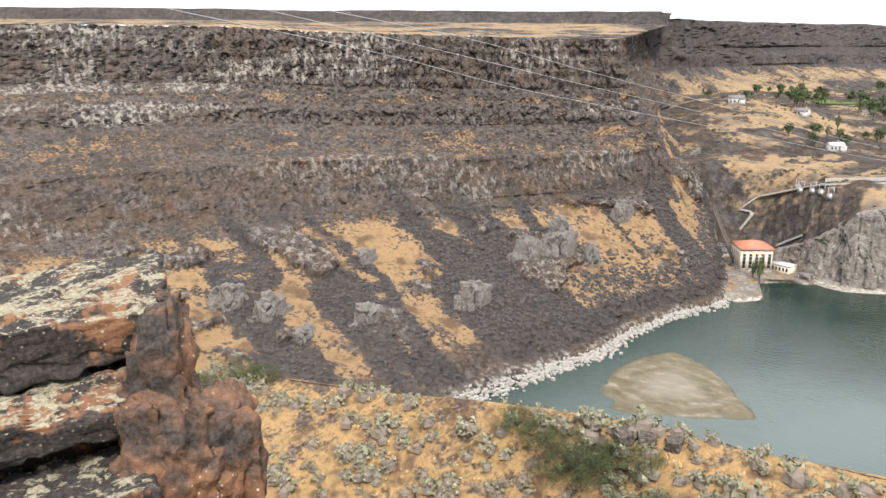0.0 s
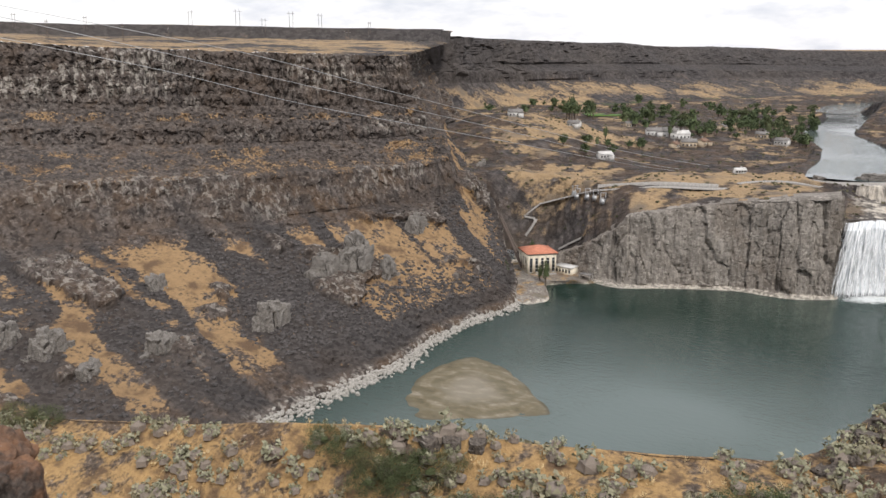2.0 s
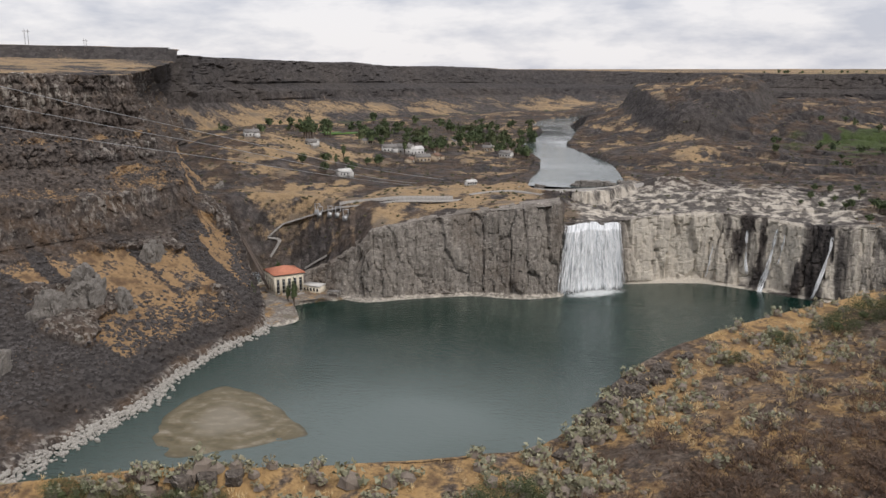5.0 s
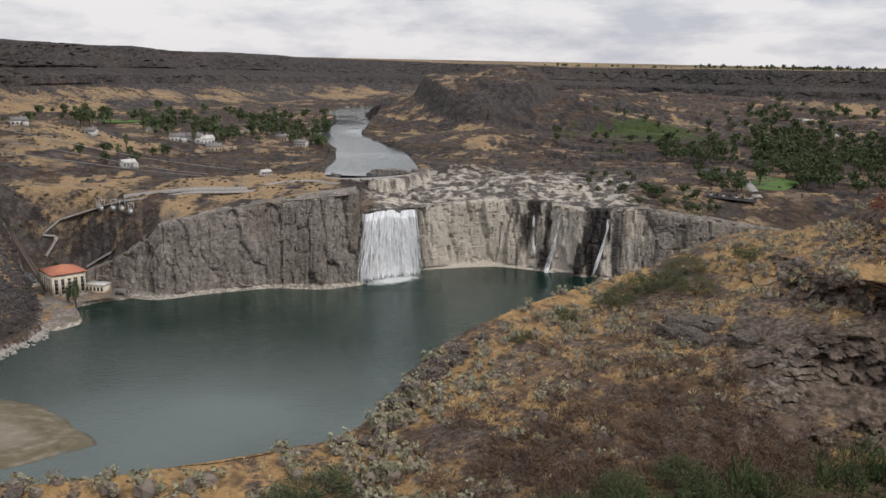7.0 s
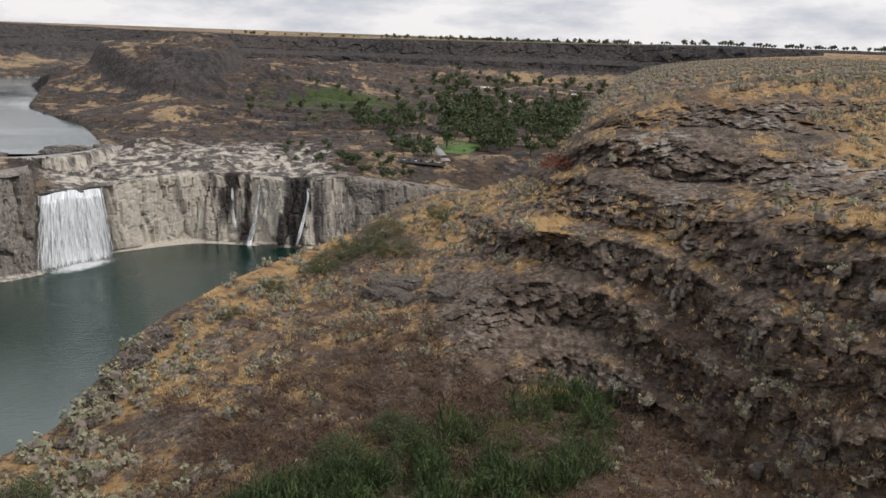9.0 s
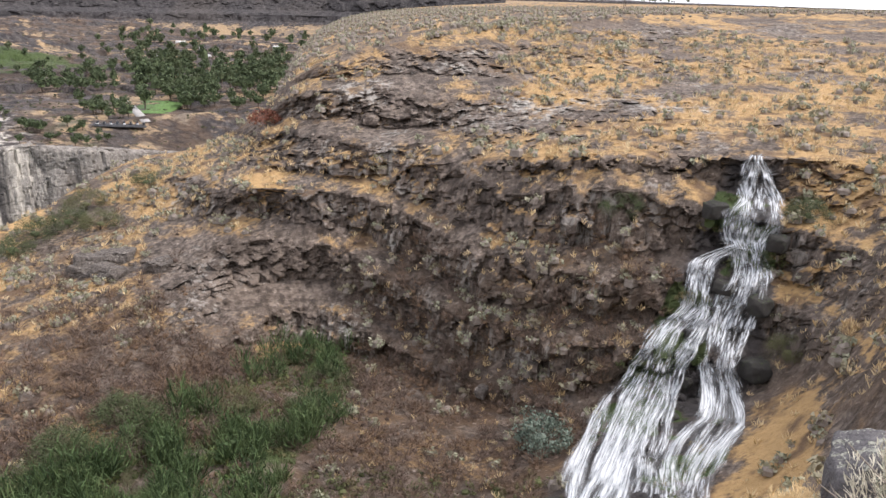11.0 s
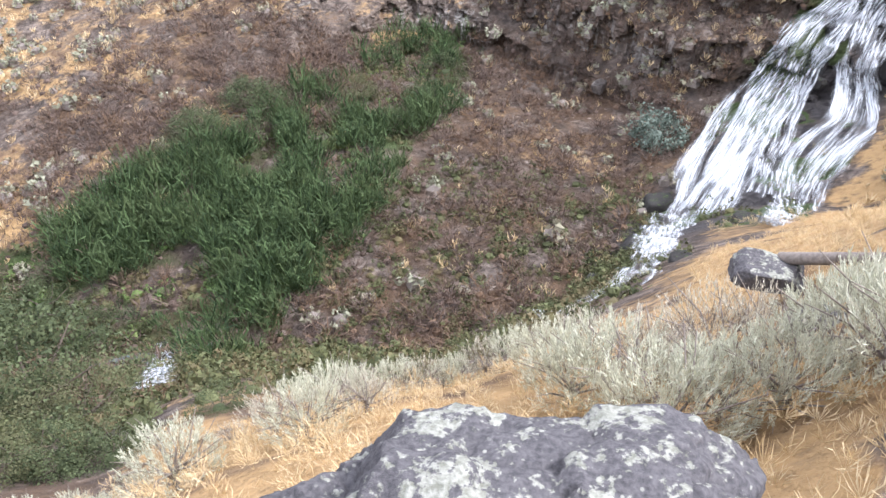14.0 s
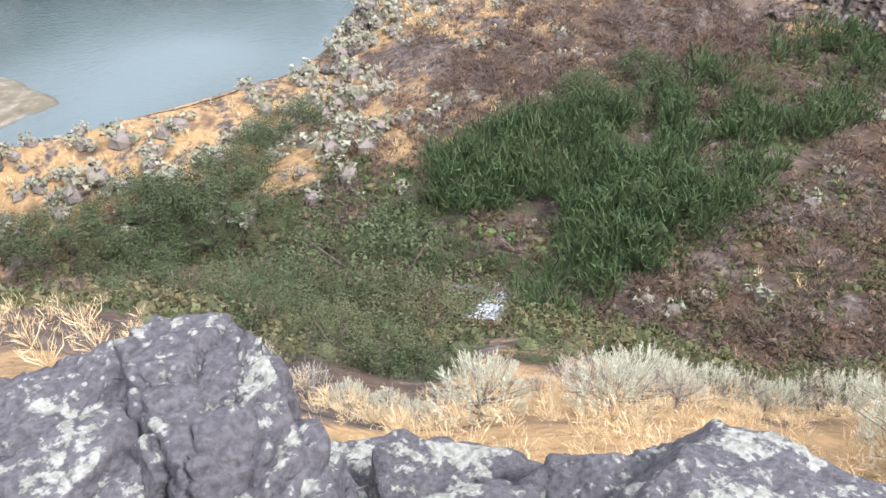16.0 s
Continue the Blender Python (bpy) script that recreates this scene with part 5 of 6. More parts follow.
tagged(log, "weathered grey log lying on the slope", "log")
# rock outcrops standing out of the talus across the pool
crag_find = finder(wQ)
for i, (a, e, w, h, d) in enumerate([(-39.6, -18.2, 22, 24, 16), (-47.6, -19.4, 22, 20, 14), (-54.2, -18.8, 20, 24, 14), (-57.4, -17.6, 24, 22, 16), (-62.5, -17.2, 30, 20, 16), (-47.5, -15.4, 14, 18, 12), (-33.6, -14.2, 26, 40, 18), (-31.6, -15.4, 14, 30, 12), (-36.0, -15.0, 20, 26, 14), (-29.6, -12.2, 16, 24, 14), (-24.6, -8.6, 14, 34, 16), (-66.5, -15.6, 26, 20, 14), (-52.0, -20.4, 14, 16, 12)]):
    c = crag_find(a, e) + np.array([-4.0, 0, -.12 * h])
    g = np.random.default_rng(700 + i)
    pcs = [(c + np.array([g.uniform(-2, 2), 0, 0]), (w * .5, d, h), turned(a + 30), 710 + 5 * i)]
    for q in range(3):
        pcs.append((c + np.array([g.uniform(-.2, .2) * d, g.uniform(-.5, .5) * w, -g.uniform(.05, .3) * h]), (w * g.uniform(.3, .5), d * .8, h * g.uniform(.6, .9)), turned(a + g.uniform(0, 60)), 711 + 5 * i + q))
    rock_thing("rock_outcrop", pcs, M_CRAG, "grey fractured rock outcrop on the talus slope", n=18, flat=True, planes=18, rough=.12, chip=.2, cell_s=.22, tall=3.0)

# dark crags on the spur's shoulder above the pool
for i, (a, e, s_) in enumerate([(.9, -23.6, 2.6), (1.8, -22.5, 2.9), (3.0, -21.5, 3.1), (4.1, -20.6, 3.0), (5.2, -19.9, 2.5), (-.2, -24.8, 2.2), (-1.3, -25.8, 1.8), (6.6, -18.8, 1.8), (2.4, -21.9, 2.2), (3.6, -20.8, 2.0)]):
    c = far_side(a, e) + np.array([0, 0, -.2 * s_])
    rock_thing("crag", [(c, (s_, s_ * .8, s_ * .8), turned(a + 20 * i), 760 + i), (c + np.array([-.4 * s_, .3 * s_, -.5 * s_]), (s_ * .8, s_ * .8, s_ * 1.1), turned(a - 15 * i), 770 + i)], M_CRAG_D, "jagged grey crag on the spur's edge above the pool", n=16, flat=True, planes=18, rough=.14, chip=.24, cell_s=.26, tall=2.0)
for i, (a, e, s_) in enumerate([(20.9, -17.2, 3.0), (22.0, -17.0, 2.6), (19.9, -17.5, 2.2), (21.5, -17.8, 2.4), (-29.0, -26.5, 1.7), (-27.4, -26.6, 1.5), (-25.6, -26.8, 1.3), (47.5, -26.4, 1.0), (24.6, -17.5, 1.8)]):
    rock_thing("ledge_rock", [(far_side(a, e) + np.array([0, 0, .1]), (s_ * 1.3, s_, s_ * .7), turned(a + 17 * i), 780 + i)], M_CRAG_D, "angular brown-grey basalt rock on the slope", n=16, flat=True, planes=12, rough=.06, chip=.1, cell_s=.4)

for i, (x, y, s_) in enumerate([(-4, 684, 16), (8, 690, 12), (-14, 681, 8), (24, 700, 10), (-44, 672, 7)]):
    rock_thing("river_rock", [(np.array((x, y, 57.0)), (s_ * 1.3, s_ * .7, s_ * .5), turned(14 * i), 850 + i)], M_CRAG, "grey rock islet in the river above the falls", n=14, flat=True, planes=12, rough=.1, chip=.16, cell_s=.25)

# ---- falling water ----


def foam_material(name, gaps, tall, fine=.55, soft=.14):
    n = Nodes(name, 0.45, 0, 0.4)
    j = n.t.nodes.new("ShaderNodeCombineXYZ")
    n.put(j.inputs[0], n.math("MULTIPLY", n.mask("across"), 1.0))
    n.put(j.inputs[1], n.math("MULTIPLY", n.mask("down"), 1.0 / tall))
    s1 = n.noise(fine, 6, .66, vec=j.outputs[0])
    s2 = n.noise(2.4, 3, .5, vec=j.outputs[0])
    a = n.math("ADD", n.math("MULTIPLY", s1, .75), n.math("MULTIPLY", s2, .45))
    a = n.math("SUBTRACT", a, n.mask("thin"))
    n.put(n.b.inputs["Alpha"], n.sharp(a, gaps, gaps + soft))
    n.bump(s1, .6, .2)
    return n.done(n.mix(n.sharp(s1, .35, .7), (.5, .54, .57), (.9, .91, .92)))


M_FALLS = foam_material("falls_foam", .32, 14.0, .45, .3)
M_CASC = foam_material("cascade_foam", .42, 6.0, .24, .4)


def ribbon(name, mid, side, half, mat, cols=16, rough=.3, seed=0, scale=1.0):
    """A band of falling water along the line mid, with half widths; out: towards the viewer of the fall."""
    mid, half = np.asarray(mid, float), np.asarray(half, float)
    u = np.linspace(-1, 1, cols)
    P = mid[:, None] + side[:, None] * (half[:, None] * u[None])[..., None]
    run = np.concatenate([[0], np.cumsum(np.abs(np.diff(mid[:, 2])) + .2 * np.linalg.norm(np.diff(mid[:, :2], axis=0), axis=1))])
    across = half[:, None] * u[None] * scale
    down = np.repeat(run[:, None], cols, 1) * scale
    q = np.stack([across.ravel() * 3, down.ravel() * .5, 0 * down.ravel()], 1)
    out = -mid + np.array(EYE)
    out /= np.linalg.norm(out, axis=1, keepdims=True)
    P = P + out[:, None] * (rough * fbm(q, 1.5, 3, seed).reshape(P.shape[:2]) + rough * (1 - u[None] ** 2))[..., None]
    thin = np.repeat((.28 * np.abs(u) ** 3)[None], len(mid), 0)
    thin = thin + (.3 * np.clip(fbm(np.stack([across.ravel(), down.ravel() * .8, 0 * down.ravel()], 1), 2.2, 3, seed + 3) - .05, 0, 1)).reshape(thin.shape)
    return sheet(name, P, mat, dict(across=across, down=down, thin=thin))


t = np.linspace(0, 1, 70)
crest0, crest1 = np.array((-19.6, 556, 45.6)), np.array((19.5, 580, 44.5))
cols_n = 60
u = np.linspace(0, 1, cols_n)
crest = crest0 + (crest1 - crest0) * u[:, None]
crest[:, 1] += 7 * (1 - (2 * u - 1) ** 2)
crest[:, 2] += 1.4 * fbm(crest, 8, 3, 201)
fP = np.zeros((70, cols_n, 3))
fP[...] = crest[None]
fP[..., 1] -= (1.0 + 7.5 * np.sqrt(t))[:, None] + 1.5 * fbm(crest * np.array([1, 0, 0]), 5, 3, 203)[None] * t[:, None] ** .5
fP[:6, :, 1] += np.linspace(9, 0, 6)[:, None]
fP[..., 2] = crest[None, :, 2] * (1 - t[:, None] ** 1.05) - .3 * t[:, None]
fP[..., 0] += 9.0 * t[:, None] * (u[None] - .38)
fP += (.9 * fbm(np.stack([np.repeat(u[None] * 40, 70, 0).ravel(), np.repeat(t[:, None] * 8, cols_n, 1).ravel(), np.zeros(70 * cols_n)], 1), 2.5, 4, 205)).reshape(70, cols_n)[..., None] * np.array([.3, -1, 0])
thin_f = .3 * np.abs(2 * u[None] - 1) ** 8 + .3 * smooth(t, .9, 1.0)[:, None] * .6 + 0 * u[None]
main = sheet("waterfall", fP, M_FALLS, dict(across=np.repeat((u * 40)[None], 70, 0) * .55, down=np.repeat((t * 46)[:, None], cols_n, 1) * .55, thin=thin_f))
tagged(main, "broad white waterfall dropping over the rock crest", "waterfall")
# second, broken curtain in front
main2 = sheet("water_curtain", fP + np.array([.4, -1.6, -.6]), foam_material("falls_strands", .58, 12.0), dict(across=np.repeat((u * 40 + 31)[None], 70, 0) * .5, down=np.repeat((t * 46)[:, None], cols_n, 1) * .5, thin=thin_f))
tagged(main2, "loose white strands in front of the falls", "waterfall")
# foam on the pool below
n = Nodes("pool_foam", .6)
fo = n.math("ADD", n.noise(3.0, 5, .65), n.math("MULTIPLY", n.mask("edge"), -1.0))
n.put(n.b.inputs["Alpha"], n.math("MULTIPLY", n.sharp(fo, -.1, .6), .8))
M_POOLFOAM = n.done((.8, .84, .84))
fx, fy = np.meshgrid(np.linspace(-28, 36, 40), np.linspace(532, 590, 34), indexing="ij")
edge_m = np.clip(np.hypot((fx - 3) / 25, (fy - (560 + .5 * fx)) / 15) - .35, 0, 2)
tagged(sheet("foam_patch", np.stack([fx, fy, 0 * fx + .12], -1), M_POOLFOAM, dict(edge=edge_m)), "white churned foam on the pool under the falls", "foam", kind="structure")
right = np.array((1.0, -.1, 0))
for k, (a0, a1, e0, e1, w0, w1) in enumerate([(10.0, 10.1, -10.2, -13.0, .8, 1.1), (11.8, 11.0, -10.0, -14.1, 1.0, 2.2), (15.1, 14.2, -10.3, -14.2, 1.0, 1.6), (7.9, 7.6, -11.2, -13.4, .5, .8), (12.3, 12.0, -10.2, -12.2, .5, .9)]):
    tt = np.linspace(0, 1, 30)
    mid = np.stack([on_cliff(a0 + (a1 - a0) * x ** 1.3, e0 + (e1 - e0) * x) for x in tt])
    for _ in range(3):
        mid[1:-1] = (mid[:-2] + mid[1:-1] + mid[2:]) / 3
    mid[:, 1] -= 1.6
    tagged(ribbon("thin_fall", mid, np.repeat(right[None], 30, 0), np.linspace(w0, w1, 30) * (1 + .3 * np.sin(tt * 9 + k)), M_FALLS, 8, .4, 210 + k, .8), "thin white thread of water on dark wet rock", "waterfall", "thin falls on the cliff")

# the creek's cascade on the near hill: two strands that step down and join
CASC = [
    [(64.9, -9.0, .35), (65.0, -10.6, 1.3), (65.2, -12.3, 1.7), (65.1, -14.5, 1.9), (65.6, -16.6, 1.3), (64.8, -19.7, 1.5), (64.4, -23.1, 1.5), (64.8, -26.1, 1.7), (63.2, -29.7, 1.5), (62.8, -33.1, 1.3)],
    [(64.6, -14.9, .5), (62.5, -16.3, 1.0), (62.4, -19.1, 1.1), (60.8, -21.1, 1.5), (59.8, -23.9, 2.0), (58.2, -27.5, 2.1), (56.8, -31.4, 1.9), (55.4, -34.5, 1.4), (53.9, -37.6, 1.0), (50.6, -40.8, .9), (46.2, -41.8, .8)],
    [(63.6, -19.0, .4), (62.3, -21.6, .6), (61.4, -24.6, .7), (60.6, -28.5, .9), (60.4, -31.5, .8)]]
casc = tagged(new("creek_cascade"), "white cascade stepping down mossy basalt ledges in strands", "waterfall")
for k, pts_c in enumerate(CASC):
    pc = np.array(pts_c)
    tt = np.linspace(0, 1, 190)
    az, el, hw = along(pc, tt).T
    mid = np.stack([far_side(a, e) for a, e in zip(az, el)])
    rad = np.hypot(mid[:, 0], mid[:, 1])
    for _ in range(12):
        rad[1:-1] = (rad[:-2] + rad[1:-1] + rad[2:]) / 3
    rad = np.minimum(rad, np.minimum(np.roll(rad, 2), np.roll(rad, -2))) - .8
    ledge_z = EYE.z + rad * np.tan(np.radians(el))
    for q in range(4):
        tp = np.stack([tt * 14, 0 * tt + 7 * q, 0 * tt + k], 1)
        fr = ledge_z / 2.3 + .35 * q + .5 * vnoise(tp, 2.0, 231)
        fr = fr - np.floor(fr)
        r2_ = rad - .55 * smooth(fr, 0, .8) * (1 - smooth(fr, .86, 1)) - .06 * q
        a2 = az + np.degrees((q - 1.5) * .46 * hw / rad * (1 + .3 * vnoise(tp, 1.3, 232)) + .16 * vnoise(tp, .9, 233) / rad)
        mid = np.stack([r2_ * np.sin(np.radians(a2)), r2_ * np.cos(np.radians(a2)), ledge_z], 1)
        side = np.stack([np.cos(np.radians(a2)), -np.sin(np.radians(a2)), 0 * a2], 1)
        half = np.clip(hw * (.46 + .24 * vnoise(tp, .9, 234)) * (.8 + .5 * smooth(fr, .75, .1)), .06, 3)
        strand = ribbon("strand", mid, side, half, M_CASC, 12, .3, 222 + 5 * k + q, 1.6)
        strand.parent = casc
brook_az = np.linspace(15, -14, 40)
bmid = np.stack([far_side(a, np.interp(a, [-14, -4, 10.5, 30, 46], [-38, -40.5, -42.4, -44.6, -42]) ) for a in brook_az])
for _ in range(6):
    bmid[1:-1] = (bmid[:-2] + bmid[1:-1] + bmid[2:]) / 3
bmid[:, 2] += .3
bt = np.gradient(bmid, axis=0)
bt /= np.linalg.norm(bt, axis=1, keepdims=True)
bs = np.cross(bt, (0, 0, 1))
bs /= np.linalg.norm(bs, axis=1, keepdims=True)
tagged(ribbon("creek", bmid, bs, .45 + .15 * np.sin(brook_az), M_RIVER, 8, .05, 230), "narrow clear creek running between reeds", "water", kind="structure")
riff = np.stack([far_side(a, e) for a, e in ((10.9, -41.6), (10.6, -42.2), (10.2, -43.0), (9.6, -43.8), (9.0, -44.6))])
riff[:, 2] += .55
tagged(ribbon("creek_riffle", along(riff, np.linspace(0, 1, 24)), np.repeat(np.array([[.95, -.3, 0]]), 24, 0), np.linspace(.5, .9, 24), M_CASC, 10, .15, 231, 2.0), "small white riffle in the creek", "water", kind="structure")

# mossy boulders standing in the cascade
M_MOSS = lichen_rock("wet_mossy_rock", (.015, .014, .013), (.05, .045, .04), (.035, .055, .015), (.08, .12, .03), -.02)
for i, (a, e, s) in enumerate([(62.6, -21.0, 1.5), (63.6, -15.6, 1.1), (64.0, -17.6, 1.3), (61.2, -26.5, 1.5), (60.6, -30.0, 1.4), (59.6, -22.6, .9), (57.6, -29.8, .9), (66.4, -18.4, 1.6), (66.8, -22.5, 1.7), (60.0, -33.5, 1.2), (53.4, -33.4, 1.6), (52.0, -36.5, 1.4), (49.2, -39.2, 1.1), (56.0, -36.6, .8), (62.4, -24.0, .8), (63.6, -27.8, .7), (67.0, -14.4, 1.4), (62.8, -12.8, 1.6)]):
    p = far_side(a, e)
    p = p * np.array([.985, .985, 1])
    rock_thing("mossy_boulder", [(p, (s, s * .9, s * .8), i * .9, 800 + i)], M_MOSS, "wet dark boulder with green moss in the cascade", n=12)

# ---- sandbar, shore stones, landing by the powerhouse ----


def mound(name, outline, z, height, mat, masks, rings=26, n=120, seed=0):
    o = along(np.array(list(outline) + [outline[0]], float), np.linspace(0, 1, n))
    c = o.mean(0)
    k = np.linspace(0, 1, rings)
    P = np.zeros((rings, n, 3))
    P[..., :2] = c + (o[None] - c) * k[:, None, None]
    q = np.concatenate([P[..., :2].reshape(-1, 2), np.zeros((rings * n, 1))], 1)
    P[..., 2] = z + height * (1 - smooth(k, .55, 1.0))[:, None] + (height * .5 * fbm(q, 9, 4, seed)).reshape(rings, n) * (1 - smooth(k, .8, 1))[:, None]
    kk = np.repeat(k[:, None], n, 1)
    return sheet(name, P, mat, masks(kk, q.reshape(rings, n, 3)) if masks else None)


n = Nodes("wet_sand", .55, 0, .4)
sw = n.noise(9.0, 5, .6, stretch=(1, 1.6, 1))
tr = n.t.nodes.new("ShaderNodeTexWave")
tr.wave_type = "RINGS"
tr.rings_direction = "Z"
tr.inputs["Scale"].default_value = .035
tr.inputs["Distortion"].default_value = 9.0
tr.inputs["Detail"].default_value = 3.0
tr.inputs["Detail Scale"].default_value = .6
mp = n.t.nodes.new("ShaderNodeMapping")
mp.inputs["Location"].default_value = (158, -318, 0)
n.put(mp.inputs["Vector"], n.co)
n.put(tr.inputs["Vector"], mp.outputs[0])
col = n.ramp(sw, [(.3, (.075, .064, .034)), (.48, (.14, .115, .066)), (.62, (.21, .18, .125)), (.78, (.34, .31, .26))])
col = n.mix(n.math("MULTIPLY", n.sharp(tr.outputs["Fac"], .5, .8), .55), col, (.105, .09, .05))
col = n.mix(n.math("MULTIPLY", n.sharp(n.mask("rim"), .55, .2), .45), col, (.3, .27, .22))
col = n.mix(n.sharp(n.mask("rim"), .86, .97), col, (.06, .055, .032))
n.bump(sw, .3, .2)
M_SAND = n.done(col)
bar = mound("sandbar", [(-178, 293), (-184, 317), (-182, 341), (-172, 357), (-149, 348), (-127, 328), (-112, 309), (-125, 298), (-144, 283), (-162, 278)], -.05, .8, M_SAND, lambda k, q: dict(rim=k), seed=301)
tagged(bar, "low tan sandbar with swirled silt in the pool", "sandbar")
landing = mound("gravel_landing", [(-214, 436), (-189, 441), (-174, 459), (-178, 474), (-190, 487), (-180, 502), (-163, 512), (-158, 522), (-172, 545), (-230, 560), (-240, 500)], -.1, 2.6, M_GREY, lambda k, q: dict(grass=.35 + .5 * fbm(q.reshape(-1, 3), 9, 3, 303), green=.35 * smooth(k, .1, .6), rust=0 * k + .4, pale=smooth(k, .78, .88), scree=0 * k), seed=305)
tagged(landing, "gravel landing with a pale stony edge beside the powerhouse", "ground", kind="structure")
# pale stones along the waterline
M_STONE = plain("pale_shore_stone", (.34, .325, .295), .9, .5, .35)
stone_t = []
for i in range(5):
    V, F = rock_body((1, .8, .6), 900 + i, 3, 3.0, .1, .2)
    stone_t.append((V, np.concatenate([F[:, [0, 1, 2]], F[:, [0, 2, 3]]])))
sx = rng.uniform(.14, .68, 2300)
sp = along(SHORE, sx)
off = rng.normal(0, 1.0, 2300)
sp[:, 0] += off * 2.6 - 2.0
sp[:, 2] = .25 + np.clip(-(off * 2.6 - 2.0) * .35, 0, 3)
keep = sp[:, 1] < 462
scatter("shore_stones", stone_t, sp[keep], rng.uniform(.6, 2.6, keep.sum()), rng, [M_STONE], "pale grey stones piled along the waterline", "stones")
# dark boulders on the talus
tq_i = rng.choice(len(wq), 4200, p=(low * (1 - steep) * scree_w * smooth(Hh, .03, .06) + 1e-9) / (low * (1 - steep) * scree_w * smooth(Hh, .03, .06) + 1e-9).sum())
M_TALUS = plain("talus_stone", (.075, .068, .066), .95, 1.2, .5)
scatter("talus_stones", stone_t, wQ.reshape(-1, 3)[tq_i], rng.uniform(.8, 3.4, len(tq_i)) ** 1.0, rng, [M_TALUS], "dark angular basalt stones on the talus", "stones")

# ---- buildings ----


def box(c, s, turn=0.0):
    x, y, z = (np.array([-1, 1, 1, -1, -1, 1, 1, -1]) * s[0] / 2, np.array([-1, -1, 1, 1, -1, -1, 1, 1]) * s[1] / 2, np.array([0, 0, 0, 0, 1, 1, 1, 1]) * s[2])
    ct, st = math.cos(turn), math.sin(turn)
    V = np.stack([c[0] + x * ct - y * st, c[1] + x * st + y * ct, c[2] + z], 1)
    return V, np.array([(0, 3, 2, 1), (4, 5, 6, 7), (0, 1, 5, 4), (1, 2, 6, 5), (2, 3, 7, 6), (3, 0, 4, 7)])


def gable(w, d, z, h, over=.5):
    """A pitched roof with eaves and thickness, ridge along x."""
    W, D = w / 2 + over, d / 2 + over
    t = .25
    V = np.array([(-W, -D, z), (W, -D, z), (W, 0, z + h), (-W, 0, z + h), (-W, D, z), (W, D, z)] + [(-W, -D, z - t), (W, -D, z - t), (W, 0, z + h - t), (-W, 0, z + h - t), (-W, D, z - t), (W, D, z - t)])
    F = np.array([(0, 1, 2, 3), (3, 2, 5, 4), (7, 6, 9, 8), (8, 9, 10, 11), (0, 6, 7, 1), (4, 5, 11, 10), (0, 3, 9, 6), (3, 4, 10, 9), (1, 7, 8, 2), (2, 8, 11, 5)])
    return V, F


def hip(w, d, z, h, over=.8):
    W, D = w / 2 + over, d / 2 + over
    k = max(0.2, (w - d) / 2)
    V = np.array([(-W, -D, z), (W, -D, z), (W, D, z), (-W, D, z), (-k, 0, z + h), (k, 0, z + h), (-W, -D, z - .4), (W, -D, z - .4), (W, D, z - .4), (-W, D, z - .4)])
    F = np.array([(0, 1, 5, 4), (2, 3, 4, 5), (1, 2, 5, 5), (3, 0, 4, 4), (0, 6, 7, 1), (1, 7, 8, 2), (2, 8, 9, 3), (3, 9, 6, 0), (9, 8, 7, 6)])
    return V, F


M_CREAM = plain("cream_stucco", (.72, .66, .54), .85, 1.5, .12)
M_WHITE = plain("white_paint", (.56, .55, .53), .7, 1.5, .12)
M_REDROOF = plain("red_tile_roof", (.5, .2, .125), .8, .5, .3)
M_GREYROOF = plain("grey_shingle_roof", (.2, .19, .18), .9, .6, .3)
M_BROWNROOF = plain("brown_shingle_roof", (.19, .12, .085), .9, .6, .3)
M_TANWALL = plain("tan_siding", (.42, .34, .25), .85, 1.2, .15)
M_DARKGLASS = plain("dark_window_glass", (.02, .024, .028), .08, 2.0, .2, 0, .5)
M_CONC = plain("concrete", (.33, .315, .295), .9, 1.0, .2)
M_STEEL = plain("galvanised_steel", (.42, .43, .44), .5, .8, .15, .7)
M_ASPHALT = plain("asphalt", (.06, .06, .062), .9, 1.5, .25)
M_LAWN = plain("mown_lawn", (.085, .15, .04), .9, 2.0, .3)
M_POST = plain("weathered_pole", (.12, .095, .08), .9, .4, .25)


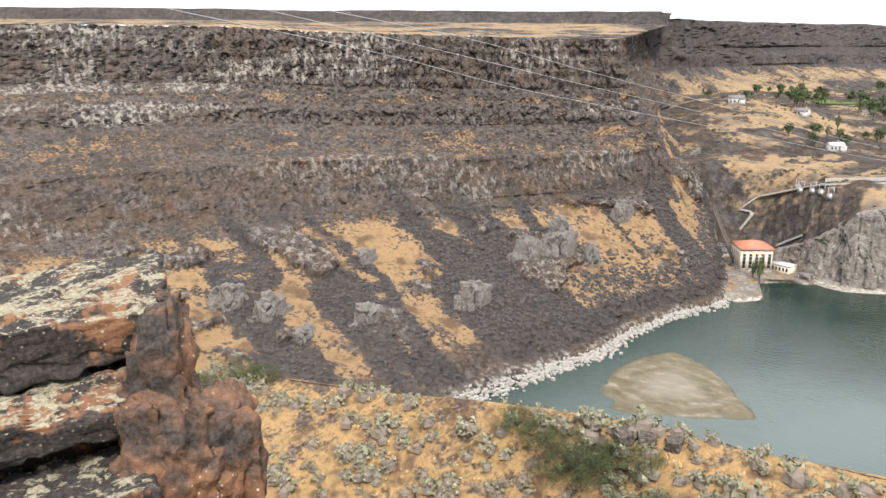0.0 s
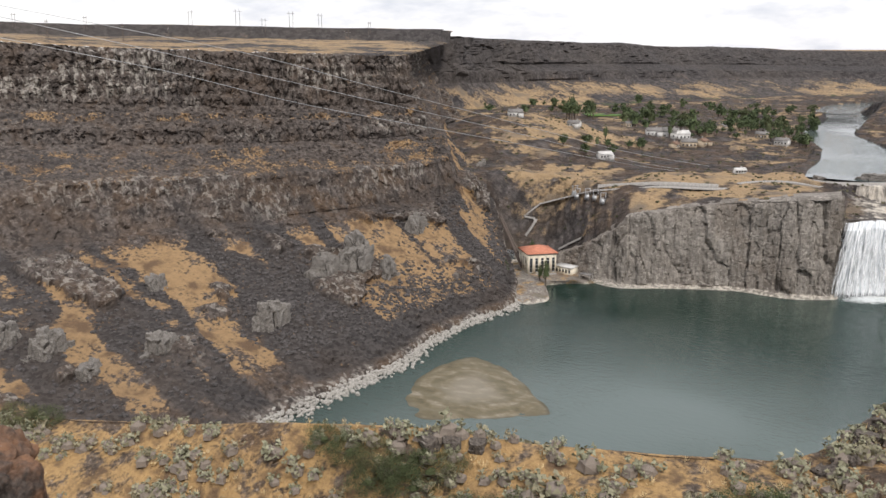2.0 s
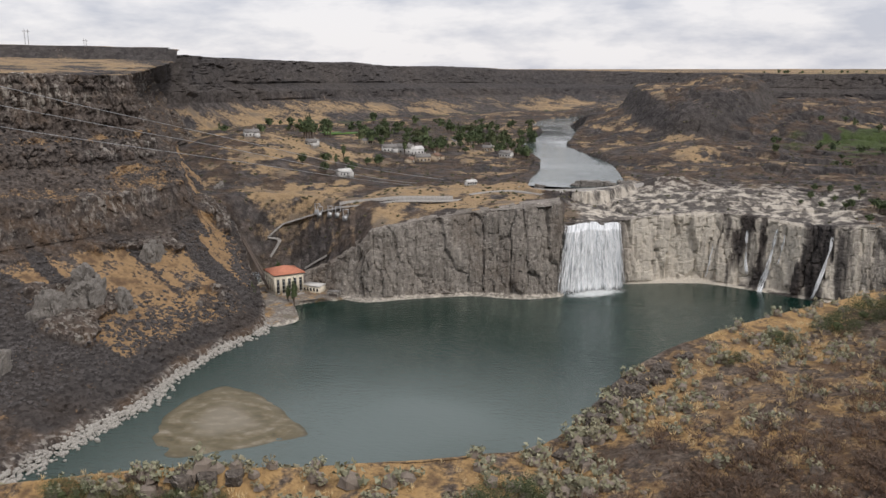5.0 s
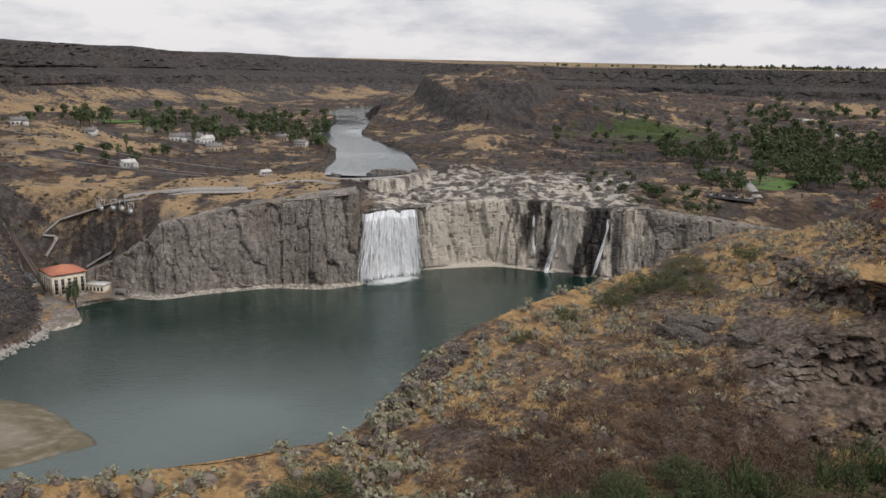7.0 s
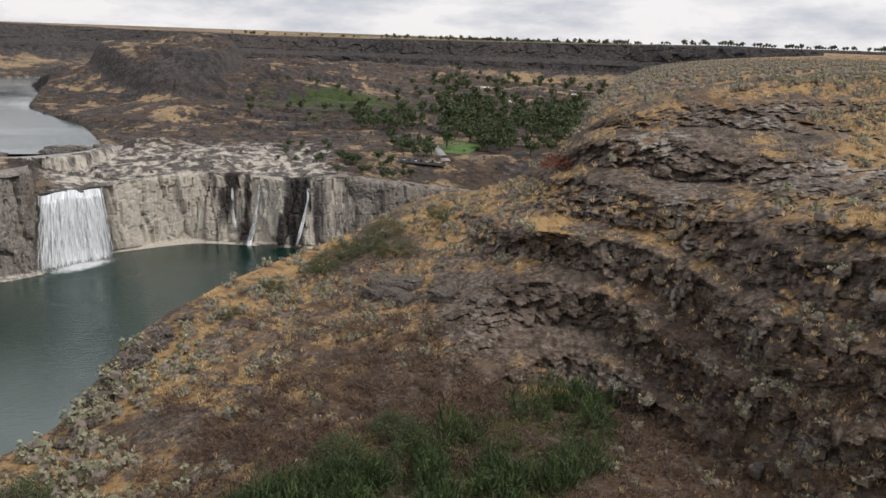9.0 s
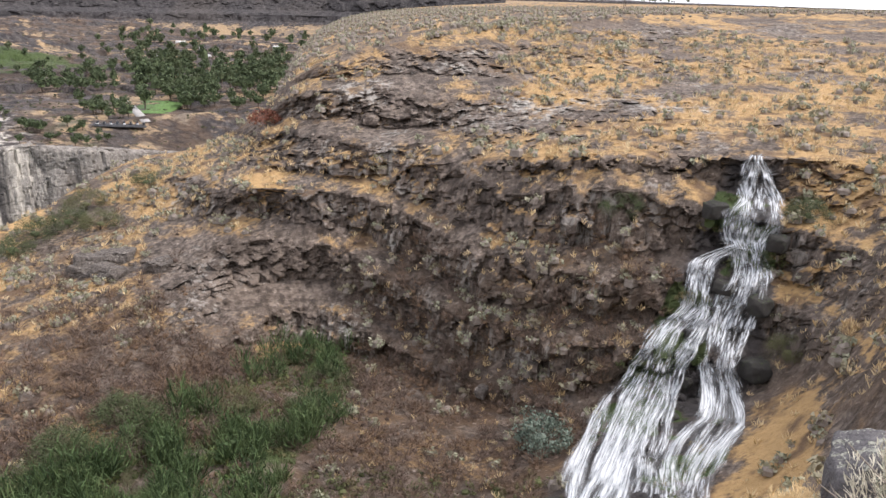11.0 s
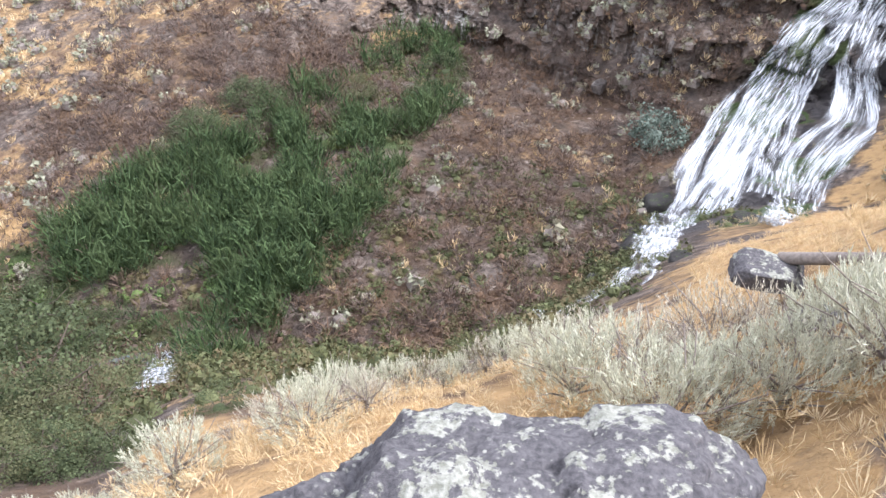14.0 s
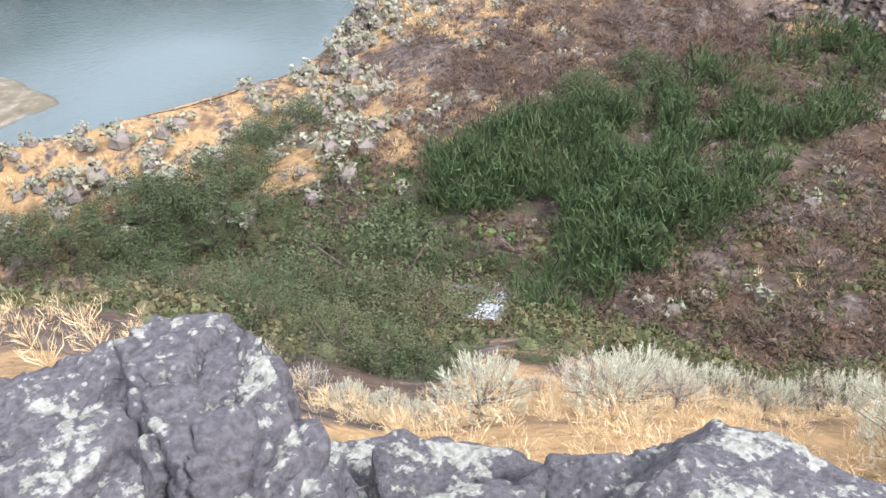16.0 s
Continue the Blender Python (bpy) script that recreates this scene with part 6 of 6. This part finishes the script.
def powerhouse():
    ob = tagged(new("powerhouse"), "cream powerhouse with tall dark windows and red hipped roof", "building")
    W = 16.0
    part("wall", mesh_of("wall", *box((0, 0, -2), (W, W, 14.0)), [M_CREAM]), ob)
    part("plinth", mesh_of("plinth", *box((0, 0, -2.4), (W + .7, W + .7, 3.0)), [M_CONC]), ob, "grey concrete plinth")
    part("cornice", mesh_of("cornice", *box((0, 0, 11.2), (W + .9, W + .9, .8)), [M_WHITE]), ob)
    part("roof", mesh_of("roof", *hip(W, W, 12.2, 3.0, .9), [M_REDROOF]), ob, "red tiled hipped roof")
    for face in range(2):
        for i in range(5):
            p = -W / 2 + W * (i + .5) / 5
            wn = part("window", mesh_of("window", *box((0, 0, 0), (1.5, .24, 7.6)), [M_DARKGLASS]), ob)
            wn.matrix_basis = Matrix.Rotation(face * math.pi / 2, 4, "Z") @ Matrix.Translation((p if face == 0 else p, -W / 2 - .02, 1.8)) if face == 0 else Matrix.Rotation(-math.pi / 2, 4, "Z") @ Matrix.Translation((p, -W / 2 - .02, 1.8))
            part("sill", mesh_of("sill", *box((0, -.1, -.3), (1.8, .5, .3)), [M_WHITE]), wn)
            for q in (-1, 1):
                pl = part("pilaster", mesh_of("pilaster", *box((0, 0, 0), (.5, .5, 10.4)), [M_CREAM]), ob)
                pl.matrix_basis = wn.matrix_basis @ Matrix.Translation((q * 1.25, -.1, -1.2))
    for i in range(3):
        bar_ob = part("mullion", mesh_of("mullion", *box((0, 0, 0), (W * .9, .12, .18)), [M_WHITE]), ob)
        bar_ob.matrix_basis = Matrix.Translation((0, -W / 2 - .1, 3.6 + i * 2.2))
    ob.matrix_basis = Matrix.Translation((-203, 517, 2.4)) @ Matrix.Rotation(radians(40), 4, "Z") @ Matrix.Scale(1.22, 4)
    an = tagged(new("annex"), "low white annex with a flat roof beside the powerhouse", "building")
    part("wall", mesh_of("wall", *box((0, 0, -2), (13, 8, 7)), [M_CREAM]), an)
    part("roof", mesh_of("roof", *box((0, 0, 5.0), (13.8, 8.8, .5)), [M_WHITE]), an)
    for i in range(5):
        part("window", mesh_of("window", *box((-5 + i * 2.5, -4.02, 1.6), (1.3, .2, 2.2)), [M_DARKGLASS]), an)
    an.matrix_basis = Matrix.Translation((-184, 522, 2.0)) @ Matrix.Rotation(radians(-14), 4, "Z")
    sh = tagged(new("boat_shelter"), "small open shelter with a dark roof and posts", "shelter")
    part("roof", mesh_of("roof", *box((0, 0, 3.4), (8, 5, .4)), [M_GREYROOF]), sh)
    for x in (-3.6, 3.6):
        for y in (-2.1, 2.1):
            part("post", mesh_of("post", *box((x, y, -1), (.4, .4, 4.4)), [M_CONC]), sh)
    sh.matrix_basis = Matrix.Translation((-168, 516, 1.4)) @ Matrix.Rotation(radians(-10), 4, "Z")


powerhouse()


def house(w, d, h, rh, wall_m, roof_m, label, wing):
    ob = tagged(new("house"), label, "house", "village houses")
    part("wall", mesh_of("wall", *box((0, 0, -2), (w, d, h + 2)), [wall_m]), ob)
    V = np.array([(-w / 2, -d / 2, h), (-w / 2, d / 2, h), (-w / 2, 0, h + rh), (w / 2, -d / 2, h), (w / 2, d / 2, h), (w / 2, 0, h + rh)])
    for side_v in (V[:3], V[3:]):
        part("gable", mesh_of("gable", side_v, [(0, 2, 1)], [wall_m]), ob)
    part("roof", mesh_of("roof", *gable(w, d, h, rh), [roof_m]), ob)
    part("chimney", mesh_of("chimney", *box((w * .2, d * .15, h + rh * .4), (.9, .9, rh * .6 + 1.2)), [M_CONC]), ob)
    for i in range(4):
        wn = part("window", mesh_of("window", *box((-w / 2 + w * (i + .5) / 4, -d / 2 - .02, 1.0), (1.5, .16, 1.5)), [M_DARKGLASS]), ob)
        part("sill", mesh_of("sill", *box((-w / 2 + w * (i + .5) / 4, -d / 2 - .08, .86), (1.7, .3, .12)), [M_WHITE]), wn)
    dr = part("door", mesh_of("door", *box((w * .02, -d / 2 - .03, .1), (1.0, .14, 2.1)), [M_WHITE]), ob)
    part("door_handle", mesh_of("door_handle", *box((w * .02 + .35, -d / 2 - .12, 1.05), (.14, .1, .06)), [M_STEEL]), dr)
    if wing:
        part("wing", mesh_of("wing", *box((w * .32, -d * .6, -2), (w * .35, d * .6, h * .8 + 2)), [wall_m]), ob)
        part("wing_roof", mesh_of("wing_roof", *box((w * .32, -d * .6, h * .8), (w * .38, d * .66, .4)), [roof_m]), ob)
    return ob


kinds = [(M_WHITE, M_GREYROOF, "white house with grey shingle roof among trees"), (M_TANWALL, M_BROWNROOF, "tan house with brown shingle roof"), (M_WHITE, M_WHITE, "white flat-looking house with pale metal roof"), (M_TANWALL, M_GREYROOF, "brown sided house with grey roof")]
for i, (a, e, k, s) in enumerate([(-14.1, -5.5, 0, 1.0), (-12.9, -5.6, 0, 1.25), (-12.2, -5.7, 2, 1.1), (-10.9, -6.1, 1, .95), (-11.8, -6.2, 3, 1.0), (-6.0, -5.9, 0, .9), (-17.1, -7.1, 2, .8), (-9.6, -5.1, 3, 1.0), (-8.4, -5.0, 1, 1.0), (-19.3, -5.0, 0, .8), (-8.5, -7.8, 2, .6), (-12.6, -6.3, 1, .8), (-23.2, -4.4, 0, .9), (-7.2, -5.5, 3, .9), (-15.6, -5.0, 3, .8), (25.5, -4.2, 0, .9), (33.0, -3.6, 2, 1.0), (27, -3.4, 2, 1.1)]):
    w_, r_, lab = kinds[k]
    hs = house(15 * s, 9 * s, 4.6 * s, 3.0 * s, w_, r_, lab, i % 3 == 0)
    hs.matrix_basis = Matrix.Translation(Vector(on_terrace(a, e))) @ Matrix.Rotation(radians(-a + [12, -25, 30, 70][i % 4]), 4, "Z")

# ---- trees ----


def tree(seed, h, spread, tall, label):
    g = np.random.default_rng(seed)
    ob = tagged(new("tree"), label, "tree", "trees of the valley")
    part("trunk", mesh_of("trunk", *limbs(g, h * .8, h * .035, 6, spread * .6, .6), [M_BARK]), ob)
    V, F = clumps(g, 26, 18, 1.0, .12, 1.0, .35)
    V = V * np.array([spread, spread, h * .42]) + np.array([0, 0, h * .55])
    if tall:
        V[:, :2] *= (1.15 - .75 * np.clip(V[:, 2] / h, 0, 1))[:, None]
    cv, cf = core(g, 1.0, 1.0)
    cv = cv * np.array([spread * .62, spread * .62, h * .45]) + np.array([0, 0, h * .35])
    V, F = fuse((V, F), (cv, cf))
    part("crown", tone_of(mesh_of("crown", V, F, [M_TREE], None, True), g.uniform(.1, .9)), ob)
    return ob


TREES = [tree(500 + i, 9.0, 4.2, False, "broad dark green leafy tree on the terrace") for i in range(5)] + [tree(510 + i, 12.0, 2.8, True, "tall dark green conifer-like tree on the terrace") for i in range(2)]
tree_used = set()


def plant(k, p, s, turn):
    s *= 1.45 if p[1] > 600 else 1.0
    src = TREES[k]
    if k not in tree_used:
        tree_used.add(k)
        placed(src, p, s, turn)
    else:
        copy_thing(src, Matrix.Translation(Vector(p)) @ Matrix.Rotation(turn, 4, "Z")).scale = (s, s, s * rng.uniform(.85, 1.15))


far_trees = []


def grove(n, a0, a1, e0, e1, s0, s1, conifer=.15, joined=False):
    for _ in range(n):
        p = on_terrace(rng.uniform(a0, a1), rng.uniform(e0, e1))
        if joined:
            far_trees.append((p, 1.6 * rng.uniform(s0, s1)))
            continue
        k = int(rng.integers(5, 7)) if rng.uniform() < conifer else int(rng.integers(0, 5))
        plant(k, p, rng.uniform(s0, s1), rng.uniform(0, 6.28))


grove(40, -16.5, -4.2, -5.3, -3.9, .7, 1.3, .1, True)
grove(46, -14, -4.2, -5.7, -4.7, .45, 1.0, .2)
grove(8, -20.5, -17.6, -4.7, -4.3, 1.1, 1.7, .5)
grove(10, -21.5, -14.5, -7.0, -5.8, .6, 1.0, .2)
grove(9, -6.2, -3.9, -6.4, -5.2, .7, 1.2, .1)
grove(90, 24.3, 33.5, -7.6, -4.6, .8, 1.4, .12)
grove(60, 24.3, 33.5, -6.6, -4.4, .8, 1.4, .12, True)
grove(30, -26, -4, -4.3, -3.6, .5, 1.2, .1, True)
grove(50, 18, 26, -6.3, -4.8, .6, 1.1, .1)
grove(16, 20.5, 23.5, -8.0, -7.0, .6, 1.0, .1)
grove(22, 17, 22.4, -9.6, -8.3, .4, .8, .0)
grove(70, 22, 38, -4.8, -2.6, .7, 1.3, .05, True)
grove(36, 11, 22, -6.2, -3.0, .35, .8, .0, True)
grove(10, 13, 18, -8.6, -7.4, .35, .6, .0)
grove(14, 22, 30, -3.6, -2.2, .8, 1.4, .1, True)
grove(3, -22.4, -20.8, -14.9, -14.6, .6, .8, .6)
for x, y, s in ((-186, 489, 1.0), (-192, 494, .7), (-214, 488, .9), (-209, 480, .7)):
    plant(5, (x, y, 1.6), s * 1.4, x)
# trees along the far rim
rim_pts = plainP[:, 2]
for _ in range(330):
    a = float(rng.choice([rng.uniform(10, 60), rng.uniform(24, 58), rng.uniform(20, 36)]))
    i = int(np.argmin(np.abs(np.degrees(np.arctan2(rim_pts[:, 0], rim_pts[:, 1])) - a)))
    j = int(rng.integers(1, 8))
    far_trees.append((plainP[i, j] - np.array([0, 0, .5]), rng.uniform(.5, 1.35)))



def far_tree(seed):
    g = np.random.default_rng(seed)
    cr = clumps(g, 18, 12, 1.0, .17, 1.0, .3)
    cr = (cr[0] * np.array([4.2, 4.2, 4.0]) + np.array([0, 0, 5.2]), cr[1])
    cv, cf = core(g, 1.0, 1.0)
    cv = cv * np.array([2.8, 2.8, 5.5]) + np.array([0, 0, 2.2])
    tk = arm_of((0, 0, -1), (0, 0, 4.5), .35, .2, 5)
    V, F = fuse(cr, (cv, cf), tk)
    return V, F, np.concatenate([np.zeros(len(cr[1]) + len(cf), int), np.ones(len(tk[1]), int)])


scatter("distant_woods", [far_tree(540 + i) for i in range(4)], np.array([p for p, _ in far_trees]), np.array([q for _, q in far_trees]), rng, [M_TREE, M_BARK], "distant dark green trees of village, park and rim", "trees")
# low dark bushes dotted over the terrace
tcell = (np.linalg.norm(np.gradient(tT, axis=0), axis=2) * np.linalg.norm(np.gradient(tT, axis=1), axis=2)).ravel()
tw = tcell * ((1 - in_riv) * (1 - .85 * shelf_m) * (dd < 1500) * (.4 + smooth(gn.reshape(-1)[:1] * 0 + fine_t, -.2, .3))).ravel() / (dd.ravel() ** 1.2)
ti = rng.choice(len(tw), 5200, p=tw / tw.sum())
low_bush = []
for q in range(4):
    V, F = fuse(clumps(rng, 4, 5, .8, .26), core(rng, .7, .8, 5))
    low_bush.append((V, F))
scatter("terrace_bushes", low_bush, tT.reshape(-1, 3)[ti], rng.uniform(.7, 2.2, len(ti)), rng, [leaf_material("dark_bush_leaves", (.03, .034, .018), (.11, .105, .06), (.15, .13, .08))], "low dark bushes dotted over the dry terrace", "bushes")

# ---- roads, walls, parking ----


def strip(name, find, pts_ae, width, mat, label, lift=.5, high=0.0):
    mid = along(np.stack([find(a, e) for a, e in pts_ae]), np.linspace(0, 1, 8 * len(pts_ae)))
    tg = np.gradient(mid, axis=0)
    s = np.cross(tg, (0, 0, 1))
    s /= np.linalg.norm(s, axis=1, keepdims=True) + 1e-9
    lo = np.stack([mid + s * width / 2, mid + s * width / 2, mid - s * width / 2, mid - s * width / 2], 1)
    lo[:, (0, 3), 2] -= 1.0
    lo[:, :, 2] += lift
    lo[:, (1, 2), 2] += high
    return tagged(sheet(name, lo, mat), label, "road" if high == 0 else "wall", kind="structure")


strip("access_road", on_terrace, [(-21.3, -10.3), (-19.3, -9.8), (-17.5, -9.3), (-13.5, -8.9), (-9.7, -8.9), (-8.1, -8.4), (-5.8, -8.2), (-3.4, -8.4)], 5, M_CONC, "pale concrete road along the terrace")
strip("retaining_wall", on_terrace, [(-17.5, -9.2), (-13.5, -8.8), (-9.7, -8.8)], 1.2, M_CONC, "low concrete retaining wall above the road", .3, 2.2)
strip("footpath", on_terrace, [(-22.3, -12.6), (-21.7, -11.5), (-22.3, -11.2), (-21.3, -10.3)], 3, M_CONC, "winding pale path down to the powerhouse", .8)
strip("stairway", on_terrace, [(-20.0, -13.4), (-19.2, -13.0), (-18.4, -12.6)], 3, M_CONC, "straight pale stairway beside the annex", 1.0, .6)
dl = along(np.array([(-60, 666, 57.7), (-34, 654, 57.7), (0, 668, 57.7), (40, 706, 57.7)], float), np.linspace(0, 1, 30))
dn = np.array([0, 1.2, 0])
dam = np.stack([dl - dn - np.array([0, 3, 14]), dl - dn, dl + dn, dl + dn - np.array([0, 0, 6])], 1)
tagged(sheet("dam_wall", dam, M_CONC), "low concrete diversion dam above the falls", "dam", kind="structure")
strip("park_road", on_terrace, [(24.6, -8.2), (24.2, -7.8), (23.8, -7.4), (23.3, -6.9), (22.6, -6.7)], 7, M_CONC, "pale curving park road", .6)
strip("parking_lot", on_terrace, [(21.4, -8.25), (22.6, -8.35), (24.4, -8.4)], 18, M_ASPHALT, "dark asphalt parking lot", .5)
strip("lawn", on_terrace, [(24.6, -7.7), (25.4, -7.2), (25.8, -6.9)], 34, M_LAWN, "mown green park lawn", .45)
strip("village_lawn", on_terrace, [(-18.5, -4.3), (-16.5, -4.25), (-14.6, -4.3)], 40, M_LAWN, "green lawns of the village", .6)
strip("hill_road", on_terrace, [(29.2, -4.6), (28.6, -4.0), (28.2, -3.5)], 9, M_CONC, "pale road cut climbing the far slope", 1.0)


def car(paint):
    ob = tagged(new("car"), "small parked car seen from afar", "car", "cars in the parking lot")
    part("body", mesh_of("body", *box((0, 0, .35), (4.4, 1.8, .75)), [paint]), ob)
    V, F = box((-.2, 0, 1.1), (2.6, 1.6, .6))
    V[4:, 0] *= .75
    part("cabin", mesh_of("cabin", V, F, [M_DARKGLASS]), ob)
    for x in (-1.4, 1.4):
        for y in (-.85, .85):
            wh = part("wheel", mesh_of("wheel", *arm_of((x, y - .1, .33), (x, y + .1, .33), .33, .33, 9), [M_ASPHALT]), ob)
            part("rim", mesh_of("rim", *arm_of((x, y - .12, .33), (x, y + .12, .33), .2, .2, 8), [M_STEEL]), wh)
    return ob


paints = [plain(nm, c, .3, 2, .08, 0, .5) for nm, c in (("white_car_paint", (.75, .75, .75)), ("silver_car_paint", (.45, .46, .48)), ("dark_car_paint", (.03, .035, .045)), ("red_car_paint", (.4, .04, .03)))]
lot0, lot1 = on_terrace(21.5, -8.3), on_terrace(24.3, -8.42)
for i in range(15):
    c = car(paints[(i * 7) % 4])
    f = (i + .5) / 15
    c.matrix_basis = Matrix.Translation(Vector(lot0 + (lot1 - lot0) * f + np.array([0, (i % 2) * 6 - 3, .75]))) @ Matrix.Rotation(radians(70), 4, "Z")

# penstock down the wall and the switchyard
pen = new("penstock", mesh_of("penstock", *fuse(arm_of(crag_find(-24.1, -11.4) + np.array([2, -2, 1.5]), np.array((-212, 512, 5.0)), 1.1, 1.1, 10), arm_of(crag_find(-24.3, -11.2) + np.array([4, -2, 1.5]), np.array((-209, 511, 5.0)), .5, .5, 8)), [M_POST]))
tagged(pen, "dark sloping penstock pipe above the powerhouse", "pipe")
for i, (a, e) in enumerate([(-18.8, -9.9), (-18.2, -10.0), (-17.6, -10.0), (-17.1, -10.1), (-19.1, -9.8)]):
    tf = tagged(new("transformer"), "grey switchyard transformer with steel frame", "transformer", "switchyard units")
    part("tank", mesh_of("tank", *box((0, 0, -.5), (3.2, 2.4, 3.6)), [M_STEEL]), tf)
    for x in (-1.8, 1.8):
        part("post", mesh_of("post", *box((x, 1.6, -.5), (.35, .35, 8.0)), [M_STEEL]), tf)
    part("beam", mesh_of("beam", *box((0, 1.6, 7.2), (4.4, .4, .4)), [M_STEEL]), tf)
    for x in (-.9, 0, .9):
        part("bushing", mesh_of("bushing", *arm_of((x, 0, 3.1), (x, 0, 4.6), .2, .12, 6), [M_WHITE]), tf)
    tf.matrix_basis = Matrix.Translation(Vector(on_terrace(a, e)))

# ---- power poles and lines ----


def pole(h):
    ob = tagged(new("power_pole"), "wooden two-legged power line pole with crossarm", "power pole", "power line poles")
    for x in (-2.4, 2.4):
        part("post", mesh_of("post", *arm_of((x, 0, -1), (x, 0, h), .3, .22, 6), [M_POST]), ob)
    part("crossarm", mesh_of("crossarm", *box((0, 0, h * .86), (10, .35, .4)), [M_POST]), ob)
    for x in (-4.5, 0, 4.5):
        part("insulator", mesh_of("insulator", *arm_of((x, 0, h * .86), (x, 0, h * .86 - 1.6), .12, .12, 6), [M_WHITE]), ob)
    return ob


on_plateau = finder(tP)
first = pole(20)
for i, (a, e, s) in enumerate([(-44.4, 1.45, 1.0), (-41.5, 1.4, 1.1), (-39.8, 1.2, .9), (-38.1, 1.3, 1.1), (-36.2, 1.2, 1.0), (-32.9, 1.0, .9), (-59.2, .75, .9), (-56.1, .6, .9), (-52.8, .6, .9), (-45.8, .4, .8), (-48.5, .5, .8), (-62, 1.0, .9), (-50.5, 1.2, .9), (-54.5, 1.3, .9), (-34.5, .4, .7)]):
    p = on_plateau(a, e)
    m = Matrix.Translation(Vector(p)) @ Matrix.Rotation(radians(20 + 13 * i), 4, "Z")
    (placed(first, p, s, .3) if i == 0 else copy_thing(first, m)).scale = (s, s, s)
for a, d, z, h in ((55.7, 420, 146.5, 12.5), (60.3, 520, 147, 11.0)):
    copy_thing(first, Matrix.Translation((d * math.sin(radians(a)), d * math.cos(radians(a)), z)) @ Matrix.Rotation(radians(50), 4, "Z")).scale = (h / 20, h / 20, h / 20)
for i, pts_w in enumerate([[(-60, 2.9, 430), (-46.4, -.2, 430), (-32.4, -3.5, 480), (-24.6, -5.2, 560), (-14.6, -7.4, 680), (-8, -8.0, 720)],
                           [(-60, 1.6, 430), (-46.5, -1.3, 430), (-37.0, -3.7, 460), (-23.9, -6.1, 560), (-16.1, -7.4, 660), (-9, -8.2, 720)],
                           [(-57, 2.8, 440), (-41.4, -.2, 440), (-32.7, -2.5, 480), (-25.5, -4.3, 560), (-16, -6.6, 680), (-9, -7.6, 720)]]):
    ln = along(np.stack([away(a, e, d) for a, e, d in pts_w]), np.linspace(0, 1, 50))
    cable = new("power_line", mesh_of("power_line", *fuse(*[arm_of(ln[j], ln[j + 1], .17, .17, 4) for j in range(49)]), [M_STEEL]))
    tagged(cable, "thin grey power line spanning the canyon", "cable", "power lines")
